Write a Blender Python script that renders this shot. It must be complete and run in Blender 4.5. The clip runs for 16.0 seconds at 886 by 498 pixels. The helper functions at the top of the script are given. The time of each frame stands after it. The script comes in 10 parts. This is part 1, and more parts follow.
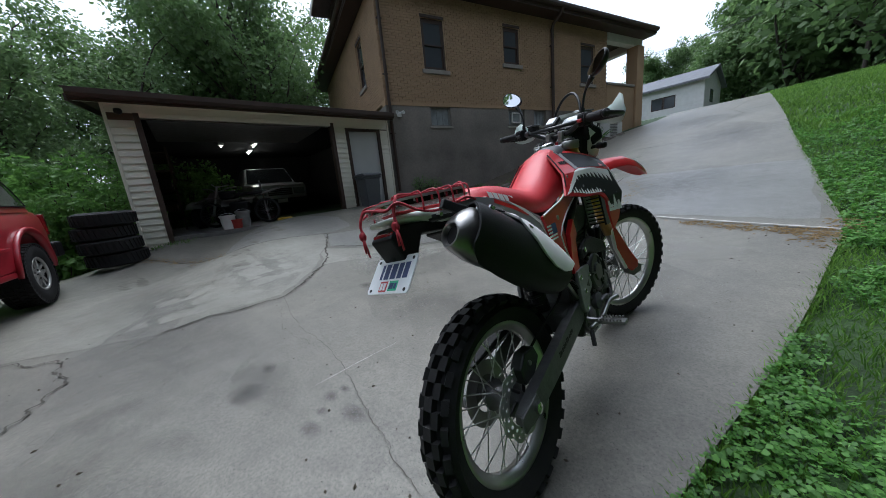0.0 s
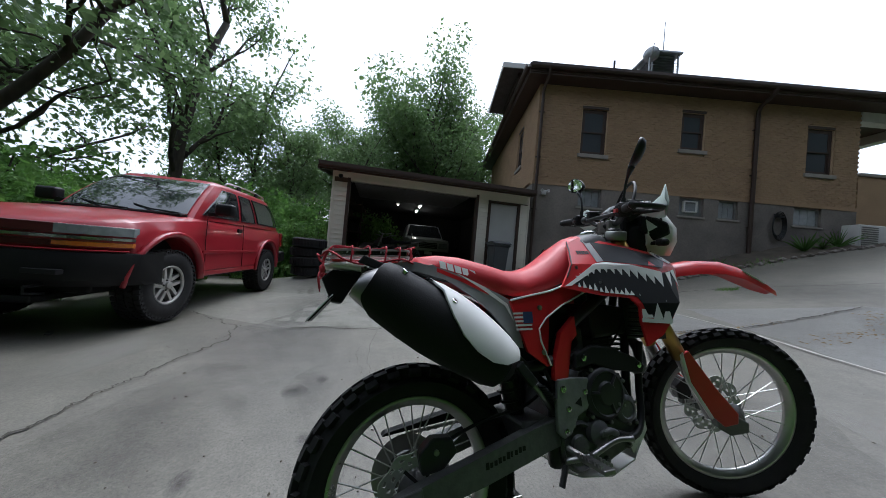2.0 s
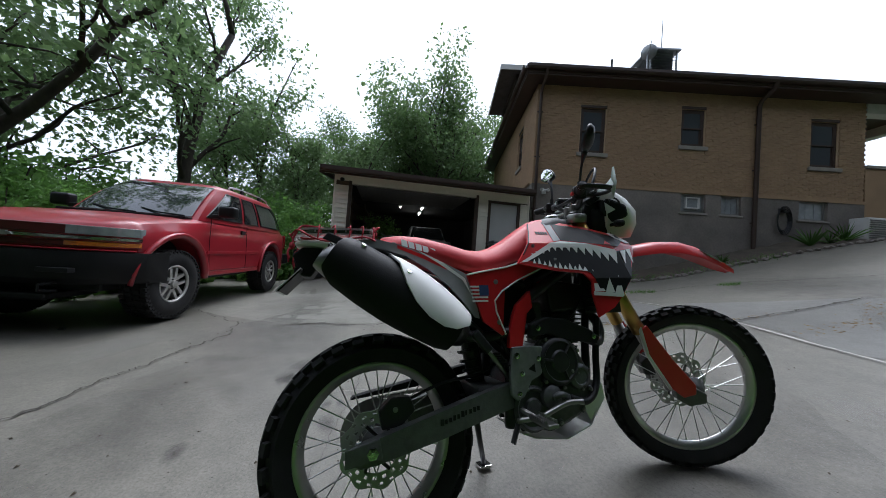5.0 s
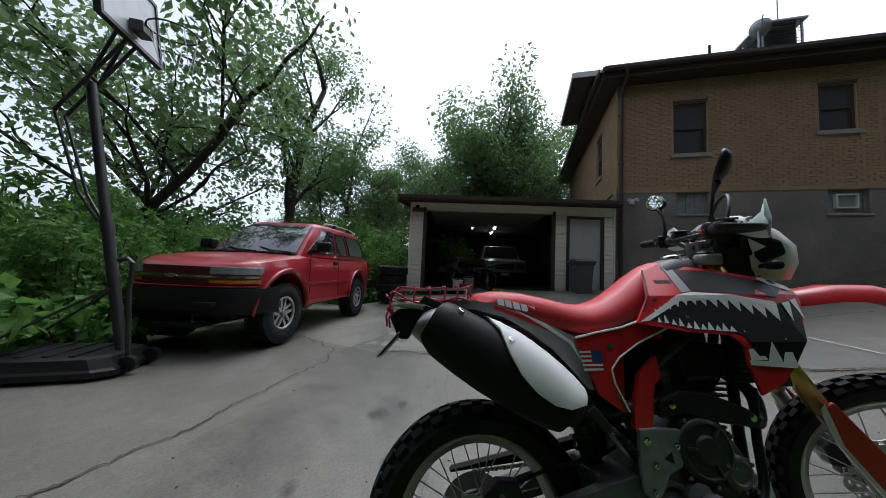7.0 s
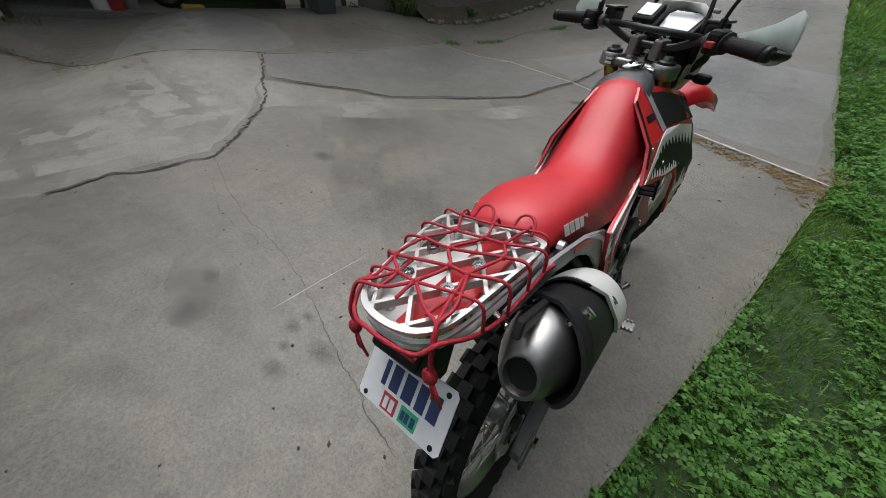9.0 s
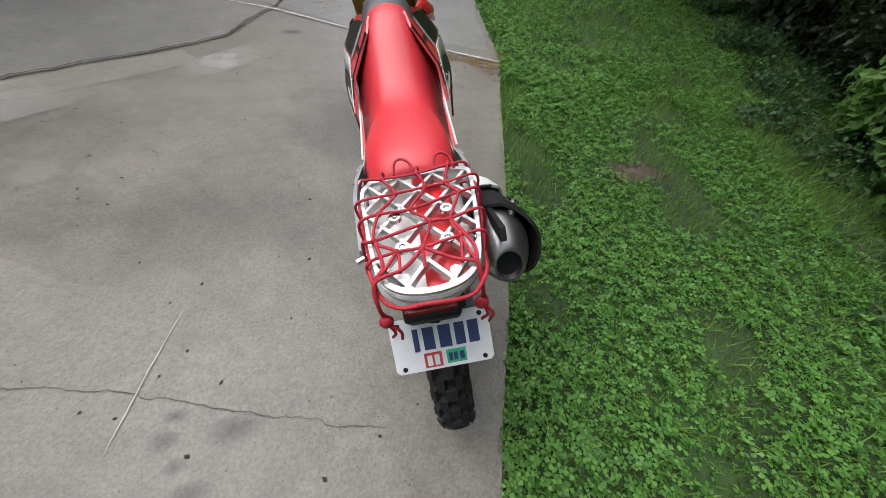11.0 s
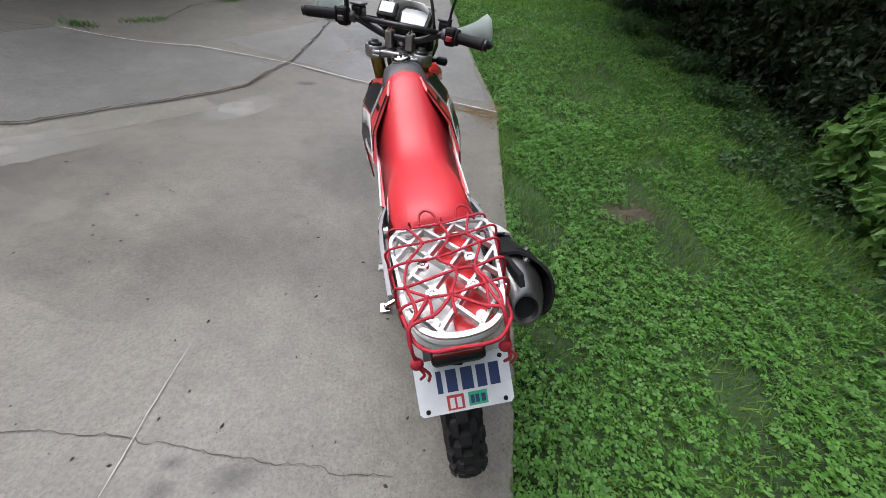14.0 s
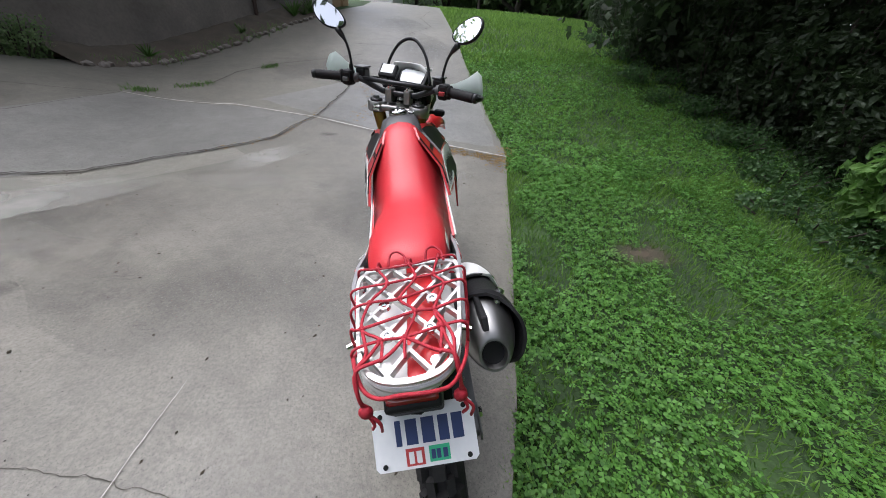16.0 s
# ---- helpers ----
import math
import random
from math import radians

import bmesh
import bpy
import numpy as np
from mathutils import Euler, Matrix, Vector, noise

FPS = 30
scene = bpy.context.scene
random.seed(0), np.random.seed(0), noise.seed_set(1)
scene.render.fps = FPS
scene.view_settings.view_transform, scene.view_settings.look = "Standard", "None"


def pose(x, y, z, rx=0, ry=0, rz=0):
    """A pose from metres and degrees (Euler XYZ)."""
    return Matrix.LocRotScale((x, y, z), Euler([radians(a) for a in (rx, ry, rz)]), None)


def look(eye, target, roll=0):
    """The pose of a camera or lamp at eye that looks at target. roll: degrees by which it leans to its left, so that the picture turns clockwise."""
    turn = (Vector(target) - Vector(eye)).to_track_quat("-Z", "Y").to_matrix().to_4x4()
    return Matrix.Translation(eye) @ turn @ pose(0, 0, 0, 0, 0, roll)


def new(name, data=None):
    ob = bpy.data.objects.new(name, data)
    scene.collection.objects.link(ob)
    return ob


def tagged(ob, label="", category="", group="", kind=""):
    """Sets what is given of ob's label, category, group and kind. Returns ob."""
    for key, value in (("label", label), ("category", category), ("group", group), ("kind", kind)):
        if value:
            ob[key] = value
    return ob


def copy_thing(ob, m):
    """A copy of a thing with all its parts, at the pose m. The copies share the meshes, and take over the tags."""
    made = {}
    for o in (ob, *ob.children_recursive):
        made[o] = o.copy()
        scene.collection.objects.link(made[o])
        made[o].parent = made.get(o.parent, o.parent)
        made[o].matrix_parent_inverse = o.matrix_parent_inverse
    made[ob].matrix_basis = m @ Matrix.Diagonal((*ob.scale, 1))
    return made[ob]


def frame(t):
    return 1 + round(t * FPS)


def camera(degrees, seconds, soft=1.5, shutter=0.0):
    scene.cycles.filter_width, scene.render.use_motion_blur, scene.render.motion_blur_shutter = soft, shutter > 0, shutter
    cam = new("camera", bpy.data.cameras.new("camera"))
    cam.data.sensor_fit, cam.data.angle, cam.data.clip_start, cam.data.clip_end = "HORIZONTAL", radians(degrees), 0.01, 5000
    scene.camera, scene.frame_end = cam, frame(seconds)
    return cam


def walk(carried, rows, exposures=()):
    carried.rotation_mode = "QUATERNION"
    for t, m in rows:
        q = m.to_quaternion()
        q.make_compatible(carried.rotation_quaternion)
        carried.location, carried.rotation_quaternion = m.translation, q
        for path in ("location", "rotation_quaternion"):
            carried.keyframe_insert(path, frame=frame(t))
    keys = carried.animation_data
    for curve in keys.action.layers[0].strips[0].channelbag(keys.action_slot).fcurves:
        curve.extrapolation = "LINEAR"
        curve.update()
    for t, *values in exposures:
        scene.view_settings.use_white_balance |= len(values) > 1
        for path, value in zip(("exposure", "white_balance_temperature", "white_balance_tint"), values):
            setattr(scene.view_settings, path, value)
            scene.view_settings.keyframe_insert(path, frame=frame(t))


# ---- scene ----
cam = camera(111.9, 16.0, soft=0.9)
PATH = [
    (0, (0.471, -0.675, 1.019), (-0.894, 0.725, 0.599), -5.56),
    (0.5, (0.633, -0.522, 1.018), (-0.983, 0.603, 0.667), -4.99),
    (1, (0.720, -0.349, 0.985), (-1.006, 0.593, 0.620), -5.34),
    (1.5, (0.735, -0.254, 1.001), (-1.082, 0.494, 0.627), 1.51),
    (2, (0.847, -0.222, 1.008), (-1.044, 0.428, 1.042), 5.05),
    (2.5, (0.945, -0.135, 0.955), (-1.005, 0.286, 1.104), 2.31),
    (3, (0.981, -0.109, 0.963), (-0.953, 0.387, 1.074), 0.03),
    (3.5, (0.984, -0.102, 0.946), (-0.946, 0.412, 1.039), 4.49),
    (4, (0.987, -0.099, 0.919), (-0.929, 0.471, 0.963), 4.77),
    (4.2, (0.992, -0.096, 0.925), (-0.914, 0.508, 0.963), 3.88),
    (6.5, (0.959, -0.105, 0.945), (-0.957, 0.445, 1.106), 5.51),
    (7, (0.909, -0.169, 1.068), (-1.082, -0.032, 1.206), 2.59),
    (7.5, (0.633, -0.210, 1.268), (-1.316, -0.003, 0.869), -0.05),
    (8, (0.338, -0.317, 1.312), (-1.399, 0.180, 0.453), 2.55),
    (8.5, (0.139, -0.370, 1.314), (-1.009, 0.622, 0.011), 4.41),
    (9, (0.020, -0.404, 1.286), (-0.831, 0.833, -0.035), 7.33),
    (9.5, (-0.104, -0.485, 1.321), (-0.437, 0.916, -0.066), 2.72),
    (10, (-0.155, -0.463, 1.290), (-0.113, 0.908, -0.165), 4.74),
    (12.3, (-0.241, -0.533, 1.306), (0.238, 0.786, -0.119), 11.22),
    (12.5, (-0.233, -0.522, 1.302), (0.237, 0.805, -0.119), 10.37),
    (13, (-0.243, -0.515, 1.309), (0.206, 0.837, -0.094), 10.25),
    (13.5, (-0.251, -0.510, 1.324), (0.180, 0.913, -0.014), 9.48),
    (14, (-0.263, -0.502, 1.334), (0.142, 0.994, 0.070), 10.05),
    (14.5, (-0.271, -0.498, 1.347), (0.074, 1.109, 0.207), 10.00),
    (15, (-0.246, -0.506, 1.345), (0.156, 1.080, 0.193), 7.83),
    (15.5, (-0.236, -0.512, 1.321), (0.135, 1.051, 0.129), 6.67),
    (16, (-0.168, -0.513, 1.349), (0.116, 1.154, 0.281), 7.29),
]
walk(cam, [(t, look(eye, target, roll)) for t, eye, target, roll in PATH],
     exposures=[(0.0, 0.9, 5600, 8), (3.0, 0.9, 5680, 10), (6.5, 0.86, 5750, 10), (7.0, 0.64, 5800, 10), (7.5, 0.58, 5850, 10), (8.0, 0.57, 6100, 10), (8.5, 0.5, 6200, 10), (9.3, 0.84, 6300, 10), (12.3, 1.12, 6250, 14), (16.0, 1.22, 6050, 14)])

# ---- daylight: an overcast evening sky ----
world = bpy.data.worlds.new("overcast_sky")
scene.world = world
world.use_nodes = True
wn, wl = world.node_tree.nodes, world.node_tree.links
wn.clear()
w_out, w_bg, w_sky = wn.new("ShaderNodeOutputWorld"), wn.new("ShaderNodeBackground"), wn.new("ShaderNodeTexSky")
w_sat = wn.new("ShaderNodeHueSaturation")
w_sky.sky_type, w_sky.sun_disc = "NISHITA", False
w_sky.sun_elevation, w_sky.sun_rotation = radians(65), radians(-65)
w_sky.air_density, w_sky.dust_density, w_sky.ozone_density = 1.0, 4.0, 1.0
w_sat.inputs["Saturation"].default_value = 0.3
w_bg.inputs["Strength"].default_value = 0.15
wl.new(w_sky.outputs[0], w_sat.inputs["Color"])
wl.new(w_sat.outputs[0], w_bg.inputs["Color"])
wl.new(w_bg.outputs[0], w_out.inputs[0])

sun_data = bpy.data.lights.new("sun", "SUN")
sun_data.energy, sun_data.angle, sun_data.color = 0.6, radians(50), (1.0, 0.97, 0.93)
sun = new("sun", sun_data)
sun.matrix_world = look((-5.0, 2.5, 13.8), (0, 0, 0))

# ---- materials ----
def material(name, color, rough=0.6, metal=0.0, color2=None, scale=6.0, detail=6.0, amount=0.5, bump=0.0, bump_scale=60.0,
             fine=0.0, fine_scale=80.0, rough_var=0.0, random_tint=0.0, coat=0.0, spec=0.5, stretch=None):
    """A painted, cast or natural surface: a base colour with broad patches, fine grain and a small relief."""
    m = bpy.data.materials.new(name)
    m.use_nodes = True
    nt = m.node_tree
    n, l = nt.nodes, nt.links
    b = n["Principled BSDF"]
    b.inputs["Roughness"].default_value, b.inputs["Metallic"].default_value = rough, metal
    b.inputs["Coat Weight"].default_value = coat
    b.inputs["Coat Roughness"].default_value = 0.08
    b.inputs["Specular IOR Level"].default_value = spec
    tc = n.new("ShaderNodeTexCoord")
    vec = tc.outputs["Object"]
    if stretch:
        mp = n.new("ShaderNodeMapping")
        mp.inputs["Scale"].default_value = stretch
        l.new(vec, mp.inputs["Vector"])
        vec = mp.outputs[0]
    def noise_node(s, d):
        k = n.new("ShaderNodeTexNoise")
        k.inputs["Scale"].default_value, k.inputs["Detail"].default_value = s, d
        l.new(vec, k.inputs["Vector"])
        return k
    color2 = color2 or tuple(0.78 * c for c in color)
    big = noise_node(scale, detail)
    ramp = n.new("ShaderNodeValToRGB")
    ramp.color_ramp.elements[0].position, ramp.color_ramp.elements[1].position = 0.5 - 0.5 * amount, 0.5 + 0.5 * amount
    ramp.color_ramp.elements[0].color, ramp.color_ramp.elements[1].color = (*color2, 1), (*color, 1)
    l.new(big.outputs[0], ramp.inputs[0])
    col = ramp.outputs[0]
    def mixed(a, factor, other, kind):
        x = n.new("ShaderNodeMix")
        x.data_type, x.blend_type = "RGBA", kind
        if isinstance(factor, float):
            x.inputs[0].default_value = factor
        else:
            l.new(factor, x.inputs[0])
        l.new(a, x.inputs[6])
        l.new(other, x.inputs[7])
        return x.outputs[2]
    if fine:
        g = noise_node(fine_scale, 3)
        r2 = n.new("ShaderNodeValToRGB")
        r2.color_ramp.elements[0].color, r2.color_ramp.elements[1].color = (0.25, 0.25, 0.25, 1), (1.0, 1.0, 1.0, 1)
        r2.color_ramp.elements[0].position, r2.color_ramp.elements[1].position = 0.3, 0.62
        l.new(g.outputs[0], r2.inputs[0])
        col = mixed(col, fine, r2.outputs[0], "MULTIPLY")
    if random_tint:
        oi = n.new("ShaderNodeObjectInfo")
        ge = n.new("ShaderNodeNewGeometry")
        ad = n.new("ShaderNodeMath")
        ad.operation = "ADD"
        l.new(oi.outputs["Random"], ad.inputs[0])
        l.new(ge.outputs["Random Per Island"], ad.inputs[1])
        mr = n.new("ShaderNodeMapRange")
        mr.inputs[1].default_value, mr.inputs[2].default_value = 0.0, 2.0
        mr.inputs[3].default_value, mr.inputs[4].default_value = 1.0 - random_tint, 1.0 + random_tint
        l.new(ad.outputs[0], mr.inputs[0])
        hs = n.new("ShaderNodeHueSaturation")
        l.new(mr.outputs[0], hs.inputs["Value"])
        l.new(col, hs.inputs["Color"])
        col = hs.outputs[0]
    l.new(col, b.inputs["Base Color"])
    if rough_var:
        mr2 = n.new("ShaderNodeMapRange")
        mr2.inputs[3].default_value, mr2.inputs[4].default_value = max(0.02, rough - rough_var), min(1.0, rough + rough_var)
        l.new(big.outputs[0], mr2.inputs[0])
        l.new(mr2.outputs[0], b.inputs["Roughness"])
    if bump:
        bn = noise_node(bump_scale, 5)
        bp = n.new("ShaderNodeBump")
        bp.inputs["Strength"].default_value, bp.inputs["Distance"].default_value = bump, 0.01
        l.new(bn.outputs[0], bp.inputs["Height"])
        l.new(bp.outputs[0], b.inputs["Normal"])
    return m


def glass(name, tint=(0.8, 0.9, 0.88), rough=0.02, transparency=0.6):
    m = bpy.data.materials.new(name)
    m.use_nodes = True
    n, l = m.node_tree.nodes, m.node_tree.links
    b = n["Principled BSDF"]
    b.inputs["Base Color"].default_value = (*tint, 1)
    b.inputs["Roughness"].default_value = rough
    t = n.new("ShaderNodeBsdfTransparent")
    t.inputs[0].default_value = (*tint, 1)
    mx = n.new("ShaderNodeMixShader")
    mx.inputs[0].default_value = transparency
    l.new(b.outputs[0], mx.inputs[1])
    l.new(t.outputs[0], mx.inputs[2])
    l.new(mx.outputs[0], n["Material Output"].inputs[0])
    return m


def glow(name, color, strength):
    m = bpy.data.materials.new(name)
    m.use_nodes = True
    b = m.node_tree.nodes["Principled BSDF"]
    b.inputs["Emission Color"].default_value = (*color, 1)
    b.inputs["Emission Strength"].default_value = strength
    return m


def leaf_material(name, c1, c2, rough=0.55):
    """Leaves whose tone changes from leaf to leaf and from clump to clump; a little light passes through them."""
    m = bpy.data.materials.new(name)
    m.use_nodes = True
    n, l = m.node_tree.nodes, m.node_tree.links
    b = n["Principled BSDF"]
    b.inputs["Roughness"].default_value = rough
    g, r = n.new("ShaderNodeNewGeometry"), n.new("ShaderNodeValToRGB")
    tc, ns, ad = n.new("ShaderNodeTexCoord"), n.new("ShaderNodeTexNoise"), n.new("ShaderNodeMath")
    ns.inputs["Scale"].default_value = 0.9
    ad.operation, ad.use_clamp = "MULTIPLY_ADD", True
    ad.inputs[1].default_value = 0.55
    l.new(tc.outputs["Object"], ns.inputs["Vector"])
    l.new(g.outputs["Random Per Island"], ad.inputs[0])
    half = n.new("ShaderNodeMath")
    half.operation = "MULTIPLY"
    half.inputs[1].default_value = 0.45
    l.new(ns.outputs[0], half.inputs[0])
    l.new(half.outputs[0], ad.inputs[2])
    r.color_ramp.elements[0].color, r.color_ramp.elements[1].color = (*c1, 1), (*c2, 1)
    l.new(ad.outputs[0], r.inputs[0])
    l.new(r.outputs[0], b.inputs["Base Color"])
    tr, mx = n.new("ShaderNodeBsdfTranslucent"), n.new("ShaderNodeMixShader")
    l.new(r.outputs[0], tr.inputs[0])
    mx.inputs[0].default_value = 0.52
    l.new(b.outputs[0], mx.inputs[1])
    l.new(tr.outputs[0], mx.inputs[2])
    l.new(mx.outputs[0], n["Material Output"].inputs[0])
    return m


def concrete(name, pale, dull, rough):
    """Old cast concrete: broad tones, cloudy mottling, pits and grains of aggregate."""
    m = bpy.data.materials.new(name)
    m.use_nodes = True
    n, l = m.node_tree.nodes, m.node_tree.links
    b = n["Principled BSDF"]
    tc = n.new("ShaderNodeTexCoord")
    def layer(scale, detail, lo, hi, a, c, kind="ShaderNodeTexNoise"):
        k, r = n.new(kind), n.new("ShaderNodeValToRGB")
        k.inputs["Scale"].default_value, k.inputs["Detail"].default_value = scale, detail
        k.inputs["Roughness"].default_value = 0.65
        l.new(tc.outputs["Object"], k.inputs["Vector"])
        r.color_ramp.elements[0].position, r.color_ramp.elements[1].position = lo, hi
        r.color_ramp.elements[0].color, r.color_ramp.elements[1].color = (*a, 1), (*c, 1)
        l.new(k.outputs[0], r.inputs[0])
        return k, r.outputs[0]
    def times(a, c):
        x = n.new("ShaderNodeMix")
        x.data_type, x.blend_type = "RGBA", "MULTIPLY"
        x.inputs[0].default_value = 1.0
        l.new(a, x.inputs[6])
        l.new(c, x.inputs[7])
        return x.outputs[2]
    broad, col = layer(0.45, 5, 0.3, 0.7, dull, pale)
    _, cloud = layer(2.6, 9, 0.28, 0.68, (0.76, 0.755, 0.75), (1.07, 1.07, 1.05))
    _, blotch = layer(11, 6, 0.3, 0.62, (0.86, 0.855, 0.84), (1.05, 1.05, 1.05))
    _, grain = layer(75, 5, 0.3, 0.62, (0.7, 0.7, 0.69), (1.12, 1.12, 1.11))
    _, pits = layer(190, 2, 0.28, 0.42, (0.42, 0.4, 0.38), (1.0, 1.0, 1.0))
    col = times(times(times(times(col, cloud), blotch), grain), pits)
    l.new(col, b.inputs["Base Color"])
    mr = n.new("ShaderNodeMapRange")
    mr.inputs[3].default_value, mr.inputs[4].default_value = rough - 0.14, rough + 0.14
    l.new(broad.outputs[0], mr.inputs[0])
    l.new(mr.outputs[0], b.inputs["Roughness"])
    bn, bp = n.new("ShaderNodeTexNoise"), n.new("ShaderNodeBump")
    bn.inputs["Scale"].default_value, bn.inputs["Detail"].default_value = 110, 5
    bp.inputs["Strength"].default_value, bp.inputs["Distance"].default_value = 0.18, 0.01
    l.new(tc.outputs["Object"], bn.inputs["Vector"])
    l.new(bn.outputs[0], bp.inputs["Height"])
    l.new(bp.outputs[0], b.inputs["Normal"])
    return m


M_CONCRETE = concrete("driveway_concrete", (0.182, 0.171, 0.144), (0.12, 0.114, 0.098), 0.5)
# Paler and bluer than the drive, to offset sky blocked by the house.
M_CONCRETE_LIFTED = concrete("lifted_damp_concrete", (0.198, 0.194, 0.183), (0.142, 0.139, 0.132), 0.42)
M_CONCRETE_PALE = concrete("limy_concrete", (0.255, 0.246, 0.215), (0.18, 0.173, 0.15), 0.45)
M_CRACK = material("crack_dirt", (0.075, 0.066, 0.052), 0.95, color2=(0.04, 0.036, 0.03), scale=9)


def stain_material(name, color, most=0.5):
    """A stain that thins out towards its rim and lets the slab show through."""
    m = material(name, color, 0.45, scale=20)
    n, l = m.node_tree.nodes, m.node_tree.links
    tc, mp, ln, ns = n.new("ShaderNodeTexCoord"), n.new("ShaderNodeMapping"), n.new("ShaderNodeVectorMath"), n.new("ShaderNodeTexNoise")
    mp.inputs["Location"].default_value, mp.inputs["Scale"].default_value = (-1, -1, 0), (2, 2, 0)
    ln.operation = "LENGTH"
    ns.inputs["Scale"].default_value, ns.inputs["Detail"].default_value = 5.0, 3.0
    l.new(tc.outputs["Generated"], mp.inputs["Vector"])
    l.new(mp.outputs[0], ln.inputs[0])
    l.new(tc.outputs["Object"], ns.inputs["Vector"])
    ad, rg = n.new("ShaderNodeMath"), n.new("ShaderNodeMapRange")
    ad.operation = "MULTIPLY_ADD"
    ad.inputs[1].default_value = 0.9
    l.new(ns.outputs[0], ad.inputs[0])
    l.new(ln.outputs["Value"], ad.inputs[2])
    rg.inputs[1].default_value, rg.inputs[2].default_value, rg.inputs[3].default_value, rg.inputs[4].default_value = 0.45, 1.35, most, 0.0
    l.new(ad.outputs[0], rg.inputs[0])
    tr, mx = n.new("ShaderNodeBsdfTransparent"), n.new("ShaderNodeMixShader")
    l.new(rg.outputs[0], mx.inputs[0])
    l.new(tr.outputs[0], mx.inputs[1])
    l.new(n["Principled BSDF"].outputs[0], mx.inputs[2])
    l.new(mx.outputs[0], n["Material Output"].inputs[0])
    return m


M_LIME = stain_material("lime_bloom", (0.42, 0.41, 0.37), 0.6)
M_STAIN = stain_material("oil_stain", (0.058, 0.054, 0.052))
M_DAMP = stain_material("damp_patch", (0.065, 0.062, 0.058), 0.28)
M_DUST = stain_material("pale_dried_patch", (0.34, 0.325, 0.29), 0.4)
M_BARE = stain_material("bare_soil", (0.1, 0.08, 0.058), 0.95)
M_IVY = leaf_material("ivy_leaves", (0.025, 0.065, 0.018), (0.075, 0.16, 0.045))
M_SOIL = material("soil", (0.09, 0.07, 0.05), 0.95, color2=(0.05, 0.045, 0.03), scale=3, bump=0.6, bump_scale=30)
M_TURF = material("turf", (0.035, 0.075, 0.016), 0.95, color2=(0.016, 0.035, 0.009), scale=1.3, amount=0.35, fine=0.5, fine_scale=34, bump=0.8, bump_scale=40)
M_BRICK = material("tan_brick", (0.43, 0.285, 0.16), 0.8, color2=(0.34, 0.225, 0.13), scale=2.0, fine=0.2, fine_scale=60, random_tint=0.08, bump=0.2)
M_MORTAR = material("mortar", (0.5, 0.36, 0.225), 0.9, color2=(0.41, 0.29, 0.18), scale=2.0, bump=0.3)
M_BLOCK = material("grey_foundation_render", (0.28, 0.245, 0.21), 0.85, color2=(0.13, 0.115, 0.1), scale=0.8, amount=0.45, fine=0.2, fine_scale=20, bump=0.3)
M_SIDING = material("cream_vinyl_siding", (0.78, 0.74, 0.62), 0.5, color2=(0.7, 0.66, 0.55), scale=1.5, bump=0.1)
M_TRIM_BROWN = material("brown_trim_paint", (0.06, 0.035, 0.025), 0.55, color2=(0.045, 0.028, 0.02), scale=4)
M_TRIM_WHITE = material("white_trim_paint", (0.7, 0.69, 0.66), 0.5, color2=(0.6, 0.59, 0.55), scale=4)
M_SHINGLE = material("brown_roof_shingle", (0.13, 0.112, 0.102), 0.9, color2=(0.085, 0.073, 0.066), scale=5, fine=0.4, fine_scale=60, random_tint=0.2, bump=0.5)
# Near-black boards: the shade of closed rooms is put into the colour.
M_INTERIOR_SHADE = material("shade_toned_interior_board", (0.025, 0.023, 0.021), 0.9, color2=(0.015, 0.014, 0.013), scale=2)
M_WOOD = material("bare_stud_wood", (0.12, 0.085, 0.055), 0.8, color2=(0.08, 0.055, 0.035), scale=3)
M_DOOR = material("grey_painted_steel_door", (0.5, 0.5, 0.48), 0.45, color2=(0.44, 0.44, 0.42), scale=2)
M_STONE_SILL = material("limestone_sill", (0.33, 0.3, 0.26), 0.8, color2=(0.26, 0.24, 0.2), scale=6)
M_PANE = glass("window_glass", (0.1, 0.11, 0.12), 0.04, 0.25)
M_GLASS_BLOCK = material("glass_block_window", (0.3, 0.32, 0.32), 0.2, color2=(0.22, 0.23, 0.24), scale=8)
M_BLACK_PLASTIC = material("black_plastic", (0.013, 0.013, 0.014), 0.42, spec=0.3, color2=(0.012, 0.012, 0.013), scale=8, bump=0.05, bump_scale=200)
M_RUBBER = material("tyre_rubber", (0.013, 0.013, 0.014), 0.75, spec=0.3, color2=(0.021, 0.02, 0.02), scale=14, bump=0.15, bump_scale=120)
M_BARK = material("bark", (0.075, 0.06, 0.048), 0.95, color2=(0.035, 0.03, 0.025), scale=9, bump=0.9, bump_scale=25, stretch=(1, 1, 0.25))
M_LEAF = leaf_material("tree_leaves", (0.092, 0.16, 0.058), (0.235, 0.345, 0.14))
# Leaf colour lowered to stand for the gloom under the canopy.
M_LEAF_SHADED = leaf_material("shaded_woodland_leaves", (0.016, 0.03, 0.012), (0.045, 0.075, 0.028))
M_LEAF_LIGHT = leaf_material("light_tree_leaves", (0.082, 0.145, 0.05), (0.195, 0.3, 0.107))
M_BUSH = leaf_material("bush_leaves", (0.065, 0.15, 0.03), (0.17, 0.32, 0.07))
M_GRASS = leaf_material("grass_blades", (0.028, 0.095, 0.011), (0.24, 0.42, 0.07))
M_CLOVER = leaf_material("clover_leaves", (0.022, 0.085, 0.011), (0.21, 0.46, 0.09))
M_DRY = leaf_material("dry_leaf_litter", (0.16, 0.1, 0.035), (0.36, 0.25, 0.1))


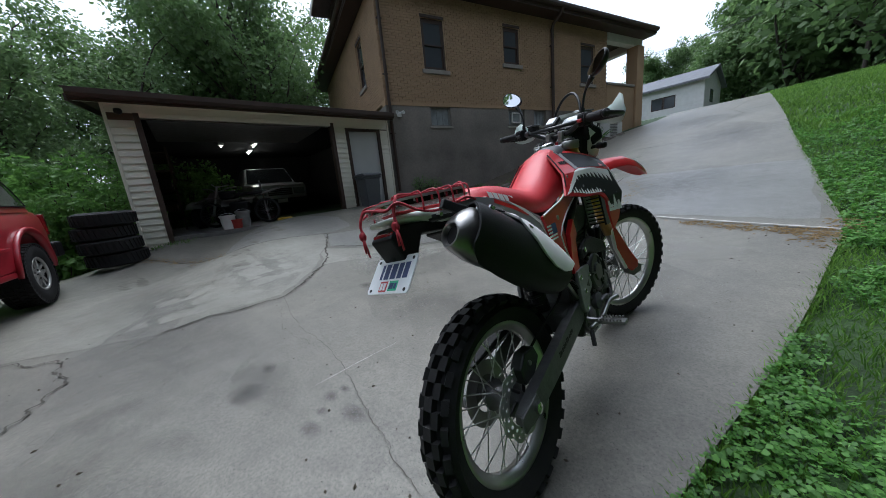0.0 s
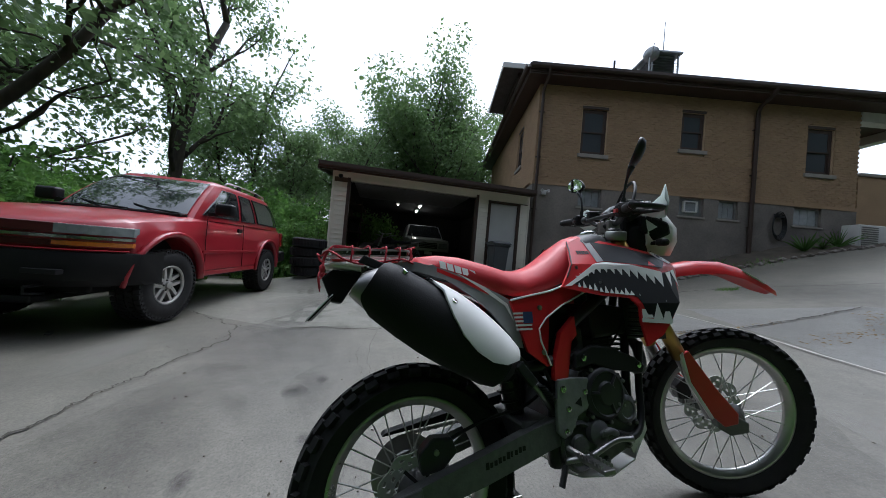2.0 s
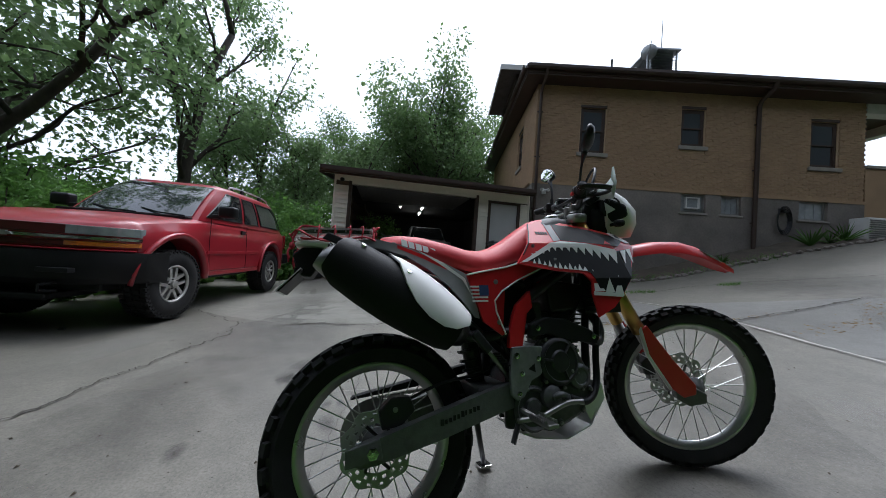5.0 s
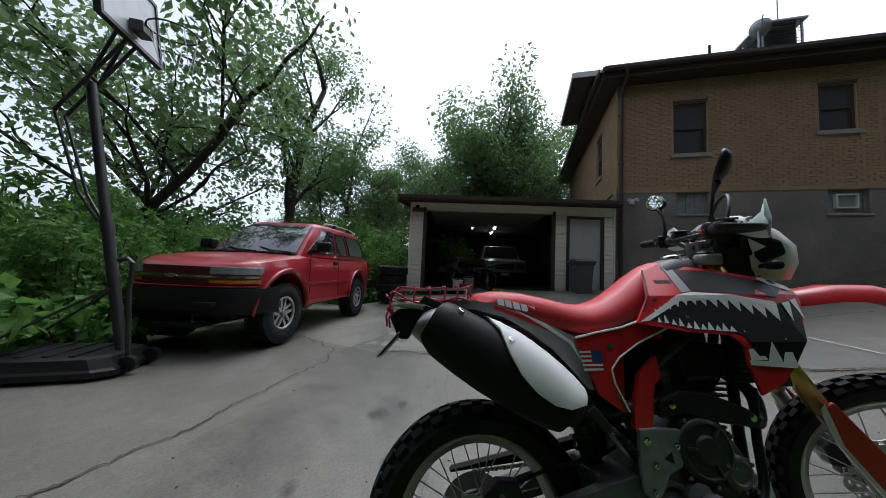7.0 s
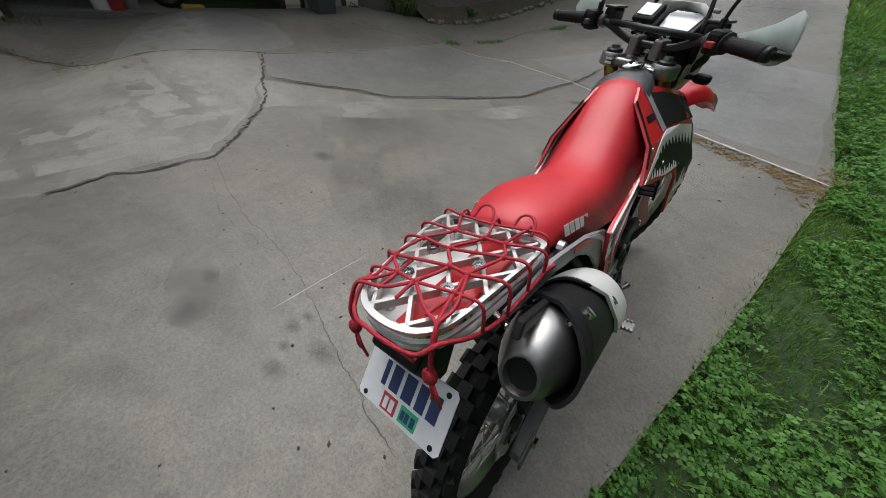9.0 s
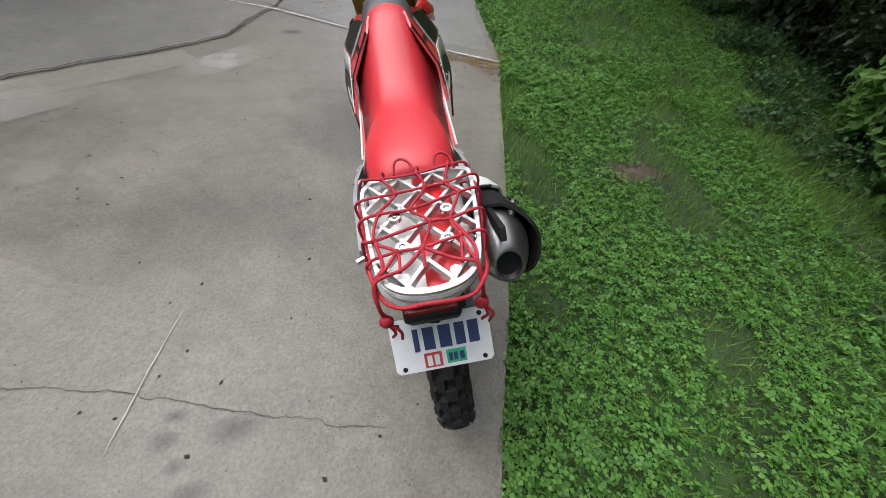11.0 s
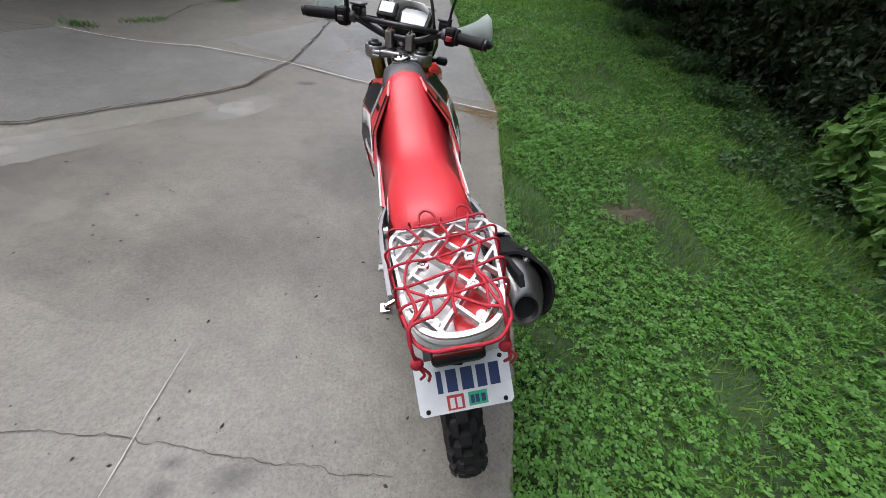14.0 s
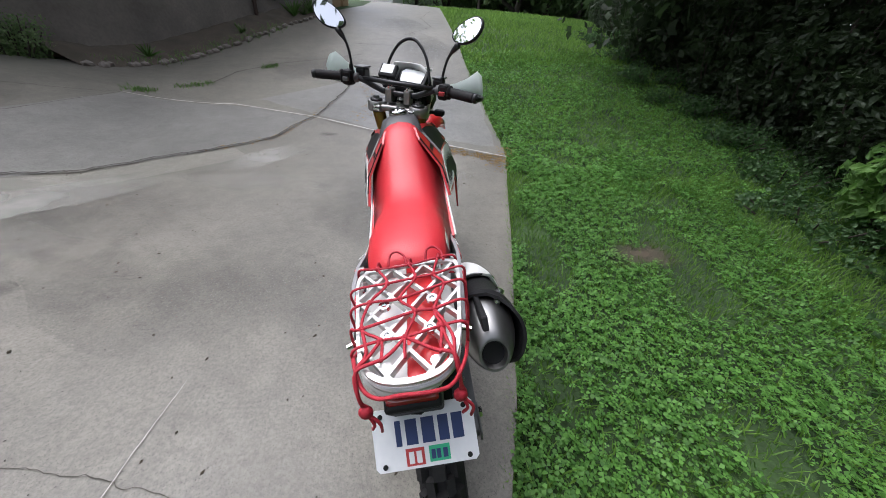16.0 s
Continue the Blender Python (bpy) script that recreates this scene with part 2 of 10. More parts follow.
def thin_plastic(name, color):
    """Milky sheet plastic that lets light through."""
    m = material(name, color, 0.3, scale=8)
    n, l = m.node_tree.nodes, m.node_tree.links
    tr, mx = n.new("ShaderNodeBsdfTranslucent"), n.new("ShaderNodeMixShader")
    tr.inputs[0].default_value = (*color, 1)
    mx.inputs[0].default_value = 0.55
    l.new(n["Principled BSDF"].outputs[0], mx.inputs[1])
    l.new(tr.outputs[0], mx.inputs[2])
    l.new(mx.outputs[0], n["Material Output"].inputs[0])
    return m


# ---- mesh helpers ----
def part(name, bm, mat, parent=None, label="", smooth=False, recalc=True):
    """Links a bmesh as one mesh object, under a thing or a part if one is given."""
    me = bpy.data.meshes.new(name)
    if recalc:
        bmesh.ops.recalc_face_normals(bm, faces=bm.faces)
    bm.to_mesh(me)
    bm.free()
    for mm in (mat if isinstance(mat, (list, tuple)) else [mat]):
        me.materials.append(mm)
    if smooth:
        me.shade_smooth()
        if smooth is not True:
            me.set_sharp_from_angle(angle=smooth)
    ob = new(name, me)
    ob.parent = parent
    if label:
        ob["label"] = label
    return ob


def raw_mesh(name, verts, faces, mat, parent=None, smooth=False):
    me = bpy.data.meshes.new(name)
    me.from_pydata(verts, [], faces)
    me.materials.append(mat)
    if smooth:
        me.shade_smooth()
    me.update()
    ob = new(name, me)
    ob.parent = parent
    return ob


def thing(name, m=None, label="", category="", group="", kind=""):
    ob = new(name)
    ob.empty_display_size = 0.1
    if m is not None:
        ob.matrix_world = m
    return tagged(ob, label, category, group, kind)


def put_box(bm, x0, x1, y0, y1, z0, z1, m=None):
    vs = [bm.verts.new((x, y, z)) for z in (z0, z1) for x, y in ((x0, y0), (x1, y0), (x1, y1), (x0, y1))]
    if m is not None:
        for v in vs:
            v.co = m @ v.co
    for f in ((3, 2, 1, 0), (4, 5, 6, 7), (0, 1, 5, 4), (1, 2, 6, 5), (2, 3, 7, 6), (3, 0, 4, 7)):
        bm.faces.new([vs[i] for i in f])
    return vs


def box(x0, x1, y0, y1, z0, z1, bevel=0.0, segments=2, m=None):
    bm = bmesh.new()
    put_box(bm, x0, x1, y0, y1, z0, z1, m)
    if bevel:
        bmesh.ops.bevel(bm, geom=bm.edges[:], offset=bevel, segments=segments, affect="EDGES", profile=0.5)
    return bm


def put_tube(bm, pts, radii, sides=8, caps=True, flat=1.0):
    """A round bar along the points, with a radius at each of them. flat squeezes it across."""
    pts = [Vector(p) for p in pts]
    if not isinstance(radii, (list, tuple)):
        radii = [radii] * len(pts)
    rings, up = [], None
    for i, p in enumerate(pts):
        t = (pts[min(i + 1, len(pts) - 1)] - pts[max(i - 1, 0)]).normalized()
        if up is None:
            up = t.orthogonal().normalized()
        up = (up - t * up.dot(t)).normalized()
        side = t.cross(up)
        rings.append([bm.verts.new(p + radii[i] * (math.cos(a) * up + flat * math.sin(a) * side)) for a in (2 * math.pi * k / sides for k in range(sides))])
    for a, b in zip(rings, rings[1:]):
        for k in range(sides):
            bm.faces.new((a[k], a[(k + 1) % sides], b[(k + 1) % sides], b[k]))
    if caps:
        bm.faces.new(rings[0][::-1])
        bm.faces.new(rings[-1])
    return rings


def tube(pts, radii, sides=8, caps=True, flat=1.0):
    bm = bmesh.new()
    put_tube(bm, pts, radii, sides, caps, flat)
    return bm


def curve_points(ctrl, n=8):
    """A smooth line through the control points."""
    c = [Vector(p) for p in ctrl]
    c = [2 * c[0] - c[1]] + c + [2 * c[-1] - c[-2]]
    out = []
    for i in range(1, len(c) - 2):
        for k in range(n):
            t = k / n
            a, b, d, e = c[i - 1], c[i], c[i + 1], c[i + 2]
            out.append(0.5 * (2 * b + (d - a) * t + (2 * a - 5 * b + 4 * d - e) * t * t + (3 * b - a - 3 * d + e) * t ** 3))
    return out + [c[-2]]


def put_lathe(bm, profile, axis="x", steps=32, centre=(0, 0, 0), closed=False):
    """Turns a profile of (along, radius) round an axis."""
    cx, cy, cz = centre
    rings = []
    for k in range(steps):
        a = 2 * math.pi * k / steps
        ring = []
        for u, r in profile:
            p = {"x": (u, r * math.cos(a), r * math.sin(a)), "y": (r * math.cos(a), u, r * math.sin(a)), "z": (r * math.cos(a), r * math.sin(a), u)}[axis]
            ring.append(bm.verts.new((p[0] + cx, p[1] + cy, p[2] + cz)))
        rings.append(ring)
    n = len(profile)
    for k in range(steps):
        a, b = rings[k], rings[(k + 1) % steps]
        for i in range(n if closed else n - 1):
            j = (i + 1) % n
            bm.faces.new((a[i], a[j], b[j], b[i]))
    if not closed:
        for i in (0, n - 1):
            if profile[i][1] > 1e-5:
                bm.faces.new([r[i] for r in rings])
    return rings


def lathe(profile, axis="x", steps=32, centre=(0, 0, 0), closed=False):
    bm = bmesh.new()
    put_lathe(bm, profile, axis, steps, centre, closed)
    bmesh.ops.remove_doubles(bm, verts=bm.verts, dist=1e-5)
    return bm


def put_prism(bm, outline, x0, x1, plane="yz"):
    """A flat shape with a thickness: the outline in the plane, from x0 to x1 across it."""
    def at(p, u):
        return {"yz": (u, p[0], p[1]), "xz": (p[0], u, p[1]), "xy": (p[0], p[1], u)}[plane]
    a = [bm.verts.new(at(p, x0)) for p in outline]
    b = [bm.verts.new(at(p, x1)) for p in outline]
    bm.faces.new(a)
    bm.faces.new(b[::-1])
    for i in range(len(a)):
        j = (i + 1) % len(a)
        bm.faces.new((a[j], a[i], b[i], b[j]))


def prism(outline, x0, x1, plane="yz", bevel=0.0, segments=2):
    bm = bmesh.new()
    put_prism(bm, outline, x0, x1, plane)
    if bevel:
        bmesh.ops.bevel(bm, geom=bm.edges[:], offset=bevel, segments=segments, affect="EDGES", profile=0.5)
    return bm


def lerp_table(table, v):
    if v <= table[0][0]:
        return table[0][1]
    for (a, p), (b, q) in zip(table, table[1:]):
        if v <= b:
            t = (v - a) / (b - a)
            return p + (q - p) * t
    return table[-1][1]


def smooth(t):
    t = min(1.0, max(0.0, t))
    return t * t * (3 - 2 * t)


# ---- the lie of the land: it climbs along the house, towards the far road ----
UPHILL = [(-30, -1.0), (-12, -0.3), (-5, -0.03), (0, 0.0), (1.4, 0.05), (3.0, 0.22), (6.2, 0.8), (9.4, 1.7), (11.0, 2.08), (15, 2.9), (18.2, 3.5), (24, 4.1), (32, 4.4), (60, 4.7), (400, 4.7)]


def ground_height(x, y):
    q = 0.325 * x + 0.946 * y
    z = sum(lerp_table(UPHILL, q + d) for d in (-0.8, -0.4, 0, 0.4, 0.8)) / 5 - 0.01
    k = smooth((q + 2.8) / 1.8)
    near_garage = k * smooth((-x - 3.0) / 4.0) * smooth((q + 3.6) / 3.4) + (1 - k) * smooth((-x - 5.7) / 1.9) * smooth((q + 4.6) / 3.0)
    z += 0.6 * near_garage * (1 - smooth((q - 2.2) / 3.5))
    z += 9.0 * smooth((y - 40) / 30) * smooth((x + 30) / 25)
    return z


EDGE = [(-12, -2.6), (-3, -0.5), (-1.5, -0.1), (-0.46, 0.17), (-0.17, 0.26), (0.3, 0.43), (0.64, 0.52), (1.25, 0.69), (2.4, 0.96), (3.5, 1.22), (6, 1.28), (9, 1.25), (13, 1.28), (18.8, 1.35), (26, 0.7), (34, -0.5)]
LEFT = [(-12, -3.0), (-4.6, -3.2), (-4.0, -6.0), (-3.2, -8.4), (-1.0, -8.2), (-0.6, -7.6), (5.0, -6.8), (5.2, -6.3), (17.0, -2.2), (20, -2.0), (34, -3.0)]


def drive_grid(name, y0, y1, left, right, rows, cols, lift, mat):
    vs, fs = [], []
    for i in range(rows + 1):
        y = y0 + (y1 - y0) * i / rows
        a, b = left(y), right(y)
        for k in range(cols + 1):
            x = a + (b - a) * (k / cols)
            vs.append((x, y, ground_height(x, y) + lift))
    top = len(vs)
    vs += [(x, y, z - 0.14) for x, y, z in vs]
    w = cols + 1
    for i in range(rows):
        for k in range(cols):
            q = i * w + k
            fs.append((q, q + 1, q + w + 1, q + w))
    rim = [k for k in range(w)] + [i * w + cols for i in range(1, rows + 1)] + [rows * w + k for k in range(cols - 1, -1, -1)] + [i * w for i in range(rows - 1, 0, -1)]
    for a, b in zip(rim, rim[1:] + rim[:1]):
        fs.append((b, a, a + top, b + top))
    return raw_mesh(name, vs, fs, mat)


def edge_wobble(y):
    return lerp_table(EDGE, y) + 0.012 * noise.noise((0, y * 3.1, 4)) + 0.02 * noise.noise((0, y * 0.8, 9))


driveway = drive_grid("driveway", -12, 34, lambda y: lerp_table(LEFT, y), edge_wobble, 230, 70, 0.0, M_CONCRETE)
tagged(driveway, "weathered grey concrete driveway, cracked and damp in patches", "driveway", kind="structure")

# the land: one sheet, out to the horizon
def land_sheet():
    xs = sorted({round(v, 3) for v in [-600, -300, -150, -90, -60, -45] + [-34 + i for i in range(30)] + [-4 + 0.35 * i for i in range(40)] + [11 + i * 1.5 for i in range(16)] + [45, 60, 90, 150, 300, 600]})
    ys = sorted({round(v, 3) for v in [-600, -300, -150, -80, -50, -35, -25] + [-18 + i for i in range(16)] + [-2 + 0.35 * i for i in range(46)] + [14.5 + i for i in range(30)] + [50, 60, 75, 100, 150, 300, 600]})
    vs = []
    for y in ys:
        for x in xs:
            z = ground_height(x, y)
            inside = lerp_table(LEFT, y) - 0.05 < x < lerp_table(EDGE, y) + 0.02 and -12 < y < 34
            off = x - lerp_table(EDGE, y)
            z -= 0.16 if inside else 0.03
            if off > 0:
                z += 0.05 * smooth(off / 3) + 0.06 * noise.noise((x * 0.5, y * 0.5, 3)) * smooth(off / 2)
            vs.append((x, y, z))
    w = len(xs)
    fs = [(j * w + i, j * w + i + 1, (j + 1) * w + i + 1, (j + 1) * w + i) for j in range(len(ys) - 1) for i in range(w - 1)]
    return raw_mesh("ground", vs, fs, M_TURF, smooth=True)


ground = tagged(land_sheet(), "green lawn and rough ground that climbs away from the drive", "ground", kind="structure")

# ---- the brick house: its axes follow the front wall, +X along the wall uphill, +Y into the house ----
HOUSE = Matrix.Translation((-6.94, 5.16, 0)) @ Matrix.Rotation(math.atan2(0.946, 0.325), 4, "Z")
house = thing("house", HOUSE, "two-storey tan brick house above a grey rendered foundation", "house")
BELT, EAVE = 3.5, 6.5


def pierced(u0, u1, z0, z1, holes, v0, v1, along="x", bm=None):
    """A wall of thickness v0 to v1 along one axis, with its openings left out."""
    bm = bm or bmesh.new()
    us = sorted({u0, u1} | {min(max(h[i], u0), u1) for h in holes for i in (0, 1)})
    zs = sorted({z0, z1} | {min(max(h[i], z0), z1) for h in holes for i in (2, 3)})
    for a, b in zip(us, us[1:]):
        run = None
        for c, d in list(zip(zs, zs[1:])) + [(z1, z1)]:
            open_here = c == d or any(h[0] < (a + b) / 2 < h[1] and h[2] < (c + d) / 2 < h[3] for h in holes)
            if not open_here:
                run = (run[0], d) if run else (c, d)
            elif run:
                if along == "x":
                    put_box(bm, a, b, v0, v1, *run)
                else:
                    put_box(bm, v0, v1, a, b, *run)
                run = None
    return bm


UPPER = [(1.36, 2.12, 4.45, 5.85), (4.42, 5.12, 4.85, 6.0), (8.3, 9.1, 4.45, 5.85)]
LOWER = [(1.4, 2.12, 2.82, 3.4), (4.5, 5.25, 2.82, 3.4), (5.7, 6.3, 2.82, 3.4), (8.0, 8.85, 2.82, 3.4)]
SIDE = [(1.7, 2.4, 4.45, 5.85)]
backing = part("wall", pierced(0, 9.9, BELT, EAVE, UPPER, 0.012, 0.25), M_MORTAR, house, "tan brick wall laid in running bond")
side_wall = part("wall", pierced(0.25, 9, BELT, EAVE, SIDE, 0.012, 0.25, "y"), M_MORTAR, house, "tan brick wall laid in running bond")
part("wall", box(0.25, 9.9, 8.75, 9, -0.6, EAVE), M_BRICK, house)
part("wall", box(9.65, 9.9, 0.25, 8.75, BELT, EAVE), M_BRICK, house)
part("foundation", box(-0.02, 9.92, -0.015, 0.24, -0.6, 2.82), M_BLOCK, house, "stained grey cement foundation")
FOOT = [-0.02] + [v for w in LOWER for v in w[:2]] + [9.92]
for a, b in zip(FOOT[::2], FOOT[1::2]):
    part("foundation", box(a, b, -0.015, 0.24, 2.82, BELT - 0.1), M_BLOCK, house)
part("foundation", box(-0.02, 0.24, 0.24, 9, -0.6, BELT - 0.1), M_BLOCK, house)
part("foundation", box(9.67, 9.92, 0.24, 9, -0.6, BELT), M_BLOCK, house)
part("belt_course", pierced(-0.03, 9.93, BELT - 0.1, BELT, [], -0.03, 0.25), M_BRICK, house, "projecting tan brick belt course")
part("floor_slab", box(0.26, 9.6, 0.26, 8.7, 3.6, 3.7), M_INTERIOR_SHADE, house)
part("partition", box(0.3, 9.6, 1.3, 1.36, 0, EAVE - 0.02), M_INTERIOR_SHADE, house, "inner wall coloured near-black for an unlit room")


def sash_window(u0, u1, z0, z1, along="x", blind=0.55):
    """A brown double-hung window in its opening, on a stone sill, with a blind behind its upper sash."""
    m = Matrix() if along == "x" else Matrix.Rotation(radians(-90), 4, "Z") @ Matrix.Scale(-1, 4, (1, 0, 0))
    def put(name, bm, mat, parent=None, label=""):
        bm.transform(m)
        return part(name, bm, mat, parent or win, label)
    bm = pierced(u0, u1, z0, z1, [(u0 + 0.06, u1 - 0.06, z0 + 0.06, z1 - 0.07)], 0.05, 0.13)
    bm.transform(m)
    win = part("window", bm, M_TRIM_BROWN, house, "brown painted double-hung window")
    mid = (z0 + z1) / 2
    put("sash", pierced(u0 + 0.06, u1 - 0.06, mid - 0.02, z1 - 0.07, [(u0 + 0.1, u1 - 0.1, mid + 0.02, z1 - 0.11)], 0.06, 0.09), M_TRIM_BROWN)
    put("sash", pierced(u0 + 0.06, u1 - 0.06, z0 + 0.06, mid + 0.02, [(u0 + 0.1, u1 - 0.1, z0 + 0.11, mid - 0.02)], 0.09, 0.12), M_TRIM_BROWN)
    put("pane", box(u0 + 0.1, u1 - 0.1, 0.072, 0.077, mid + 0.02, z1 - 0.11), M_PANE)
    put("pane", box(u0 + 0.1, u1 - 0.1, 0.102, 0.107, z0 + 0.11, mid - 0.02), M_PANE)
    put("blind", box(u0 + 0.08, u1 - 0.08, 0.15, 0.16, z1 - 0.1 - blind * (z1 - z0), z1 - 0.02), M_BLIND, None, "dim roller blind, half drawn")
    put("window_sill", box(u0 - 0.09, u1 + 0.09, -0.06, 0.1, z0 - 0.12, z0 - 0.005, 0.01), M_STONE_SILL, None, "weathered limestone sill")
    put("lintel", box(u0 - 0.02, u1 + 0.02, -0.012, 0.1, z1 + 0.002, z1 + 0.08, 0.004), M_TRIM_BROWN)


M_BLIND = material("dim_window_blind", (0.1, 0.1, 0.095), 0.8, color2=(0.07, 0.07, 0.068), scale=3)
for w in UPPER:
    sash_window(*w)
sash_window(*SIDE[0], along="y")


def basement_window(u0, u1, z0, z1, vent):
    win = part("window", pierced(u0, u1, z0, z1, [(u0 + 0.05, u1 - 0.05, z0 + 0.05, z1 - 0.05)], 0.06, 0.14), M_TRIM_WEATHERED, house, "shallow basement window with a weathered frame")
    part("window_sill", box(u0 - 0.05, u1 + 0.05, -0.045, 0.1, z0 - 0.06, z0 - 0.004, 0.01), M_STONE_SILL, win)
    if vent:
        part("panel", pierced(u0 + 0.05, u1 - 0.05, z0 + 0.05, z1 - 0.05, [(u0 + 0.2, u1 - 0.2, z0 + 0.16, z1 - 0.14)], 0.09, 0.11), M_GLASS_BLOCK, win)
        part("vent_box", pierced(u0 + 0.17, u1 - 0.17, z0 + 0.13, z1 - 0.11, [(u0 + 0.2, u1 - 0.2, z0 + 0.16, z1 - 0.14)], 0.0, 0.13), M_TRIM_WHITE, win, "white vent surround")
        part("vent_flap", box(u0 + 0.2, u1 - 0.2, 0.05, 0.06, z0 + 0.16, z1 - 0.14), M_GLASS_BLOCK, win)
    else:
        n = 3
        for i in range(n):
            a = u0 + 0.05 + (u1 - u0 - 0.1) * i / n
            part("pane", box(a + 0.004, a + (u1 - u0 - 0.1) / n - 0.004, 0.085, 0.1, z0 + 0.05, z1 - 0.05, 0.004, 1), M_GLASS_BLOCK, win)


M_TRIM_WEATHERED = material("weathered_window_frame", (0.26, 0.25, 0.235), 0.7, color2=(0.17, 0.16, 0.15), scale=9)
for k, w in enumerate(LOWER):
    basement_window(*w, vent=k == 1)

# roof: a shallow hip over wide eaves, with fascia, gutter and soffit
def hip_roof():
    bm = bmesh.new()
    o = [bm.verts.new(p) for p in ((-0.5, -0.52, 6.8), (12.55, -0.52, 6.8), (12.55, 9.6, 6.8), (-0.5, 9.6, 6.8))]
    l = [bm.verts.new(v.co + Vector((0, 0, -0.07))) for v in o]
    r = [bm.verts.new((3.0, 4.5, 8.0)), bm.verts.new((8.2, 4.5, 8.0))]
    for f in ((o[0], o[1], r[1], r[0]), (o[1], o[2], r[1]), (o[2], o[3], r[0], r[1]), (o[3], o[0], r[0]), l[::-1]):
        bm.faces.new(f)
    for i in range(4):
        bm.faces.new((l[i], l[(i + 1) % 4], o[(i + 1) % 4], o[i]))
    return bm


roof = part("roof", hip_roof(), M_SHINGLE, house, "low brown shingle roof with wide eaves")
part("soffit", box(-0.47, 12.5, -0.49, 9.5, EAVE, EAVE + 0.05), M_TRIM_BROWN, roof)
for b in ((-0.49, 12.54, -0.515, -0.49, EAVE + 0.05, 6.73), (-0.49, -0.465, -0.48, 9.58, EAVE + 0.05, 6.73), (12.5, 12.53, -0.48, 9.58, EAVE + 0.05, 6.73)):
    part("fascia", box(*b), M_TRIM_BROWN, roof)


def gutter_profile(length):
    """An open trough along +X."""
    out = [(0, 0.12), (0, 0), (-0.08, 0.0), (-0.12, 0.05), (-0.12, 0.13), (-0.105, 0.13), (-0.105, 0.055), (-0.075, 0.012), (-0.012, 0.012), (-0.012, 0.12)]
    return prism(out, 0, length)


g = gutter_profile(13.0)
g.transform(Matrix.Translation((-0.48, -0.517, 6.62)))
part("gutter", g, M_TRIM_BROWN, roof)
g = gutter_profile(10.1)
g.transform(Matrix.Translation((-0.492, 9.55, 6.62)) @ Matrix.Rotation(radians(-90), 4, "Z"))
part("gutter", g, M_TRIM_BROWN, roof)
# side roof of the attic, over a brown boarded wall
gable = part("dormer", box(-0.6, 1.5, 0.5, 3.0, 6.82, 7.1), M_TRIM_BROWN, house, "brown boarded attic wall")
part("roof", prism([(0.25, 7.1), (3.2, 7.0), (3.2, 7.1), (0.25, 7.2)], -1.15, 1.6), M_SHINGLE, gable)
part("rake_board", prism([(0.24, 7.06), (3.22, 6.96), (3.22, 7.12), (0.24, 7.22)], -1.18, -1.152), M_TRIM_WHITE, gable, "pale painted rake board")
part("rake_board", box(-1.15, 1.6, 0.22, 0.248, 7.06, 7.22), M_TRIM_WHITE, gable)
for i in range(8):
    part("board", box(-0.625, -0.603, 0.52 + i * 0.31, 0.81 + i * 0.31, 6.83, 7.08, 0.004, 1), M_TRIM_BROWN, gable)

# downspouts
def downspout(pts, w=0.05):
    d = part("downspout", tube(pts, w, 10), M_TRIM_BROWN, house, "brown painted downspout", smooth=radians(50))
    for z in (2.6, 4.2, 5.6):
        part("strap", box(pts[-1][0] - 0.08, pts[-1][0] + 0.08, -0.06, -0.012, z, z + 0.03), M_TRIM_BROWN, d)


downspout([(6.65, -0.57, 6.64), (6.65, -0.52, 6.5), (6.65, -0.14, 6.3), (6.65, -0.08, 6.15), (6.65, -0.08, 2.0), (6.65, -0.08, 1.7), (6.65, -0.3, 1.62)], 0.058)
downspout([(0.08, -0.57, 6.64), (0.08, -0.52, 6.5), (0.08, -0.14, 6.3), (0.08, -0.08, 6.15), (0.08, -0.08, 0.95)], 0.045)

# porch at the upper end: piers, parapet and beam under the same roof
part("pier", box(11.9, 12.4, -0.1, 0.4, 1.6, 6.2, 0.01), M_BRICK, house, "tan brick porch pier")
part("beam", box(9.93, 12.4, 0.0, 0.3, 6.2, EAVE), M_TRIM_WHITE, house)
part("parapet", box(9.93, 11.9, 0.0, 0.25, 1.6, 4.5), M_BRICK, house)
part("coping", box(9.93, 11.88, -0.05, 0.3, 4.51, 4.6, 0.01), M_STONE_SILL, house)
part("beam", box(12.1, 12.4, 0.42, 8.6, 6.2, EAVE), M_TRIM_WHITE, house)
part("porch_floor", box(9.93, 12.38, 0.26, 8.7, 3.4, 3.6), M_BLOCK, house)
part("vent_pipe", tube([(2.2, 0.0, 6.8), (2.2, 0.0, 7.4)], 0.03, 10), M_BLACK_PLASTIC, house)

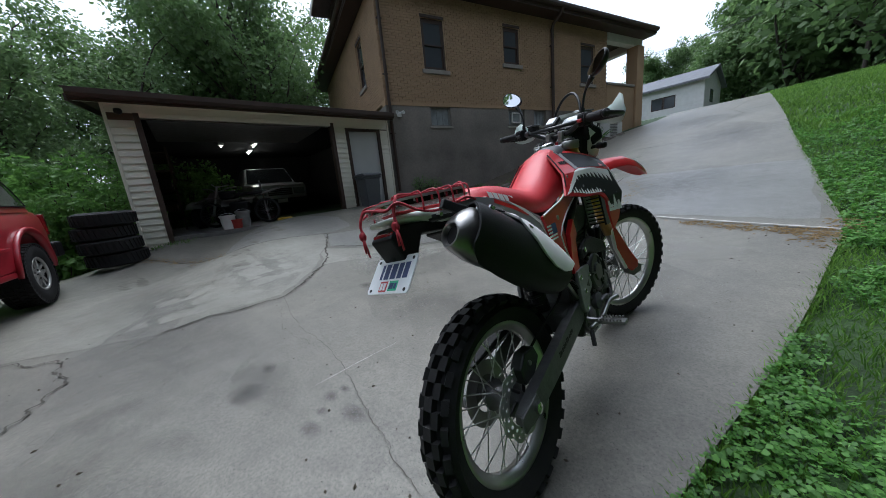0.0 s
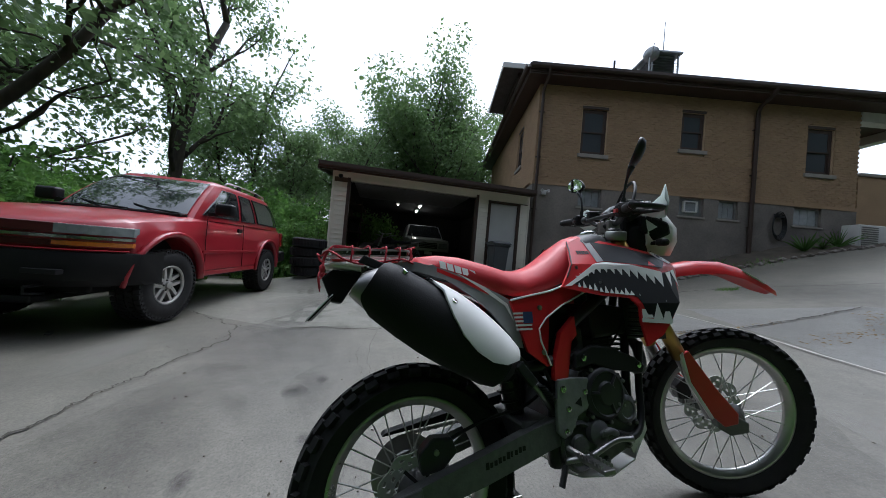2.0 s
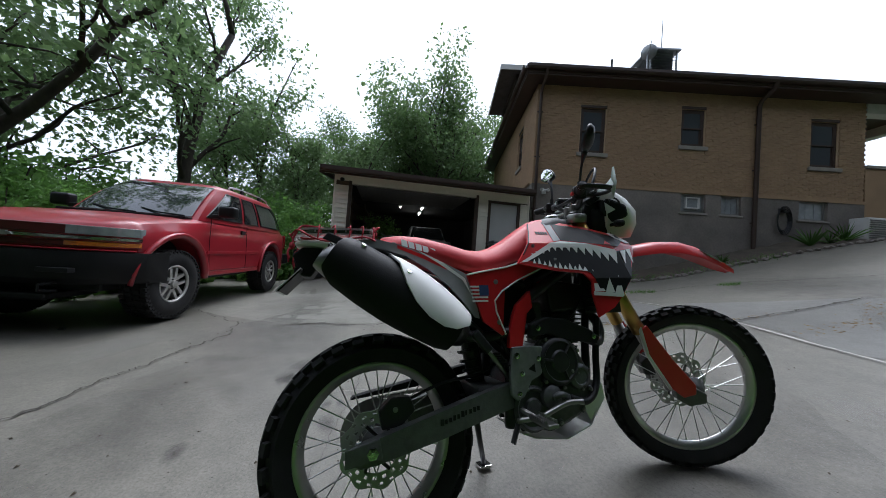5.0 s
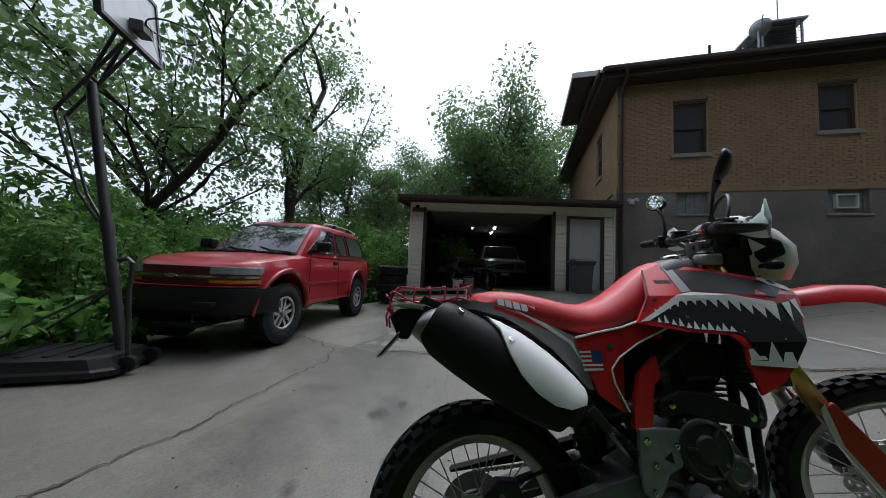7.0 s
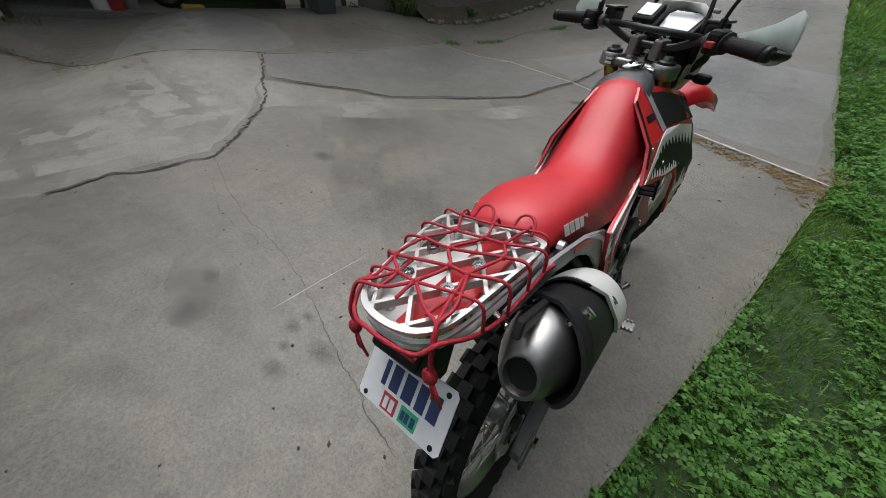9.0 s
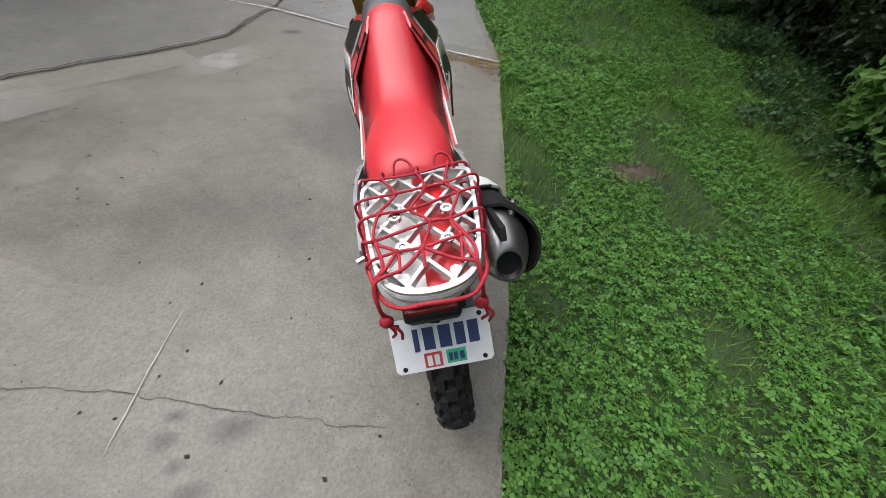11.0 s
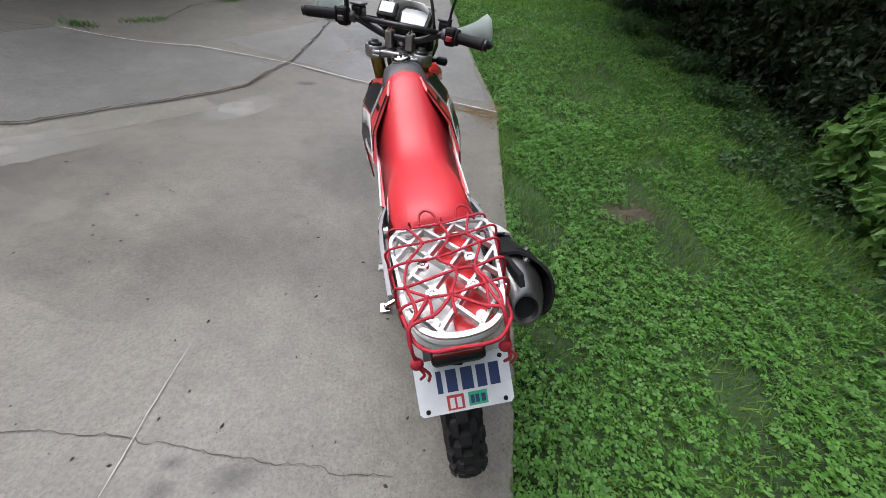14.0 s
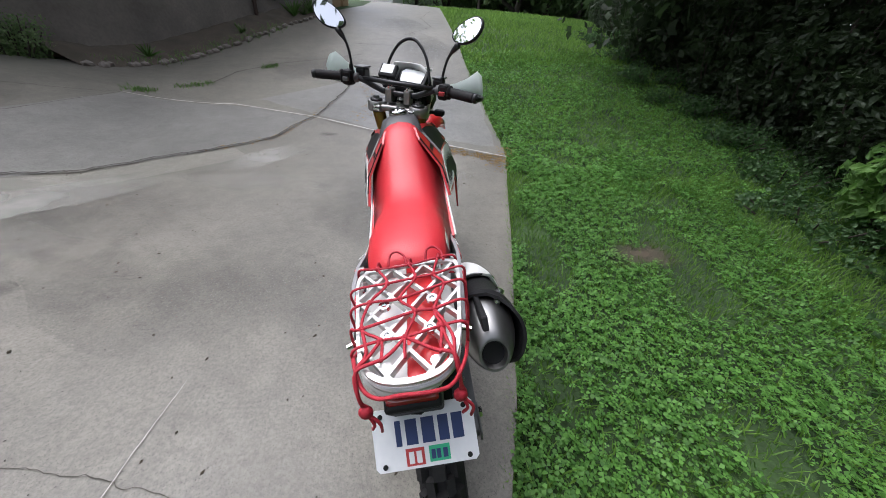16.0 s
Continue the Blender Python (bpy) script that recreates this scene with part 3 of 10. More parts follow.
# rooftop vent box with louvres, an aerial and a dish
M_GALV = material("galvanised_sheet", (0.42, 0.43, 0.43), 0.45, 0.7, color2=(0.3, 0.31, 0.31), scale=4)
vent = part("roof_vent", box(3.15, 4.05, 0.3, 1.2, 6.95, 7.55, 0.02), M_GALV, house, "louvred metal rooftop vent")
part("hood", box(3.1, 4.1, 0.24, 1.26, 8.3, 8.36, 0.01), M_GALV, vent)
for x, y in ((3.17, 0.32), (4.0, 0.32), (3.17, 1.16), (4.0, 1.16)):
    part("post", box(x, x + 0.04, y, y + 0.04, 7.55, 8.3), M_GALV, vent)
for i in range(7):
    z = 7.62 + i * 0.09
    part("louvre", prism([(0.26, z), (0.28, z), (0.38, z + 0.07), (0.36, z + 0.07)], 3.22, 3.99), M_GALV, vent)
    part("louvre", prism([(3.1, z), (3.12, z), (3.22, z + 0.07), (3.2, z + 0.07)], 0.36, 1.15, "xz"), M_GALV, vent)
part("core", box(3.25, 3.95, 0.4, 1.1, 7.56, 8.29), M_GALV, vent)
for ob in (vent, *vent.children):
    ob.data.transform(Matrix.Translation((0.38, 0, -0.3)))
aerial = thing("aerial", HOUSE @ Matrix.Translation((0.38, 0, -0.3)), "thin metal aerial rod standing on the rooftop vent", "aerial")
part("rod", tube([(3.8, 0.75, 8.38), (3.8, 0.75, 9.7)], [0.02, 0.012], 6), M_GALV, aerial)
dish = thing("satellite_dish", HOUSE @ Matrix.Translation((0.42, 0, -0.32)), "small grey satellite dish on the brown shingle roof", "dish")
d = lathe([(0.0, 0.001), (0.02, 0.12), (0.06, 0.22), (0.075, 0.22), (0.03, 0.12), (0.012, 0.001)], "y", 20)
d.transform(Matrix.Translation((2.95, 0.1, 8.1)) @ Matrix.Rotation(radians(-35), 4, "Z") @ Matrix.Rotation(radians(25), 4, "X"))
part("reflector", d, M_GALV, dish, smooth=True)
part("mast", tube([(2.95, 0.16, 6.98), (2.95, 0.16, 8.05)], 0.02, 8), M_GALV, dish)
part("arm", tube([(2.95, 0.1, 8.0), (2.8, -0.25, 8.2)], 0.012, 6), M_GALV, dish)

# what hangs on and stands by the wall
lamp = thing("wall_lamp", HOUSE, "small white twin floodlight on the grey foundation", "lamp")
part("base", box(0.28, 0.42, -0.06, -0.015, 3.08, 3.22, 0.01), M_TRIM_WHITE, lamp)
for s in (-1, 1):
    b = lathe([(-0.06, 0.02), (0.0, 0.045), (0.05, 0.05), (0.052, 0.04), (0.0, 0.03)], "y", 14)
    b.transform(Matrix.Translation((0.35 + s * 0.08, -0.13, 3.18)) @ Matrix.Rotation(radians(180 + s * 25), 4, "Z"))
    part("head", b, M_TRIM_WHITE, lamp, smooth=True)
hose = thing("garden_hose", HOUSE, "dark coiled garden hose hung on the foundation wall", "hose")
for k in range(5):
    r = 0.2 + 0.022 * k
    part("coil", tube([(7.5 + r * math.cos(a) * 0.75, -0.06 - 0.012 * k, 2.75 + r * 1.5 * math.sin(a)) for a in (2 * math.pi * i / 28 for i in range(29))], 0.012, 6), M_BLACK_PLASTIC, hose)
part("hanger", prism([(-0.16, 3.0), (-0.015, 3.0), (-0.015, 3.12), (-0.03, 3.12), (-0.03, 3.04), (-0.16, 3.04)], 7.4, 7.6), M_BLACK_PLASTIC, hose)
ac = thing("air_conditioner", HOUSE, "white outdoor air conditioner unit beside the house wall", "air conditioner")
acb = part("body", box(8.9, 9.75, -0.85, -0.45, 2.15, 2.85, 0.02), M_TRIM_WHITE, ac)
part("base", box(8.85, 9.8, -0.9, -0.4, 1.95, 2.15, 0.01), M_BLOCK, ac)
for i in range(10):
    part("louvre", box(8.95, 9.4, -0.868, -0.852, 2.22 + i * 0.06, 2.25 + i * 0.06), M_TRIM_WEATHERED, acb)

# low stone edging and a soil bed along the foot of the wall
def bed():
    vs, fs = [], []
    n = 46
    for i in range(n + 1):
        s = 1.2 + 8.5 * i / n
        for k, v in enumerate((-1.05, -0.95, -0.6, -0.3, 0.05)):
            p = HOUSE @ Vector((s, v - 0.06 * noise.noise((s * 2, 0, 0)), 0))
            z = ground_height(p.x, p.y) + (-0.05, 0.05, 0.12, 0.18, 0.22)[k] + 0.05 * noise.noise((s * 3, v * 4, 1))
            vs.append((p.x, p.y, z))
    for i in range(n):
        for k in range(4):
            q = i * 5 + k
            fs.append((q, q + 1, q + 6, q + 5))
    return raw_mesh("planting_bed", vs, fs, M_SOIL, smooth=True)


tagged(bed(), "bare soil bed along the foot of the wall", "flower bed", kind="structure")
rng = random.Random(5)
for i in range(42):
    s = 1.3 + i * 0.2 + rng.uniform(-0.06, 0.06)
    p = HOUSE @ Vector((s, -1.05 + rng.uniform(-0.06, 0.06), 0))
    bm = bmesh.new()
    bmesh.ops.create_icosphere(bm, subdivisions=1, radius=1)
    sx = rng.uniform(0.06, 0.14)
    for v in bm.verts:
        v.co *= 1 + 0.25 * noise.noise(v.co * 1.3 + Vector((i, 0, 0)))
        v.co = Vector((v.co.x * sx, v.co.y * 0.07, v.co.z * rng.choice((0.05, 0.06, 0.055))))
    st = part("edging_stone", bm, M_BLOCK, None, smooth=False)
    tagged(st, "rough grey edging stone along the soil bed", "stone", "stones edging the bed")
    st.matrix_world = Matrix.Translation((p.x, p.y, ground_height(p.x, p.y) + 0.03)) @ HOUSE.to_quaternion().to_matrix().to_4x4() @ Matrix.Rotation(rng.uniform(-0.4, 0.4), 4, "Z")

# ---- the garage ----
GARAGE = Matrix.Translation((-6.96, 3.92, 0)) @ Matrix.Rotation(radians(83), 4, "Z")
garage = thing("garage", GARAGE, "low garage with cream lap siding and its wide door open", "garage")
FL = 0.5
DOORS = [(-4.05, -0.56, 0, 2.72), (-0.1, 0.74, 0, 2.62)]
part("wall", pierced(-4.5, 1.1, 0.1, 3.0, DOORS, 0.03, 0.14), M_WOOD, garage, "timber framed front wall")
part("wall", box(-4.5, -4.39, 0.14, 7.2, 0.1, 3.0), M_SIDING, garage)
part("wall", box(0.99, 1.1, 0.14, 7.2, 0.1, 3.0), M_INTERIOR_SHADE, garage)
part("wall", box(-4.5, 1.1, 7.2, 7.31, 0.1, 3.0), M_INTERIOR_SHADE, garage)
part("wall_lining", box(-4.385, -4.36, 0.15, 7.2, 0.3, 2.98), M_INTERIOR_SHADE, garage, "inner lining coloured near-black for an unlit interior")
part("ceiling_board", box(-4.36, 0.98, 0.15, 7.2, 2.86, 2.9), M_INTERIOR_SHADE, garage)
part("garage_floor", box(-4.4, 1.0, 0.02, 7.2, 0.1, FL), M_CONCRETE_LIFTED, garage, "dim stained concrete floor")
part("rolled_door", box(-4.0, -0.6, 0.5, 2.9, 2.78, 2.83, 0.01), M_TRIM_WEATHERED, garage, "raised sectional door under the ceiling")
for i in range(9):
    z = 0.6 + i * 0.25
    part("stud", box(-4.355, -4.3, 0.4 + i * 0.7, 0.45 + i * 0.7, FL, 2.85), M_WOOD, garage)
# laps of siding, each its own board
def lap(u0, u1, z):
    return prism([(0.028, z), (0.008, z), (-0.012, z - 0.004), (-0.012, z + 0.006), (0.014, z + 0.123), (0.028, z + 0.123)], u0, u1)


for u0, u1, z0, z1 in ((-4.47, -4.13, 0.3, 2.72), (-0.48, -0.18, 0.45, 2.72), (0.82, 1.07, 0.55, 2.72), (-4.47, 1.07, 2.8, 3.0)):
    z = z0
    while z < z1 - 0.05:
        part("siding_board", lap(u0, u1, z), M_SIDING, garage)
        z += 0.125
part("siding_board", lap(-0.48, 1.07, 2.7), M_SIDING, garage)
for b in ((-4.13, -4.05, -0.03, 0.15, 0.35, 2.8), (-0.56, -0.48, -0.03, 0.15, 0.4, 2.8), (-4.05, -0.56, -0.03, 0.15, 2.72, 2.8)):
    part("door_casing", box(*b, 0.004, 1), M_TRIM_BROWN if b[0] != -4.05 else M_SIDING, garage)
for b in ((-0.18, -0.1, -0.03, 0.14, 0.45, 2.69), (0.74, 0.82, -0.03, 0.14, 0.45, 2.69), (-0.1, 0.74, -0.03, 0.14, 2.62, 2.69)):
    part("door_casing", box(*b, 0.004, 1), M_TRIM_BROWN, garage)
for u in (-4.51, 1.07):
    part("corner_trim", box(u, u + 0.045, -0.025, 0.06, 0.3, 3.0, 0.004, 1), M_SIDING, garage)
door = part("door", box(-0.1, 0.74, 0.03, 0.075, 0.5, 2.62, 0.004, 1), M_DOOR, garage, "plain grey steel side door, shut")
part("door_handle", lathe([(-0.06, 0.03), (-0.03, 0.03), (-0.02, 0.012), (0.03, 0.012)], "y", 12, (-0.02, 0.0, 1.5)), M_GALV, door, smooth=True)
part("threshold", box(-0.16, 0.8, -0.12, 0.03, 0.42, 0.5, 0.01), M_BLOCK, garage)


def garage_roof():
    bm = bmesh.new()
    out = [(-0.3, 3.07), (3.6, 3.62), (7.6, 3.05), (7.6, 2.96), (3.6, 3.53), (-0.3, 2.98)]
    put_prism(bm, out, -4.82, 1.12)
    return bm


groof = part("roof", garage_roof(), M_SHINGLE, garage, "low brown shingle roof")
for i in range(20):
    y = -0.32 + i * 0.2
    z = 3.07 + (y + 0.3) * 0.141 + 0.004
    part("shingle_course", prism([(y, z), (y + 0.21, z + 0.03), (y + 0.21, z + 0.036), (y, z + 0.016)], -4.85 + 0.01 * (i % 2), 1.14), M_SHINGLE, groof)
part("fascia", box(-4.8, 1.1, -0.32, -0.29, 2.88, 3.065), M_TRIM_BROWN, groof)
part("soffit", box(-4.8, 1.1, -0.29, 0.0, 2.945, 2.97), M_SIDING, groof)
part("barge_board", prism([(-0.3, 2.87), (3.6, 3.42), (7.6, 2.85), (7.6, 2.96), (3.6, 3.53), (-0.3, 2.98)], -4.84, -4.81), M_TRIM_BROWN, groof)
g = gutter_profile(5.9)
g.transform(Matrix.Translation((-4.8, -0.322, 2.92)))
part("gutter", g, M_TRIM_BROWN, groof)
part("eave_lamp", lathe([(2.84, 0.05), (2.8, 0.06), (2.76, 0.045), (2.74, 0.001)], "z", 12, (-4.3, -0.09, 0)), M_BLACK_PLASTIC, garage, smooth=True)
part("eave_lamp_arm", box(-4.315, -4.285, -0.1, 0.0, 2.8, 2.83), M_BLACK_PLASTIC, garage)

# ---- inside the garage ----
M_TUBE = glow("lit_fluorescent_tube", (1.0, 0.93, 0.78), 14.0)
M_TUBE_DIM = glow("dim_fluorescent_tube", (1.0, 0.9, 0.75), 3.0)
for y, u, mm, ln in ((3.4, -1.75, M_TUBE, 0.5), (4.9, -1.7, M_TUBE, 0.6), (3.6, -2.6, M_TUBE_DIM, 0.25)):
    lt = thing("ceiling_light", GARAGE, "small lit tube light under the garage ceiling", "light", "tube lights in the garage")
    part("housing", box(u - 0.07, u + 0.07, y - ln / 2, y + ln / 2, 2.8, 2.855, 0.008), M_TRIM_WHITE, lt)
    part("tube", tube([(u, y - ln / 2 + 0.03, 2.77), (u, y + ln / 2 - 0.03, 2.77)], 0.022, 8), mm, lt)

M_SILVER = material("silver_car_paint", (0.55, 0.56, 0.57), 0.3, 0.3, color2=(0.48, 0.49, 0.5), scale=3, coat=0.4)
M_LAMP_GLASS = material("headlight_glass", (0.3, 0.33, 0.33), 0.08, color2=(0.2, 0.22, 0.23), scale=18, coat=0.6)
truck = thing("pickup_truck", GARAGE @ pose(-1.35, 3.1, FL), "silver pickup truck parked nose out in the garage", "truck")
def truck_ring(y, half, zb, zt, inset):
    h = [(0, zb), (half * 0.95, zb), (half, zb + 0.1), (half, zt - 0.12), (half - inset, zt), (0, zt + 0.03)]
    return [(x, y, z) for x, z in h] + [(-x, y, z) for x, z in h[-2:0:-1]]
body = bmesh.new()
rings = [[body.verts.new(p) for p in truck_ring(*r)] for r in ((0.0, 0.78, 0.55, 0.98, 0.05), (0.12, 0.85, 0.45, 1.04, 0.06), (1.1, 0.88, 0.45, 1.1, 0.06), (1.25, 0.88, 0.45, 1.12, 0.05), (4.0, 0.88, 0.45, 1.12, 0.05))]
for a, b in zip(rings, rings[1:]):
    for i in range(len(a)):
        body.faces.new((a[i], a[(i + 1) % len(a)], b[(i + 1) % len(a)], b[i]))
body.faces.new(rings[0])
body.faces.new(rings[-1])
part("body", body, M_SILVER, truck, smooth=radians(35))
cab = bmesh.new()
lo = [cab.verts.new(p) for p in ((-0.82, 1.15, 1.08), (0.82, 1.15, 1.08), (0.82, 3.0, 1.08), (-0.82, 3.0, 1.08))]
hi = [cab.verts.new(p) for p in ((-0.66, 1.65, 1.68), (0.66, 1.65, 1.68), (0.68, 2.8, 1.7), (-0.68, 2.8, 1.7))]
for i in range(4):
    cab.faces.new((lo[i], lo[(i + 1) % 4], hi[(i + 1) % 4], hi[i]))
cab.faces.new(hi)
bmesh.ops.bevel(cab, geom=cab.edges[:], offset=0.05, segments=2, affect="EDGES", profile=0.5)
part("cab", cab, M_SILVER, truck, smooth=radians(35))
M_CAR_GLASS = material("dark_car_glass", (0.02, 0.025, 0.027), 0.04, color2=(0.016, 0.02, 0.022), scale=2, coat=1.0, spec=1.0)
wsb = bmesh.new()
f = [wsb.verts.new(p) for p in ((-0.72, 1.19, 1.15), (0.72, 1.19, 1.15), (0.6, 1.6, 1.64), (-0.6, 1.6, 1.64))]
g4 = [wsb.verts.new(v.co + Vector((0, -0.02, 0.014))) for v in f]
wsb.faces.new(f[::-1])
wsb.faces.new(g4)
for i in range(4):
    wsb.faces.new((f[i], f[(i + 1) % 4], g4[(i + 1) % 4], g4[i]))
part("windscreen", wsb, M_CAR_GLASS, truck)
grl = part("grille", box(-0.36, 0.36, -0.03, 0.02, 0.68, 0.9, 0.02), M_BLACK_PLASTIC, truck)
for i in range(3):
    part("grille_bar", box(-0.34, 0.34, -0.04, -0.02, 0.72 + i * 0.06, 0.735 + i * 0.06), M_GALV, grl)
part("grille_surround", pierced(-0.4, 0.4, 0.64, 0.94, [(-0.36, 0.36, 0.68, 0.9)], -0.045, 0.02), M_SILVER, grl)
for s in (-1, 1):
    part("headlight", box(s * 0.58 - 0.17, s * 0.58 + 0.17, -0.03, 0.05, 0.7, 0.9, 0.02), M_LAMP_GLASS, truck)
    part("wheel", lathe([(-0.1, 0.2), (-0.1, 0.33), (-0.06, 0.36), (0.06, 0.36), (0.1, 0.33), (0.1, 0.2)], "x", 24, (s * 0.76, 0.75, 0.36)), M_RUBBER, truck, smooth=radians(40))
    part("mirror", box(s * 0.98 - 0.1, s * 0.98 + 0.1, 1.35, 1.45, 1.12, 1.3, 0.02), M_BLACK_PLASTIC, truck)
    part("wheel", lathe([(-0.1, 0.2), (-0.1, 0.33), (-0.06, 0.36), (0.06, 0.36), (0.1, 0.33), (0.1, 0.2)], "x", 24, (s * 0.76, 3.4, 0.36)), M_RUBBER, truck, smooth=radians(40))
part("bumper", box(-0.86, 0.86, -0.14, 0.05, 0.4, 0.58, 0.03), M_BLACK_PLASTIC, truck)
plate_w = part("number_plate", box(-0.15, 0.15, -0.155, -0.142, 0.44, 0.56, 0.002, 1), M_TRIM_WHITE, truck, "white number plate")

quad = thing("quad_bike", GARAGE @ pose(-3.15, 1.7, FL, 0, 0, -25), "black and pale quad bike stored in the garage", "quad bike")
for x, y in ((-0.42, 0.0), (0.42, 0.0), (-0.42, 1.15), (0.42, 1.15)):
    w = part("wheel", lathe([(-0.1, 0.12), (-0.1, 0.24), (-0.06, 0.28), (0.06, 0.28), (0.1, 0.24), (0.1, 0.12)], "x", 20, (x, y, 0.28)), M_RUBBER, quad, smooth=radians(40))
    part("rim", lathe([(-0.05, 0.02), (-0.06, 0.1), (-0.07, 0.13), (0.07, 0.13), (0.06, 0.1), (0.05, 0.02)], "x", 16, (x, y, 0.28)), M_GALV, w, smooth=radians(40))
part("frame", box(-0.18, 0.18, -0.1, 1.2, 0.3, 0.52, 0.05), M_BLACK_PLASTIC, quad)
part("seat", box(-0.15, 0.15, 0.45, 1.15, 0.66, 0.8, 0.05), M_BLACK_PLASTIC, quad)
for s in (-1, 1):
    part("fender", prism([(-0.35, 0.5), (-0.25, 0.62), (0.0, 0.68), (0.25, 0.64), (0.36, 0.52), (0.25, 0.6), (0.0, 0.64), (-0.24, 0.585)], s * 0.2, s * 0.55), M_TRIM_WEATHERED, quad)
    part("fender", prism([(0.8, 0.52), (0.9, 0.64), (1.15, 0.7), (1.4, 0.64), (1.5, 0.5), (1.4, 0.6), (1.15, 0.66), (0.9, 0.605)], s * 0.2, s * 0.55), M_TRIM_WEATHERED, quad)
part("handlebar", tube(curve_points([(-0.4, 0.4, 0.98), (-0.2, 0.3, 0.96), (0, 0.22, 0.88), (0.2, 0.3, 0.96), (0.4, 0.4, 0.98)], 5), 0.018, 8), M_GALV, quad)
part("nose", prism([(-0.2, 0.52), (-0.28, 0.66), (0.1, 0.88), (0.3, 0.8), (0.3, 0.52)], -0.14, 0.14, bevel=0.02), M_TRIM_WEATHERED, quad)
dirt = thing("trail_bike", GARAGE @ pose(-2.72, 1.1, FL, 0, 0, 60), "dark trail bike standing sideways inside the garage", "motorcycle")
for y in (-0.6, 0.65):
    w = part("wheel", lathe([(-0.04, 0.25), (-0.045, 0.28), (0, 0.31), (0.045, 0.28), (0.04, 0.25)], "x", 26, (0, y, 0.31), True), M_RUBBER, dirt, smooth=True)
    part("hub", lathe([(-0.05, 0.03), (0.05, 0.03)], "x", 10, (0, y, 0.31)), M_GALV, w)
    for k in range(9):
        a = k * math.pi / 9
        part("spoke", tube([(0, y + 0.26 * math.cos(a), 0.31 + 0.26 * math.sin(a)), (0, y - 0.26 * math.cos(a), 0.31 - 0.26 * math.sin(a))], 0.003, 4), M_GALV, w)
part("engine", box(-0.1, 0.1, -0.2, 0.22, 0.28, 0.58, 0.04), M_BLACK_PLASTIC, dirt)
part("tank", box(-0.1, 0.1, 0.05, 0.4, 0.66, 0.86, 0.05), M_BLACK_PLASTIC, dirt)
part("seat", box(-0.09, 0.09, -0.6, 0.08, 0.72, 0.8, 0.03), M_BLACK_PLASTIC, dirt)
part("rear_fender", prism([(-0.55, 0.72), (-1.0, 0.82), (-1.0, 0.84), (-0.55, 0.77)], -0.08, 0.08), M_TRIM_WEATHERED, dirt)
part("front_fender", prism([(0.35, 0.68), (0.7, 0.72), (1.0, 0.62), (1.0, 0.64), (0.7, 0.745), (0.35, 0.71)], -0.06, 0.06), M_TRIM_WEATHERED, dirt)
part("fork", tube([(0.0, 0.65, 0.31), (0.0, 0.42, 1.0)], 0.03, 8), M_GALV, dirt)
part("handlebar", tube([(-0.38, 0.34, 1.02), (-0.1, 0.42, 0.98), (0.1, 0.42, 0.98), (0.38, 0.34, 1.02)], 0.014, 6), M_GALV, dirt)

M_BUCKET_RED = material("faded_red_plastic", (0.35, 0.04, 0.03), 0.5, color2=(0.28, 0.03, 0.025), scale=8)
M_YELLOW = material("yellow_plastic", (0.5, 0.33, 0.03), 0.5, color2=(0.42, 0.27, 0.02), scale=8)
def bucket(name, u, y, r, h, mat, label, cat):
    b = thing(name, GARAGE @ pose(u, y, FL), label, cat)
    part("shell", lathe([(0, 0.001), (0, r * 0.82), (h, r), (h, r + 0.01), (h - 0.03, r + 0.012), (h - 0.03, r - 0.008), (0.015, r * 0.82 - 0.012), (0.015, 0.001)], "z", 22), mat, b, smooth=radians(40))
    part("handle", tube([(r * math.cos(a), 0.04, h - 0.03 + r * 0.5 * math.sin(a)) for a in (math.pi * i / 10 for i in range(11))], 0.005, 5), M_GALV, b)


bucket("bucket", -3.1, 0.3, 0.15, 0.3, M_TRIM_WHITE, "white plastic bucket standing just inside the garage", "bucket")
bucket("bucket", -2.78, 0.5, 0.15, 0.36, M_TRIM_WEATHERED, "pale grey plastic bucket standing inside the garage", "bucket")
bucket("fuel_can", -2.95, 0.22, 0.11, 0.2, M_BUCKET_RED, "small red container beside the white bucket", "container")
bag = part("yellow_case", box(-2.1, -1.78, 0.25, 0.42, FL, FL + 0.1, 0.02), M_YELLOW)
bag.matrix_world = GARAGE
tagged(bag, "flat yellow plastic case on the garage floor", "case")
pole = part("wooden_pole", tube([(-2.2, 0.8, FL), (-2.22, 1.0, FL + 1.05)], 0.018, 8), M_TRIM_WEATHERED)
pole.matrix_world = GARAGE
tagged(pole, "pale pole leaning upright inside the garage", "pole")
shelf = thing("shelf_rack", GARAGE @ pose(-4.1, 2.5, FL), "dark loaded shelf rack along the garage wall", "shelf")
for z in (0.5, 1.0, 1.5, 1.95):
    part("shelf_board", box(-0.22, 0.25, 0, 2.4, z, z + 0.03), M_WOOD, shelf)
for y in (0.0, 2.36):
    for x in (-0.22, 0.21):
        part("post", box(x, x + 0.04, y, y + 0.04, 0, 2.1), M_WOOD, shelf)
for k in range(14):
    bx = part("storage_box", box(-0.15, 0.15, -0.12, 0.12, 0, 0.14 + 0.05 * (k % 4), 0.008, 1), (M_WOOD, M_BLACK_PLASTIC, M_INTERIOR_SHADE)[k % 3])
    bx.matrix_world = GARAGE @ pose(-4.08, 2.72 + (k % 7) * 0.3, FL + (0.53, 1.03)[k // 7], 0, 0, 7 * (k % 3) - 6)
    tagged(bx, "dim storage box on the garage shelf rack", "box", "boxes on the rack")

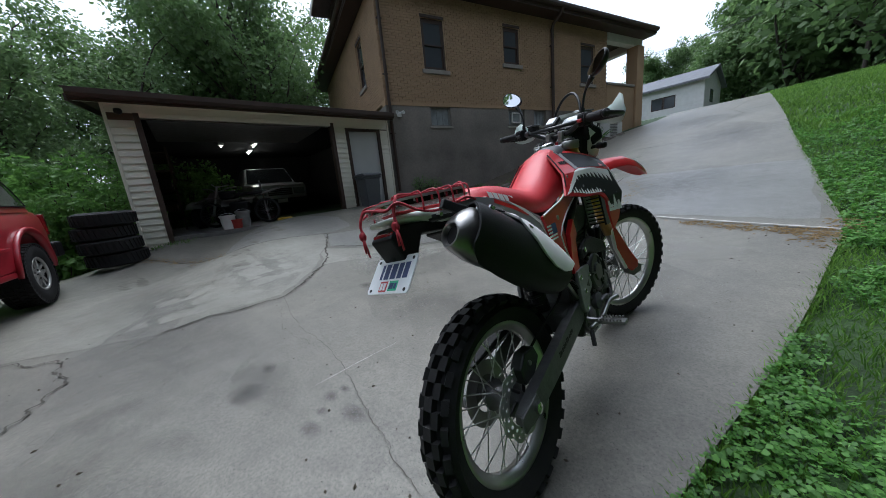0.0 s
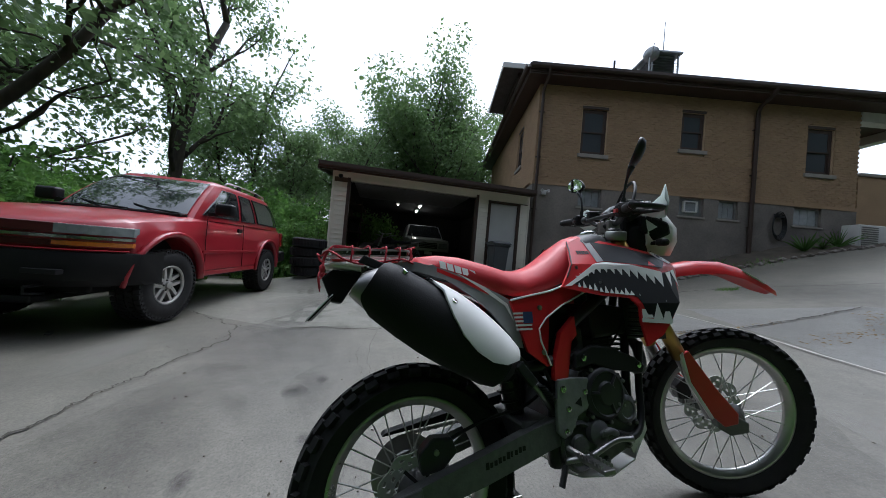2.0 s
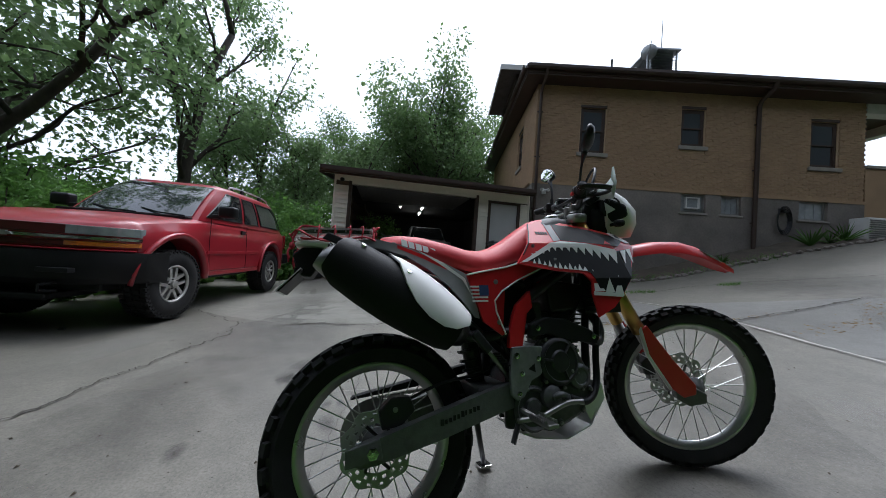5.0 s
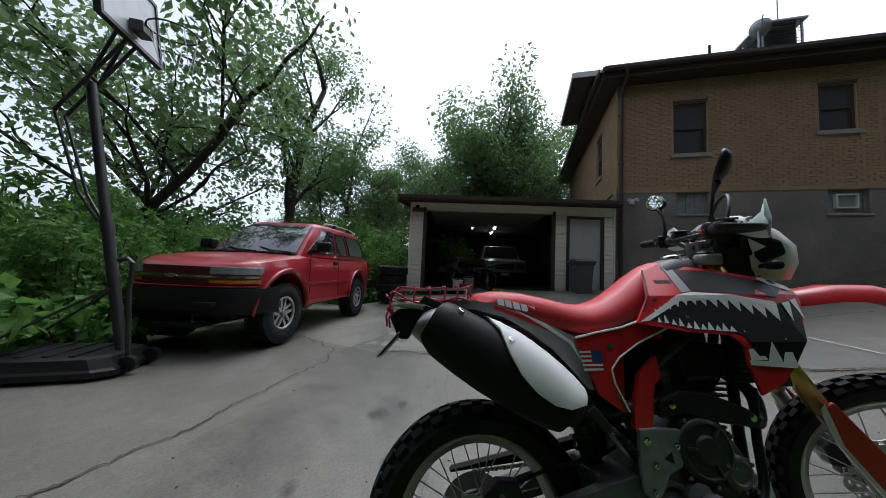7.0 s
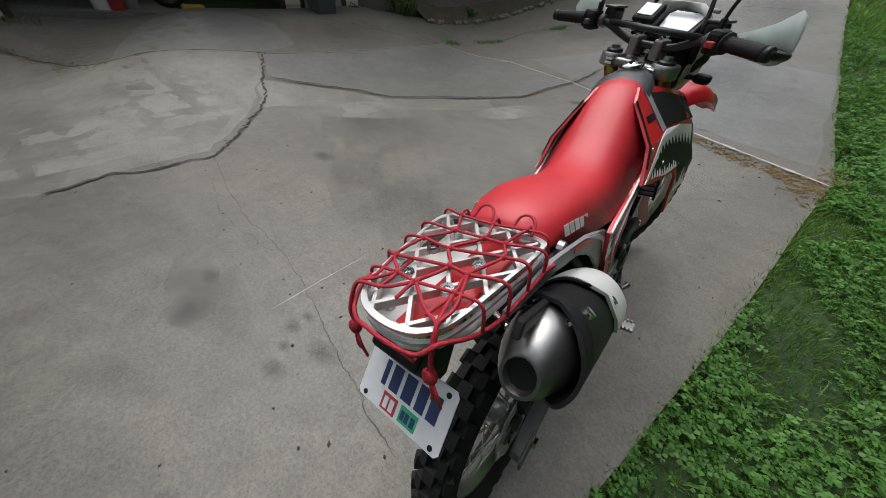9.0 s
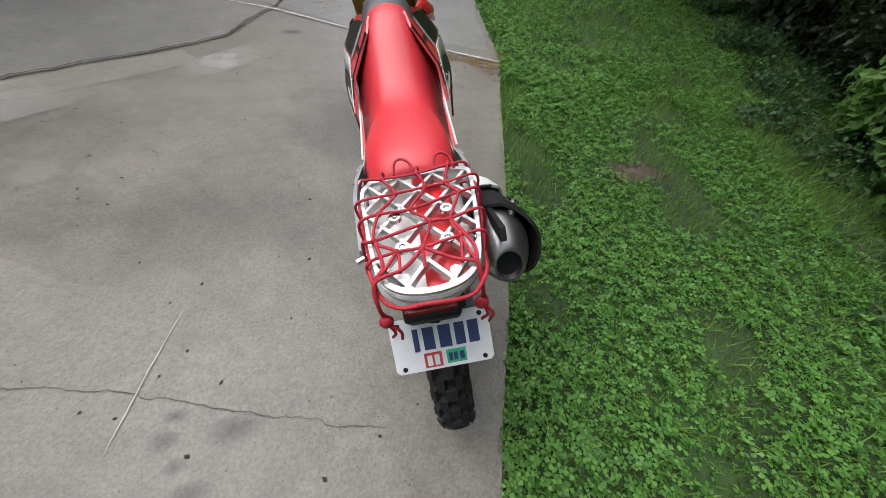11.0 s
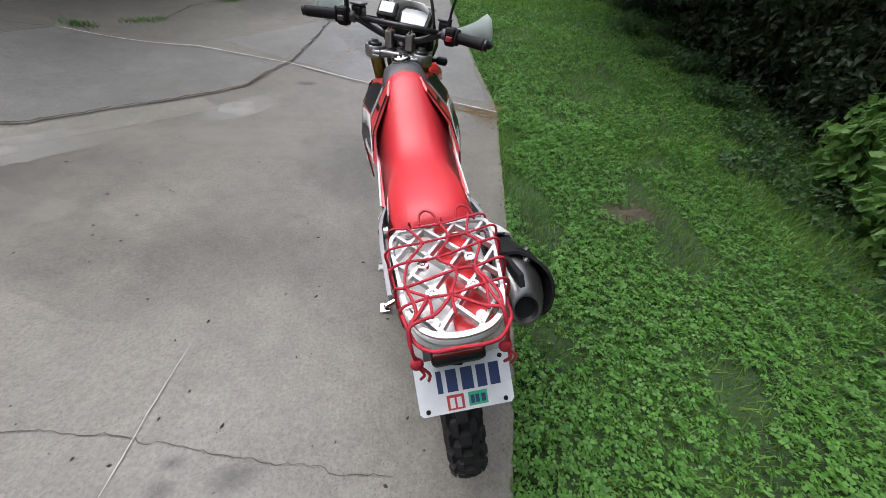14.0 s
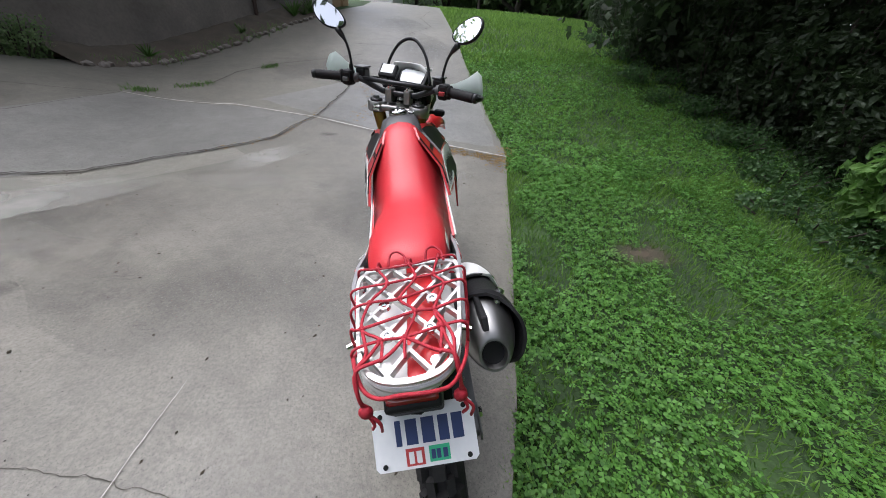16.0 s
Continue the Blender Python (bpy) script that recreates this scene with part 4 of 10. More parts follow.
# ---- by the garage: wheeled bin, stacked tyres ----
M_BIN = material("grey_bin_plastic", (0.085, 0.092, 0.1), 0.5, color2=(0.07, 0.076, 0.083), scale=6)
bn = thing("wheelie_bin", GARAGE @ pose(0.06, -0.42, 0.42), "dark grey wheeled refuse bin before the side door", "bin")
def bin_ring(h, a, b, dy):
    return [(x, y + dy, h) for x, y in ((-a, -b), (a, -b), (a, b), (-a, b))]
bb = bmesh.new()
rs = [[bb.verts.new(p) for p in bin_ring(*r)] for r in ((0.06, 0.17, 0.2, 0.0), (0.93, 0.215, 0.27, 0.0), (0.93, 0.24, 0.3, 0.0), (0.985, 0.24, 0.3, 0.0))]
for a, b in zip(rs, rs[1:]):
    for i in range(4):
        bb.faces.new((a[i], a[(i + 1) % 4], b[(i + 1) % 4], b[i]))
bb.faces.new(rs[0][::-1])
bb.faces.new(rs[-1])
bmesh.ops.bevel(bb, geom=bb.edges[:], offset=0.02, segments=2, affect="EDGES", profile=0.5)
part("body", bb, M_BIN, bn)
part("lid", prism([(-0.32, 0.99), (0.33, 0.99), (0.28, 1.045), (-0.19, 1.07), (-0.32, 1.025)], -0.25, 0.25, bevel=0.01), M_BIN, bn)
part("handle", tube([(-0.19, 0.28, 0.96), (-0.19, 0.37, 0.99), (0.19, 0.37, 0.99), (0.19, 0.28, 0.96)], 0.016, 8), M_BIN, bn)
for s in (-1, 1):
    part("wheel", lathe([(-0.025, 0.01), (-0.025, 0.1), (0.025, 0.1), (0.025, 0.01)], "x", 18, (s * 0.19, 0.22, 0.1)), M_RUBBER, bn, smooth=radians(40))
mat_ = part("hose_coil", lathe([(0.0, 0.16), (0.035, 0.13), (0.035, 0.2), (0, 0.24)], "z", 20), M_BLACK_PLASTIC)
mat_.matrix_world = GARAGE @ pose(0.62, -0.45, 0.47)
tagged(mat_, "black coil of hose lying beside the bin", "hose")
can = thing("watering_can", GARAGE @ pose(0.93, -0.18, 0.5), "dull grey watering can by the side door", "watering can")
part("body", lathe([(0, 0.001), (0, 0.1), (0.24, 0.09), (0.25, 0.001)], "z", 18), M_BIN, can, smooth=radians(40))
part("spout", tube([(0.08, 0, 0.06), (0.2, 0, 0.28)], [0.02, 0.012], 8), M_BIN, can)
part("handle", tube([(-0.09, 0, 0.05), (-0.18, 0, 0.16), (-0.08, 0, 0.3), (0.02, 0, 0.25)], 0.01, 6), M_BIN, can)


def spare_tyre(label):
    ty = thing("tyre", None, label, "tyre", "tyres stacked by the garage")
    prof = [(-0.1, 0.22), (-0.115, 0.3), (-0.1, 0.35), (-0.085, 0.375), (0.085, 0.375), (0.1, 0.35), (0.115, 0.3), (0.1, 0.22), (0.06, 0.21), (0.07, 0.3), (-0.07, 0.3), (-0.06, 0.21)]
    part("carcass", lathe(prof, "z", 36, closed=True), M_RUBBER, ty, smooth=radians(35))
    block = None
    for k in range(36):
        if block is None:
            block = part("tread_block", box(0.365, 0.388, -0.02, 0.02, -0.085, 0.085), M_RUBBER, ty)
            ob = block
        else:
            ob = new("tread_block", block.data)
            ob.parent = ty
        ob.matrix_basis = Matrix.Rotation(2 * math.pi * k / 36, 4, "Z") @ Matrix.Rotation(0.2, 4, "X")
    return ty


base = Vector((-7.08, -0.92, 0))
first = spare_tyre("worn black tyre in a stack by the garage corner")
for i in range(4):
    m = pose(base.x + 0.03 * math.sin(i * 2.2), base.y + 0.03 * math.cos(i * 1.7), ground_height(base.x, base.y) + 0.13 + i * 0.222, 1.5 * (i % 2), 0, 40 * i)
    if i == 0:
        first.matrix_world = m
    else:
        copy_thing(first, m)

# ---- the red off-road car: +X to its nose from the rear axle, +Y to its driver's side ----
SUV = Matrix.Translation((-5.87, -1.55, 0.0)) @ Matrix.Rotation(math.atan2(-0.1619, 0.9868), 4, "Z")
suv = thing("suv", SUV, "red lifted two-door off-road car with muddy black tyres", "car")
M_CAR_RED = material("faded_red_car_paint", (0.34, 0.018, 0.029), 0.28, color2=(0.29, 0.016, 0.025), scale=1.6, coat=0.35, fine=0.06, fine_scale=120)
M_RED_DARK = material("dark_red_grille_plastic", (0.09, 0.008, 0.009), 0.5, color2=(0.07, 0.007, 0.008), scale=20)
M_BUMPER = material("dull_black_bumper", (0.008, 0.008, 0.009), 0.5, color2=(0.012, 0.012, 0.012), scale=7, spec=0.25)
M_AMBER = material("amber_lens", (0.6, 0.2, 0.03), 0.15, color2=(0.5, 0.15, 0.02), scale=40, coat=0.5)
M_TRIM_CHROME = material("bright_trim", (0.6, 0.6, 0.6), 0.2, 1.0, color2=(0.5, 0.5, 0.5), scale=6)
M_ALLOY = material("dull_alloy", (0.55, 0.54, 0.52), 0.42, 0.5, color2=(0.3, 0.29, 0.27), scale=9)
M_TAIL = material("red_tail_lens", (0.3, 0.01, 0.012), 0.15, color2=(0.22, 0.008, 0.01), scale=30, coat=0.5)
YC, AX = -0.86, 2.594
TOP = [(-0.86, 1.16), (-0.8, 1.22), (-0.5, 1.24), (1.2, 1.22), (2.1, 1.2), (2.6, 1.155), (2.95, 1.11), (3.14, 1.068), (3.24, 1.035), (3.31, 1.0), (3.345, 0.97), (3.36, 0.94)]
HALF = [(-0.86, 0.74), (-0.75, 0.81), (-0.3, 0.845), (1.0, 0.86), (2.6, 0.86), (2.9, 0.845), (3.05, 0.81), (3.18, 0.72), (3.26, 0.62), (3.315, 0.5), (3.345, 0.38), (3.36, 0.31)]
NOSE = [(0.0, 3.368), (0.3, 3.36), (0.38, 3.348), (0.5, 3.318), (0.62, 3.263), (0.72, 3.183), (0.81, 3.053), (0.845, 2.9)]


def arch_bottom(x):
    z = 0.5 if x < 3.05 else 0.76
    if x < -0.45:
        z = 0.58
    for c in (0.0, AX):
        if abs(x - c) < 0.5:
            z = max(z, 0.42 + math.sqrt(0.25 - (x - c) ** 2) * 1.06)
    return z


def suv_body():
    xs = [-0.86, -0.8, -0.7, -0.6, -0.501]
    for c in (0.0, AX):
        xs += [c - 0.5 * math.cos(math.pi * i / 20) for i in range(21)]
    xs += [-0.502 + 1.004, 0.75, 1.0, 1.25, 1.5, 1.75, 2.0, AX - 0.502, AX + 0.502, 3.14, 3.18, 3.22, 3.26, 3.29, 3.315, 3.33, 3.345, 3.36]
    bm, rings = bmesh.new(), []
    for x in sorted(xs):
        zb, zt, h = arch_bottom(x), lerp_table(TOP, x), lerp_table(HALF, x)
        side = [(h - 0.03, zb), (h - 0.005, zb + 0.02), (h, max(zb + 0.03, 0.72)), (h - 0.002, max(zb + 0.05, 0.92)), (h - 0.02, zt - 0.13), (h - 0.06, zt - 0.05), (h - 0.13, zt - 0.012), (h - 0.3, zt + 0.004), (0.0, zt + 0.016)]
        half = [(0.0, zb)] + side
        ring = [(x, YC + y, z) for y, z in half] + [(x, YC - y, z) for y, z in half[-2:0:-1]]
        rings.append([bm.verts.new(p) for p in ring])
    n = len(rings[0])
    for a, b in zip(rings, rings[1:]):
        for i in range(n):
            bm.faces.new((a[i], a[(i + 1) % n], b[(i + 1) % n], b[i]))
    bm.faces.new(rings[0][::-1])
    bm.faces.new(rings[-1])
    return bm


part("body", suv_body(), M_CAR_RED, suv, smooth=radians(32))
part("underbody", box(-0.75, 3.2, YC - 0.6, YC + 0.6, 0.36, 0.95, 0.03), M_BUMPER, suv)




LOW = [(2.2, 0.5), (2.12, 0.74), (1.6, 0.81), (0.6, 0.82), (-0.4, 0.8), (-0.74, 0.72), (-0.8, 0.5)]
HIGH = [(1.5, 0.45), (1.45, 0.6), (1.2, 0.655), (0.6, 0.665), (-0.1, 0.65), (-0.36, 0.6), (-0.42, 0.45)]


def cabin_point(i, k):
    (xa, ya), (xb, yb) = LOW[i], HIGH[i]
    k2 = k + 0.1 * math.sin(math.pi * k)
    return xa + (xb - xa) * k, ya + (yb - ya) * (k if i in (0, 6) else k - 0.06 * math.sin(math.pi * k)), 1.18 + 0.56 * k2 * (1 if 0 < i < 6 else 1.0)


def suv_cabin():
    bm, rings = bmesh.new(), []
    for k in (0.0, 0.25, 0.5, 0.75, 0.92, 1.0):
        pts = [cabin_point(i, k) for i in range(7)]
        rings.append([bm.verts.new((x, YC + y, z)) for x, y, z in pts] + [bm.verts.new((x, YC - y, z)) for x, y, z in pts[::-1]])
    pts = [(x * 0.96 + 0.02, y * 0.9, 1.775) for x, y in HIGH]
    rings.append([bm.verts.new((x, YC + y, z)) for x, y, z in pts] + [bm.verts.new((x, YC - y, z)) for x, y, z in pts[::-1]])
    n = 14
    for a, b in zip(rings, rings[1:]):
        for i in range(n):
            bm.faces.new((a[i], a[(i + 1) % n], b[(i + 1) % n], b[i]))
    bm.faces.new(rings[-1])
    bm.faces.new(rings[0][::-1])
    return bm


part("cabin", suv_cabin(), M_CAR_RED, suv, smooth=radians(40))


def side_at(x, z):
    """Half width of the cabin's side at a place and height."""
    k = min(1.0, max(0.0, (z - 1.18) / 0.56))
    for _ in range(6):
        k = min(1.0, max(0.0, (z - 1.18) / 0.56 - 0.1 * math.sin(math.pi * k)))
    row = sorted((cabin_point(i, k)[0], cabin_point(i, k)[1]) for i in range(1, 6))
    return lerp_table(row, x)


def pane_from(bottom, top, side):
    """A pane of the side glass between two edges (x from, x to, height), laid over the cabin's side."""
    bm, rows = bmesh.new(), []
    n = 7
    for j in range(n + 1):
        v = j / n
        a, b, z = (p + (q - p) * v for p, q in zip(bottom, top))
        rows.append([bm.verts.new((a + (b - a) * i / n, YC + side * (side_at(a + (b - a) * i / n, z) + 0.012), z)) for i in range(n + 1)])
    for a, b in zip(rows, rows[1:]):
        for i in range(n):
            bm.faces.new((a[i], a[i + 1], b[i + 1], b[i]))
    return bm, [v.co.copy() for v in rows[0]] + [r[-1].co.copy() for r in rows[1:]] + [v.co.copy() for v in rows[-1][-2::-1]] + [r[0].co.copy() for r in rows[-2::-1]]


SIDE_PANES = [((1.14, 1.96, 1.25), (1.1, 1.42, 1.66)), ((0.58, 1.04, 1.25), (0.66, 1.0, 1.66)), ((-0.6, 0.46, 1.26), (-0.28, 0.56, 1.66))]
for s in (1, -1):
    for o in SIDE_PANES:
        bm, rim = pane_from(*o, s)
        w = part("side_window", bm, M_CAR_GLASS, suv, "dark tinted side glass", smooth=True)
        part("seal", tube(rim, 0.01, 5), M_BLACK_PLASTIC, w)


def screen(i, j, out, k0, k1):
    """Glass over the cabin's front or back, from its edge posts across the middle."""
    bm, rows = bmesh.new(), []
    for q in range(7):
        k = k0 + (k1 - k0) * q / 6
        (xa, ya, za), (xb, yb, zb) = cabin_point(i, k), cabin_point(j, k)
        f = 0.72
        xe, ye = xa + (xb - xa) * f, ya + (yb - ya) * f
        ring = [(xe, -ye), (xa, -ya), (xa, 0.0), (xa, ya), (xe, ye)]
        rows.append([bm.verts.new((x + out, YC + y, za + 0.012)) for x, y in ring])
    for a, b in zip(rows, rows[1:]):
        for n in range(4):
            bm.faces.new((a[n], a[n + 1], b[n + 1], b[n]))
    return bm


part("windscreen", screen(0, 1, 0.012, 0.05, 0.93), M_CAR_GLASS, suv, "raked windscreen reflecting the sky", smooth=True)
part("rear_window", screen(6, 5, -0.012, 0.15, 0.9), M_CAR_GLASS, suv, smooth=True)
for y in (0.35, -0.2):
    w = part("wiper", tube([(2.24, YC + y + 0.3, 1.225), (2.18, YC + y - 0.05, 1.25), (2.12, YC + y - 0.28, 1.3)], [0.012, 0.01, 0.007], 6), M_BLACK_PLASTIC, suv)
part("cowl", box(2.16, 2.3, YC - 0.7, YC + 0.7, 1.185, 1.215, 0.008), M_BLACK_PLASTIC, suv)
# roof rails
for s in (1, -1):
    r = part("roof_rail", tube(curve_points([(1.15, YC + s * 0.56, 1.76), (1.05, YC + s * 0.57, 1.83), (0.4, YC + s * 0.58, 1.85), (-0.2, YC + s * 0.57, 1.83), (-0.34, YC + s * 0.55, 1.76)], 5), 0.014, 8), M_ALLOY, suv, "thin grey roof rail", smooth=True)
    for x in (0.75, 0.1):
        part("rail_foot", box(x - 0.05, x + 0.05, YC + s * 0.58 - 0.015, YC + s * 0.58 + 0.015, 1.74, 1.845, 0.006, 1), M_BLACK_PLASTIC, r)
    part("mirror", box(1.82, 1.96, YC + s * 1.0 - 0.12, YC + s * 1.0 + 0.1, 1.26, 1.42, 0.035, 3), M_BLACK_PLASTIC, suv, "black door mirror", smooth=True)
    part("mirror_arm", box(1.86, 1.94, YC + s * 0.86 - 0.06, YC + s * 0.86 + 0.06, 1.24, 1.3, 0.01), M_BLACK_PLASTIC, suv)
    part("door_seam", tube([(2.02, YC + s * 0.852, 1.22), (2.04, YC + s * 0.862, 0.9), (2.0, YC + s * 0.862, 0.52)], 0.004, 5), M_BLACK_PLASTIC, suv)
    part("door_seam", tube([(1.06, YC + s * 0.855, 1.2), (1.04, YC + s * 0.862, 0.9), (1.02, YC + s * 0.86, 0.52)], 0.004, 5), M_BLACK_PLASTIC, suv)
    part("door_handle", box(1.1, 1.22, YC + s * 0.855 - 0.02, YC + s * 0.855 + 0.015, 1.06, 1.12, 0.01), M_BLACK_PLASTIC, suv)
    part("side_moulding", box(0.52, 2.08, YC + s * 0.86 - 0.006, YC + s * 0.86 + 0.012, 0.74, 0.785, 0.005), M_CAR_RED, suv)
    part("sill", box(0.52, 2.08, YC + s * 0.82 - 0.05, YC + s * 0.82 + 0.03, 0.44, 0.51, 0.015), M_CAR_RED, suv)
    for c in (0.0, AX):
        pts = [(c + 0.51 * math.cos(a), YC + s * (lerp_table(HALF, c + 0.5 * math.cos(a)) + 0.005), 0.42 + 0.54 * math.sin(a)) for a in (math.pi * (i / 16) for i in range(17))]
        part("wheel_arch", tube(pts, [0.035] + [0.05] * 15 + [0.035], 8, flat=0.6), M_CAR_RED, suv, smooth=True)
# nose
def face_strip(y0, y1, z0, z1, out, thick=0.03, n=14):
    """A strip laid round the nose, following its curve in plan."""
    bm = bmesh.new()
    rows = []
    for i in range(n + 1):
        y = y0 + (y1 - y0) * i / n
        x = lerp_table(NOSE, abs(y)) + out
        rows.append([bm.verts.new(p) for p in ((x - thick, YC + y, z0), (x, YC + y, z0 + 0.006), (x, YC + y, z1 - 0.006), (x - thick, YC + y, z1))])
    for a, b in zip(rows, rows[1:]):
        for i in range(4):
            bm.faces.new((a[i], a[(i + 1) % 4], b[(i + 1) % 4], b[i]))
    bm.faces.new(rows[0])
    bm.faces.new(rows[-1][::-1])
    return bm


part("grille", face_strip(-0.42, 0.42, 0.9, 0.99, 0.012), M_RED_DARK, suv, "dark red grille opening")
part("lower_grille", face_strip(-0.5, 0.5, 0.79, 0.845, 0.012), M_RED_DARK, suv)
part("chrome_strip", face_strip(-0.81, 0.81, 0.855, 0.892, 0.035, 0.05, 22), M_TRIM_CHROME, suv, "bright strip across the nose")
part("badge", prism([(YC - 0.08, 0.865), (YC - 0.03, 0.865), (YC - 0.03, 0.855), (YC + 0.03, 0.855), (YC + 0.03, 0.865), (YC + 0.08, 0.865), (YC + 0.06, 0.885), (YC + 0.03, 0.885), (YC + 0.03, 0.897), (YC - 0.03, 0.897), (YC - 0.03, 0.885), (YC - 0.06, 0.885)], 3.39, 3.41), M_ALLOY, suv, "plain pale badge")
for s in (1, -1):
    a, b = sorted((s * 0.42, s * 0.81))
    part("headlight", face_strip(a, b, 0.898, 0.99, 0.016, 0.06, 24), M_LAMP_GLASS, suv, "cloudy grey headlight")
    part("indicator", face_strip(a, b, 0.795, 0.845, 0.02, 0.06, 18), M_AMBER, suv, "amber indicator lens")
    part("fog_recess", box(3.4, 3.465, YC + s * 0.45 - 0.12, YC + s * 0.45 + 0.12, 0.56, 0.6, 0.004), M_BLACK_PLASTIC, suv)
    part("tail_light", box(-0.88, -0.8, YC + s * 0.74 - 0.06, YC + s * 0.74 + 0.06, 0.85, 1.15, 0.02), M_TAIL, suv)


def bumper():
    bm, rows = bmesh.new(), []
    for i in range(25):
        y = -0.87 + 1.74 * i / 24
        x = lerp_table(NOSE, min(0.83, abs(y))) + 0.08
        rows.append([bm.verts.new(p) for p in ((x - 0.3, YC + y, 0.44), (x - 0.07, YC + y, 0.44), (x, YC + y, 0.5), (x + 0.015, YC + y, 0.66), (x - 0.01, YC + y, 0.745), (x - 0.3, YC + y, 0.76))])
    for a, b in zip(rows, rows[1:]):
        for i in range(6):
            bm.faces.new((a[i], a[(i + 1) % 6], b[(i + 1) % 6], b[i]))
    bm.faces.new(rows[0])
    bm.faces.new(rows[-1][::-1])
    return bm


bmp = part("front_bumper", bumper(), M_BUMPER, suv, "black bumper with a thin bright edge", smooth=radians(35))
part("trim", face_strip(-0.81, 0.81, 0.757, 0.772, 0.075, 0.03, 22), M_CAR_RED, bmp)
for s in (1, -1):
    part("tow_hook", tube([(3.35, YC + s * 0.4, 0.46), (3.5, YC + s * 0.4, 0.45), (3.5, YC + s * 0.4, 0.4), (3.35, YC + s * 0.4, 0.38)], 0.014, 6), M_BLACK_PLASTIC, bmp)
part("rear_bumper", box(-1.0, -0.72, YC - 0.84, YC + 0.84, 0.52, 0.74, 0.03), M_BLACK_PLASTIC, suv)
part("axle", tube([(0, YC - 0.7, 0.4), (0, YC + 0.7, 0.4)], 0.06, 10), M_BLACK_PLASTIC, suv)
part("axle", tube([(AX, YC - 0.7, 0.4), (AX, YC + 0.7, 0.4)], 0.05, 10), M_BLACK_PLASTIC, suv)
part("skid_plate", box(2.9, 3.4, YC - 0.35, YC + 0.35, 0.3, 0.36, 0.015), M_BLACK_PLASTIC, suv)


def car_wheel(x, y, s, turn=0.0):
    m = Matrix.Translation((x, y, 0.395)) @ Matrix.Rotation(turn, 4, "Z") @ Matrix.Rotation(0 if s > 0 else math.pi, 4, "Z")
    def put(name, bm, mat, parent, sm=False, label=""):
        bm.transform(m)
        return part(name, bm, mat, parent, label, sm)
    w = put("wheel", lathe([(-0.13, 0.2), (-0.14, 0.29), (-0.125, 0.36), (-0.1, 0.385), (0.1, 0.385), (0.125, 0.36), (0.14, 0.29), (0.125, 0.225), (0.11, 0.2)], "y", 44, closed=True), M_RUBBER, suv, radians(35), "wide off-road tyre on a silver alloy wheel")
    bm = bmesh.new()
    for k in range(44):
        r = Matrix.Rotation(2 * math.pi * k / 44, 4, "Y")
        for j, yy in enumerate((-0.105, -0.04, 0.04, 0.105)):
            put_box(bm, -0.02, 0.02, yy - 0.026, yy + 0.026, 0.38, 0.397, r @ Matrix.Rotation(math.pi / 44 * (j % 2), 4, "Y"))
        put_box(bm, -0.014, 0.014, 0.1, 0.128, 0.335, 0.375, r)
    put("tread", bm, M_RUBBER, w)
    put("rim", lathe([(-0.1, 0.2), (0.1, 0.225), (0.118, 0.222), (0.11, 0.205), (0.03, 0.19), (0.02, 0.03), (-0.02, 0.03), (-0.05, 0.18)], "y", 36, closed=True), M_BLACK_PLASTIC, w, radians(40))
    put("rim_lip", lathe([(0.1, 0.2), (0.122, 0.218), (0.125, 0.205), (0.1, 0.188)], "y", 36, closed=True), M_ALLOY, w, True)
    for k in range(5):
        r = Matrix.Rotation(2 * math.pi * k / 5, 4, "Y")
        sp = bmesh.new()
        for c in (-1, 1):
            put_box(sp, c * 0.026 - 0.018, c * 0.026 + 0.018, 0.05, 0.098, 0.05, 0.2, r @ Matrix.Rotation(c * 0.1, 4, "Y"))
        put("spoke", sp, M_ALLOY, w)
        put("wheel_nut", lathe([(0.09, 0.011), (0.108, 0.011), (0.11, 0.001)], "y", 6, tuple(r @ Vector((0.055, 0, 0)))), M_BLACK_PLASTIC, w)
    put("hub_cap", lathe([(0.05, 0.075), (0.098, 0.07), (0.104, 0.045), (0.125, 0.04), (0.13, 0.001)], "y", 20), M_ALLOY, w, radians(35))


for x, turn in ((0.0, 0.0), (AX, radians(-3))):
    car_wheel(x, -0.125, 1, turn)
    car_wheel(x, 2 * YC + 0.125, -1, turn)

# ---- the portable basketball hoop ----
hoop = thing("basketball_hoop", Matrix.Translation((-2.25, -3.0, 0.0)) @ Matrix.Rotation(radians(10), 4, "Z"), "black portable basketball hoop on a water-filled base", "basketball hoop")
M_HOOP = material("black_hoop_steel", (0.02, 0.02, 0.022), 0.45, color2=(0.035, 0.033, 0.032), scale=12)
M_BOARD = material("scuffed_clear_backboard", (0.55, 0.57, 0.57), 0.25, color2=(0.4, 0.42, 0.43), scale=2.5)
def base_ring(z, a, y0, y1):
    return [(-a, y0 + 0.1, z), (-a + 0.12, y0, z), (a - 0.12, y0, z), (a, y0 + 0.1, z), (a * 0.8, y1 - 0.12, z), (a * 0.6, y1, z), (-a * 0.6, y1, z), (-a * 0.8, y1 - 0.12, z)]
bs = bmesh.new()
rs = [[bs.verts.new(p) for p in base_ring(*r)] for r in ((0.0, 0.42, -1.25, 0.12), (0.05, 0.42, -1.25, 0.12), (0.07, 0.4, -1.22, 0.1), (0.15, 0.36, -1.1, 0.05), (0.165, 0.3, -1.05, 0.02))]
for a, b in zip(rs, rs[1:]):
    for i in range(8):
        bs.faces.new((a[i], a[(i + 1) % 8], b[(i + 1) % 8], b[i]))
bs.faces.new(rs[0][::-1])
bs.faces.new(rs[-1])
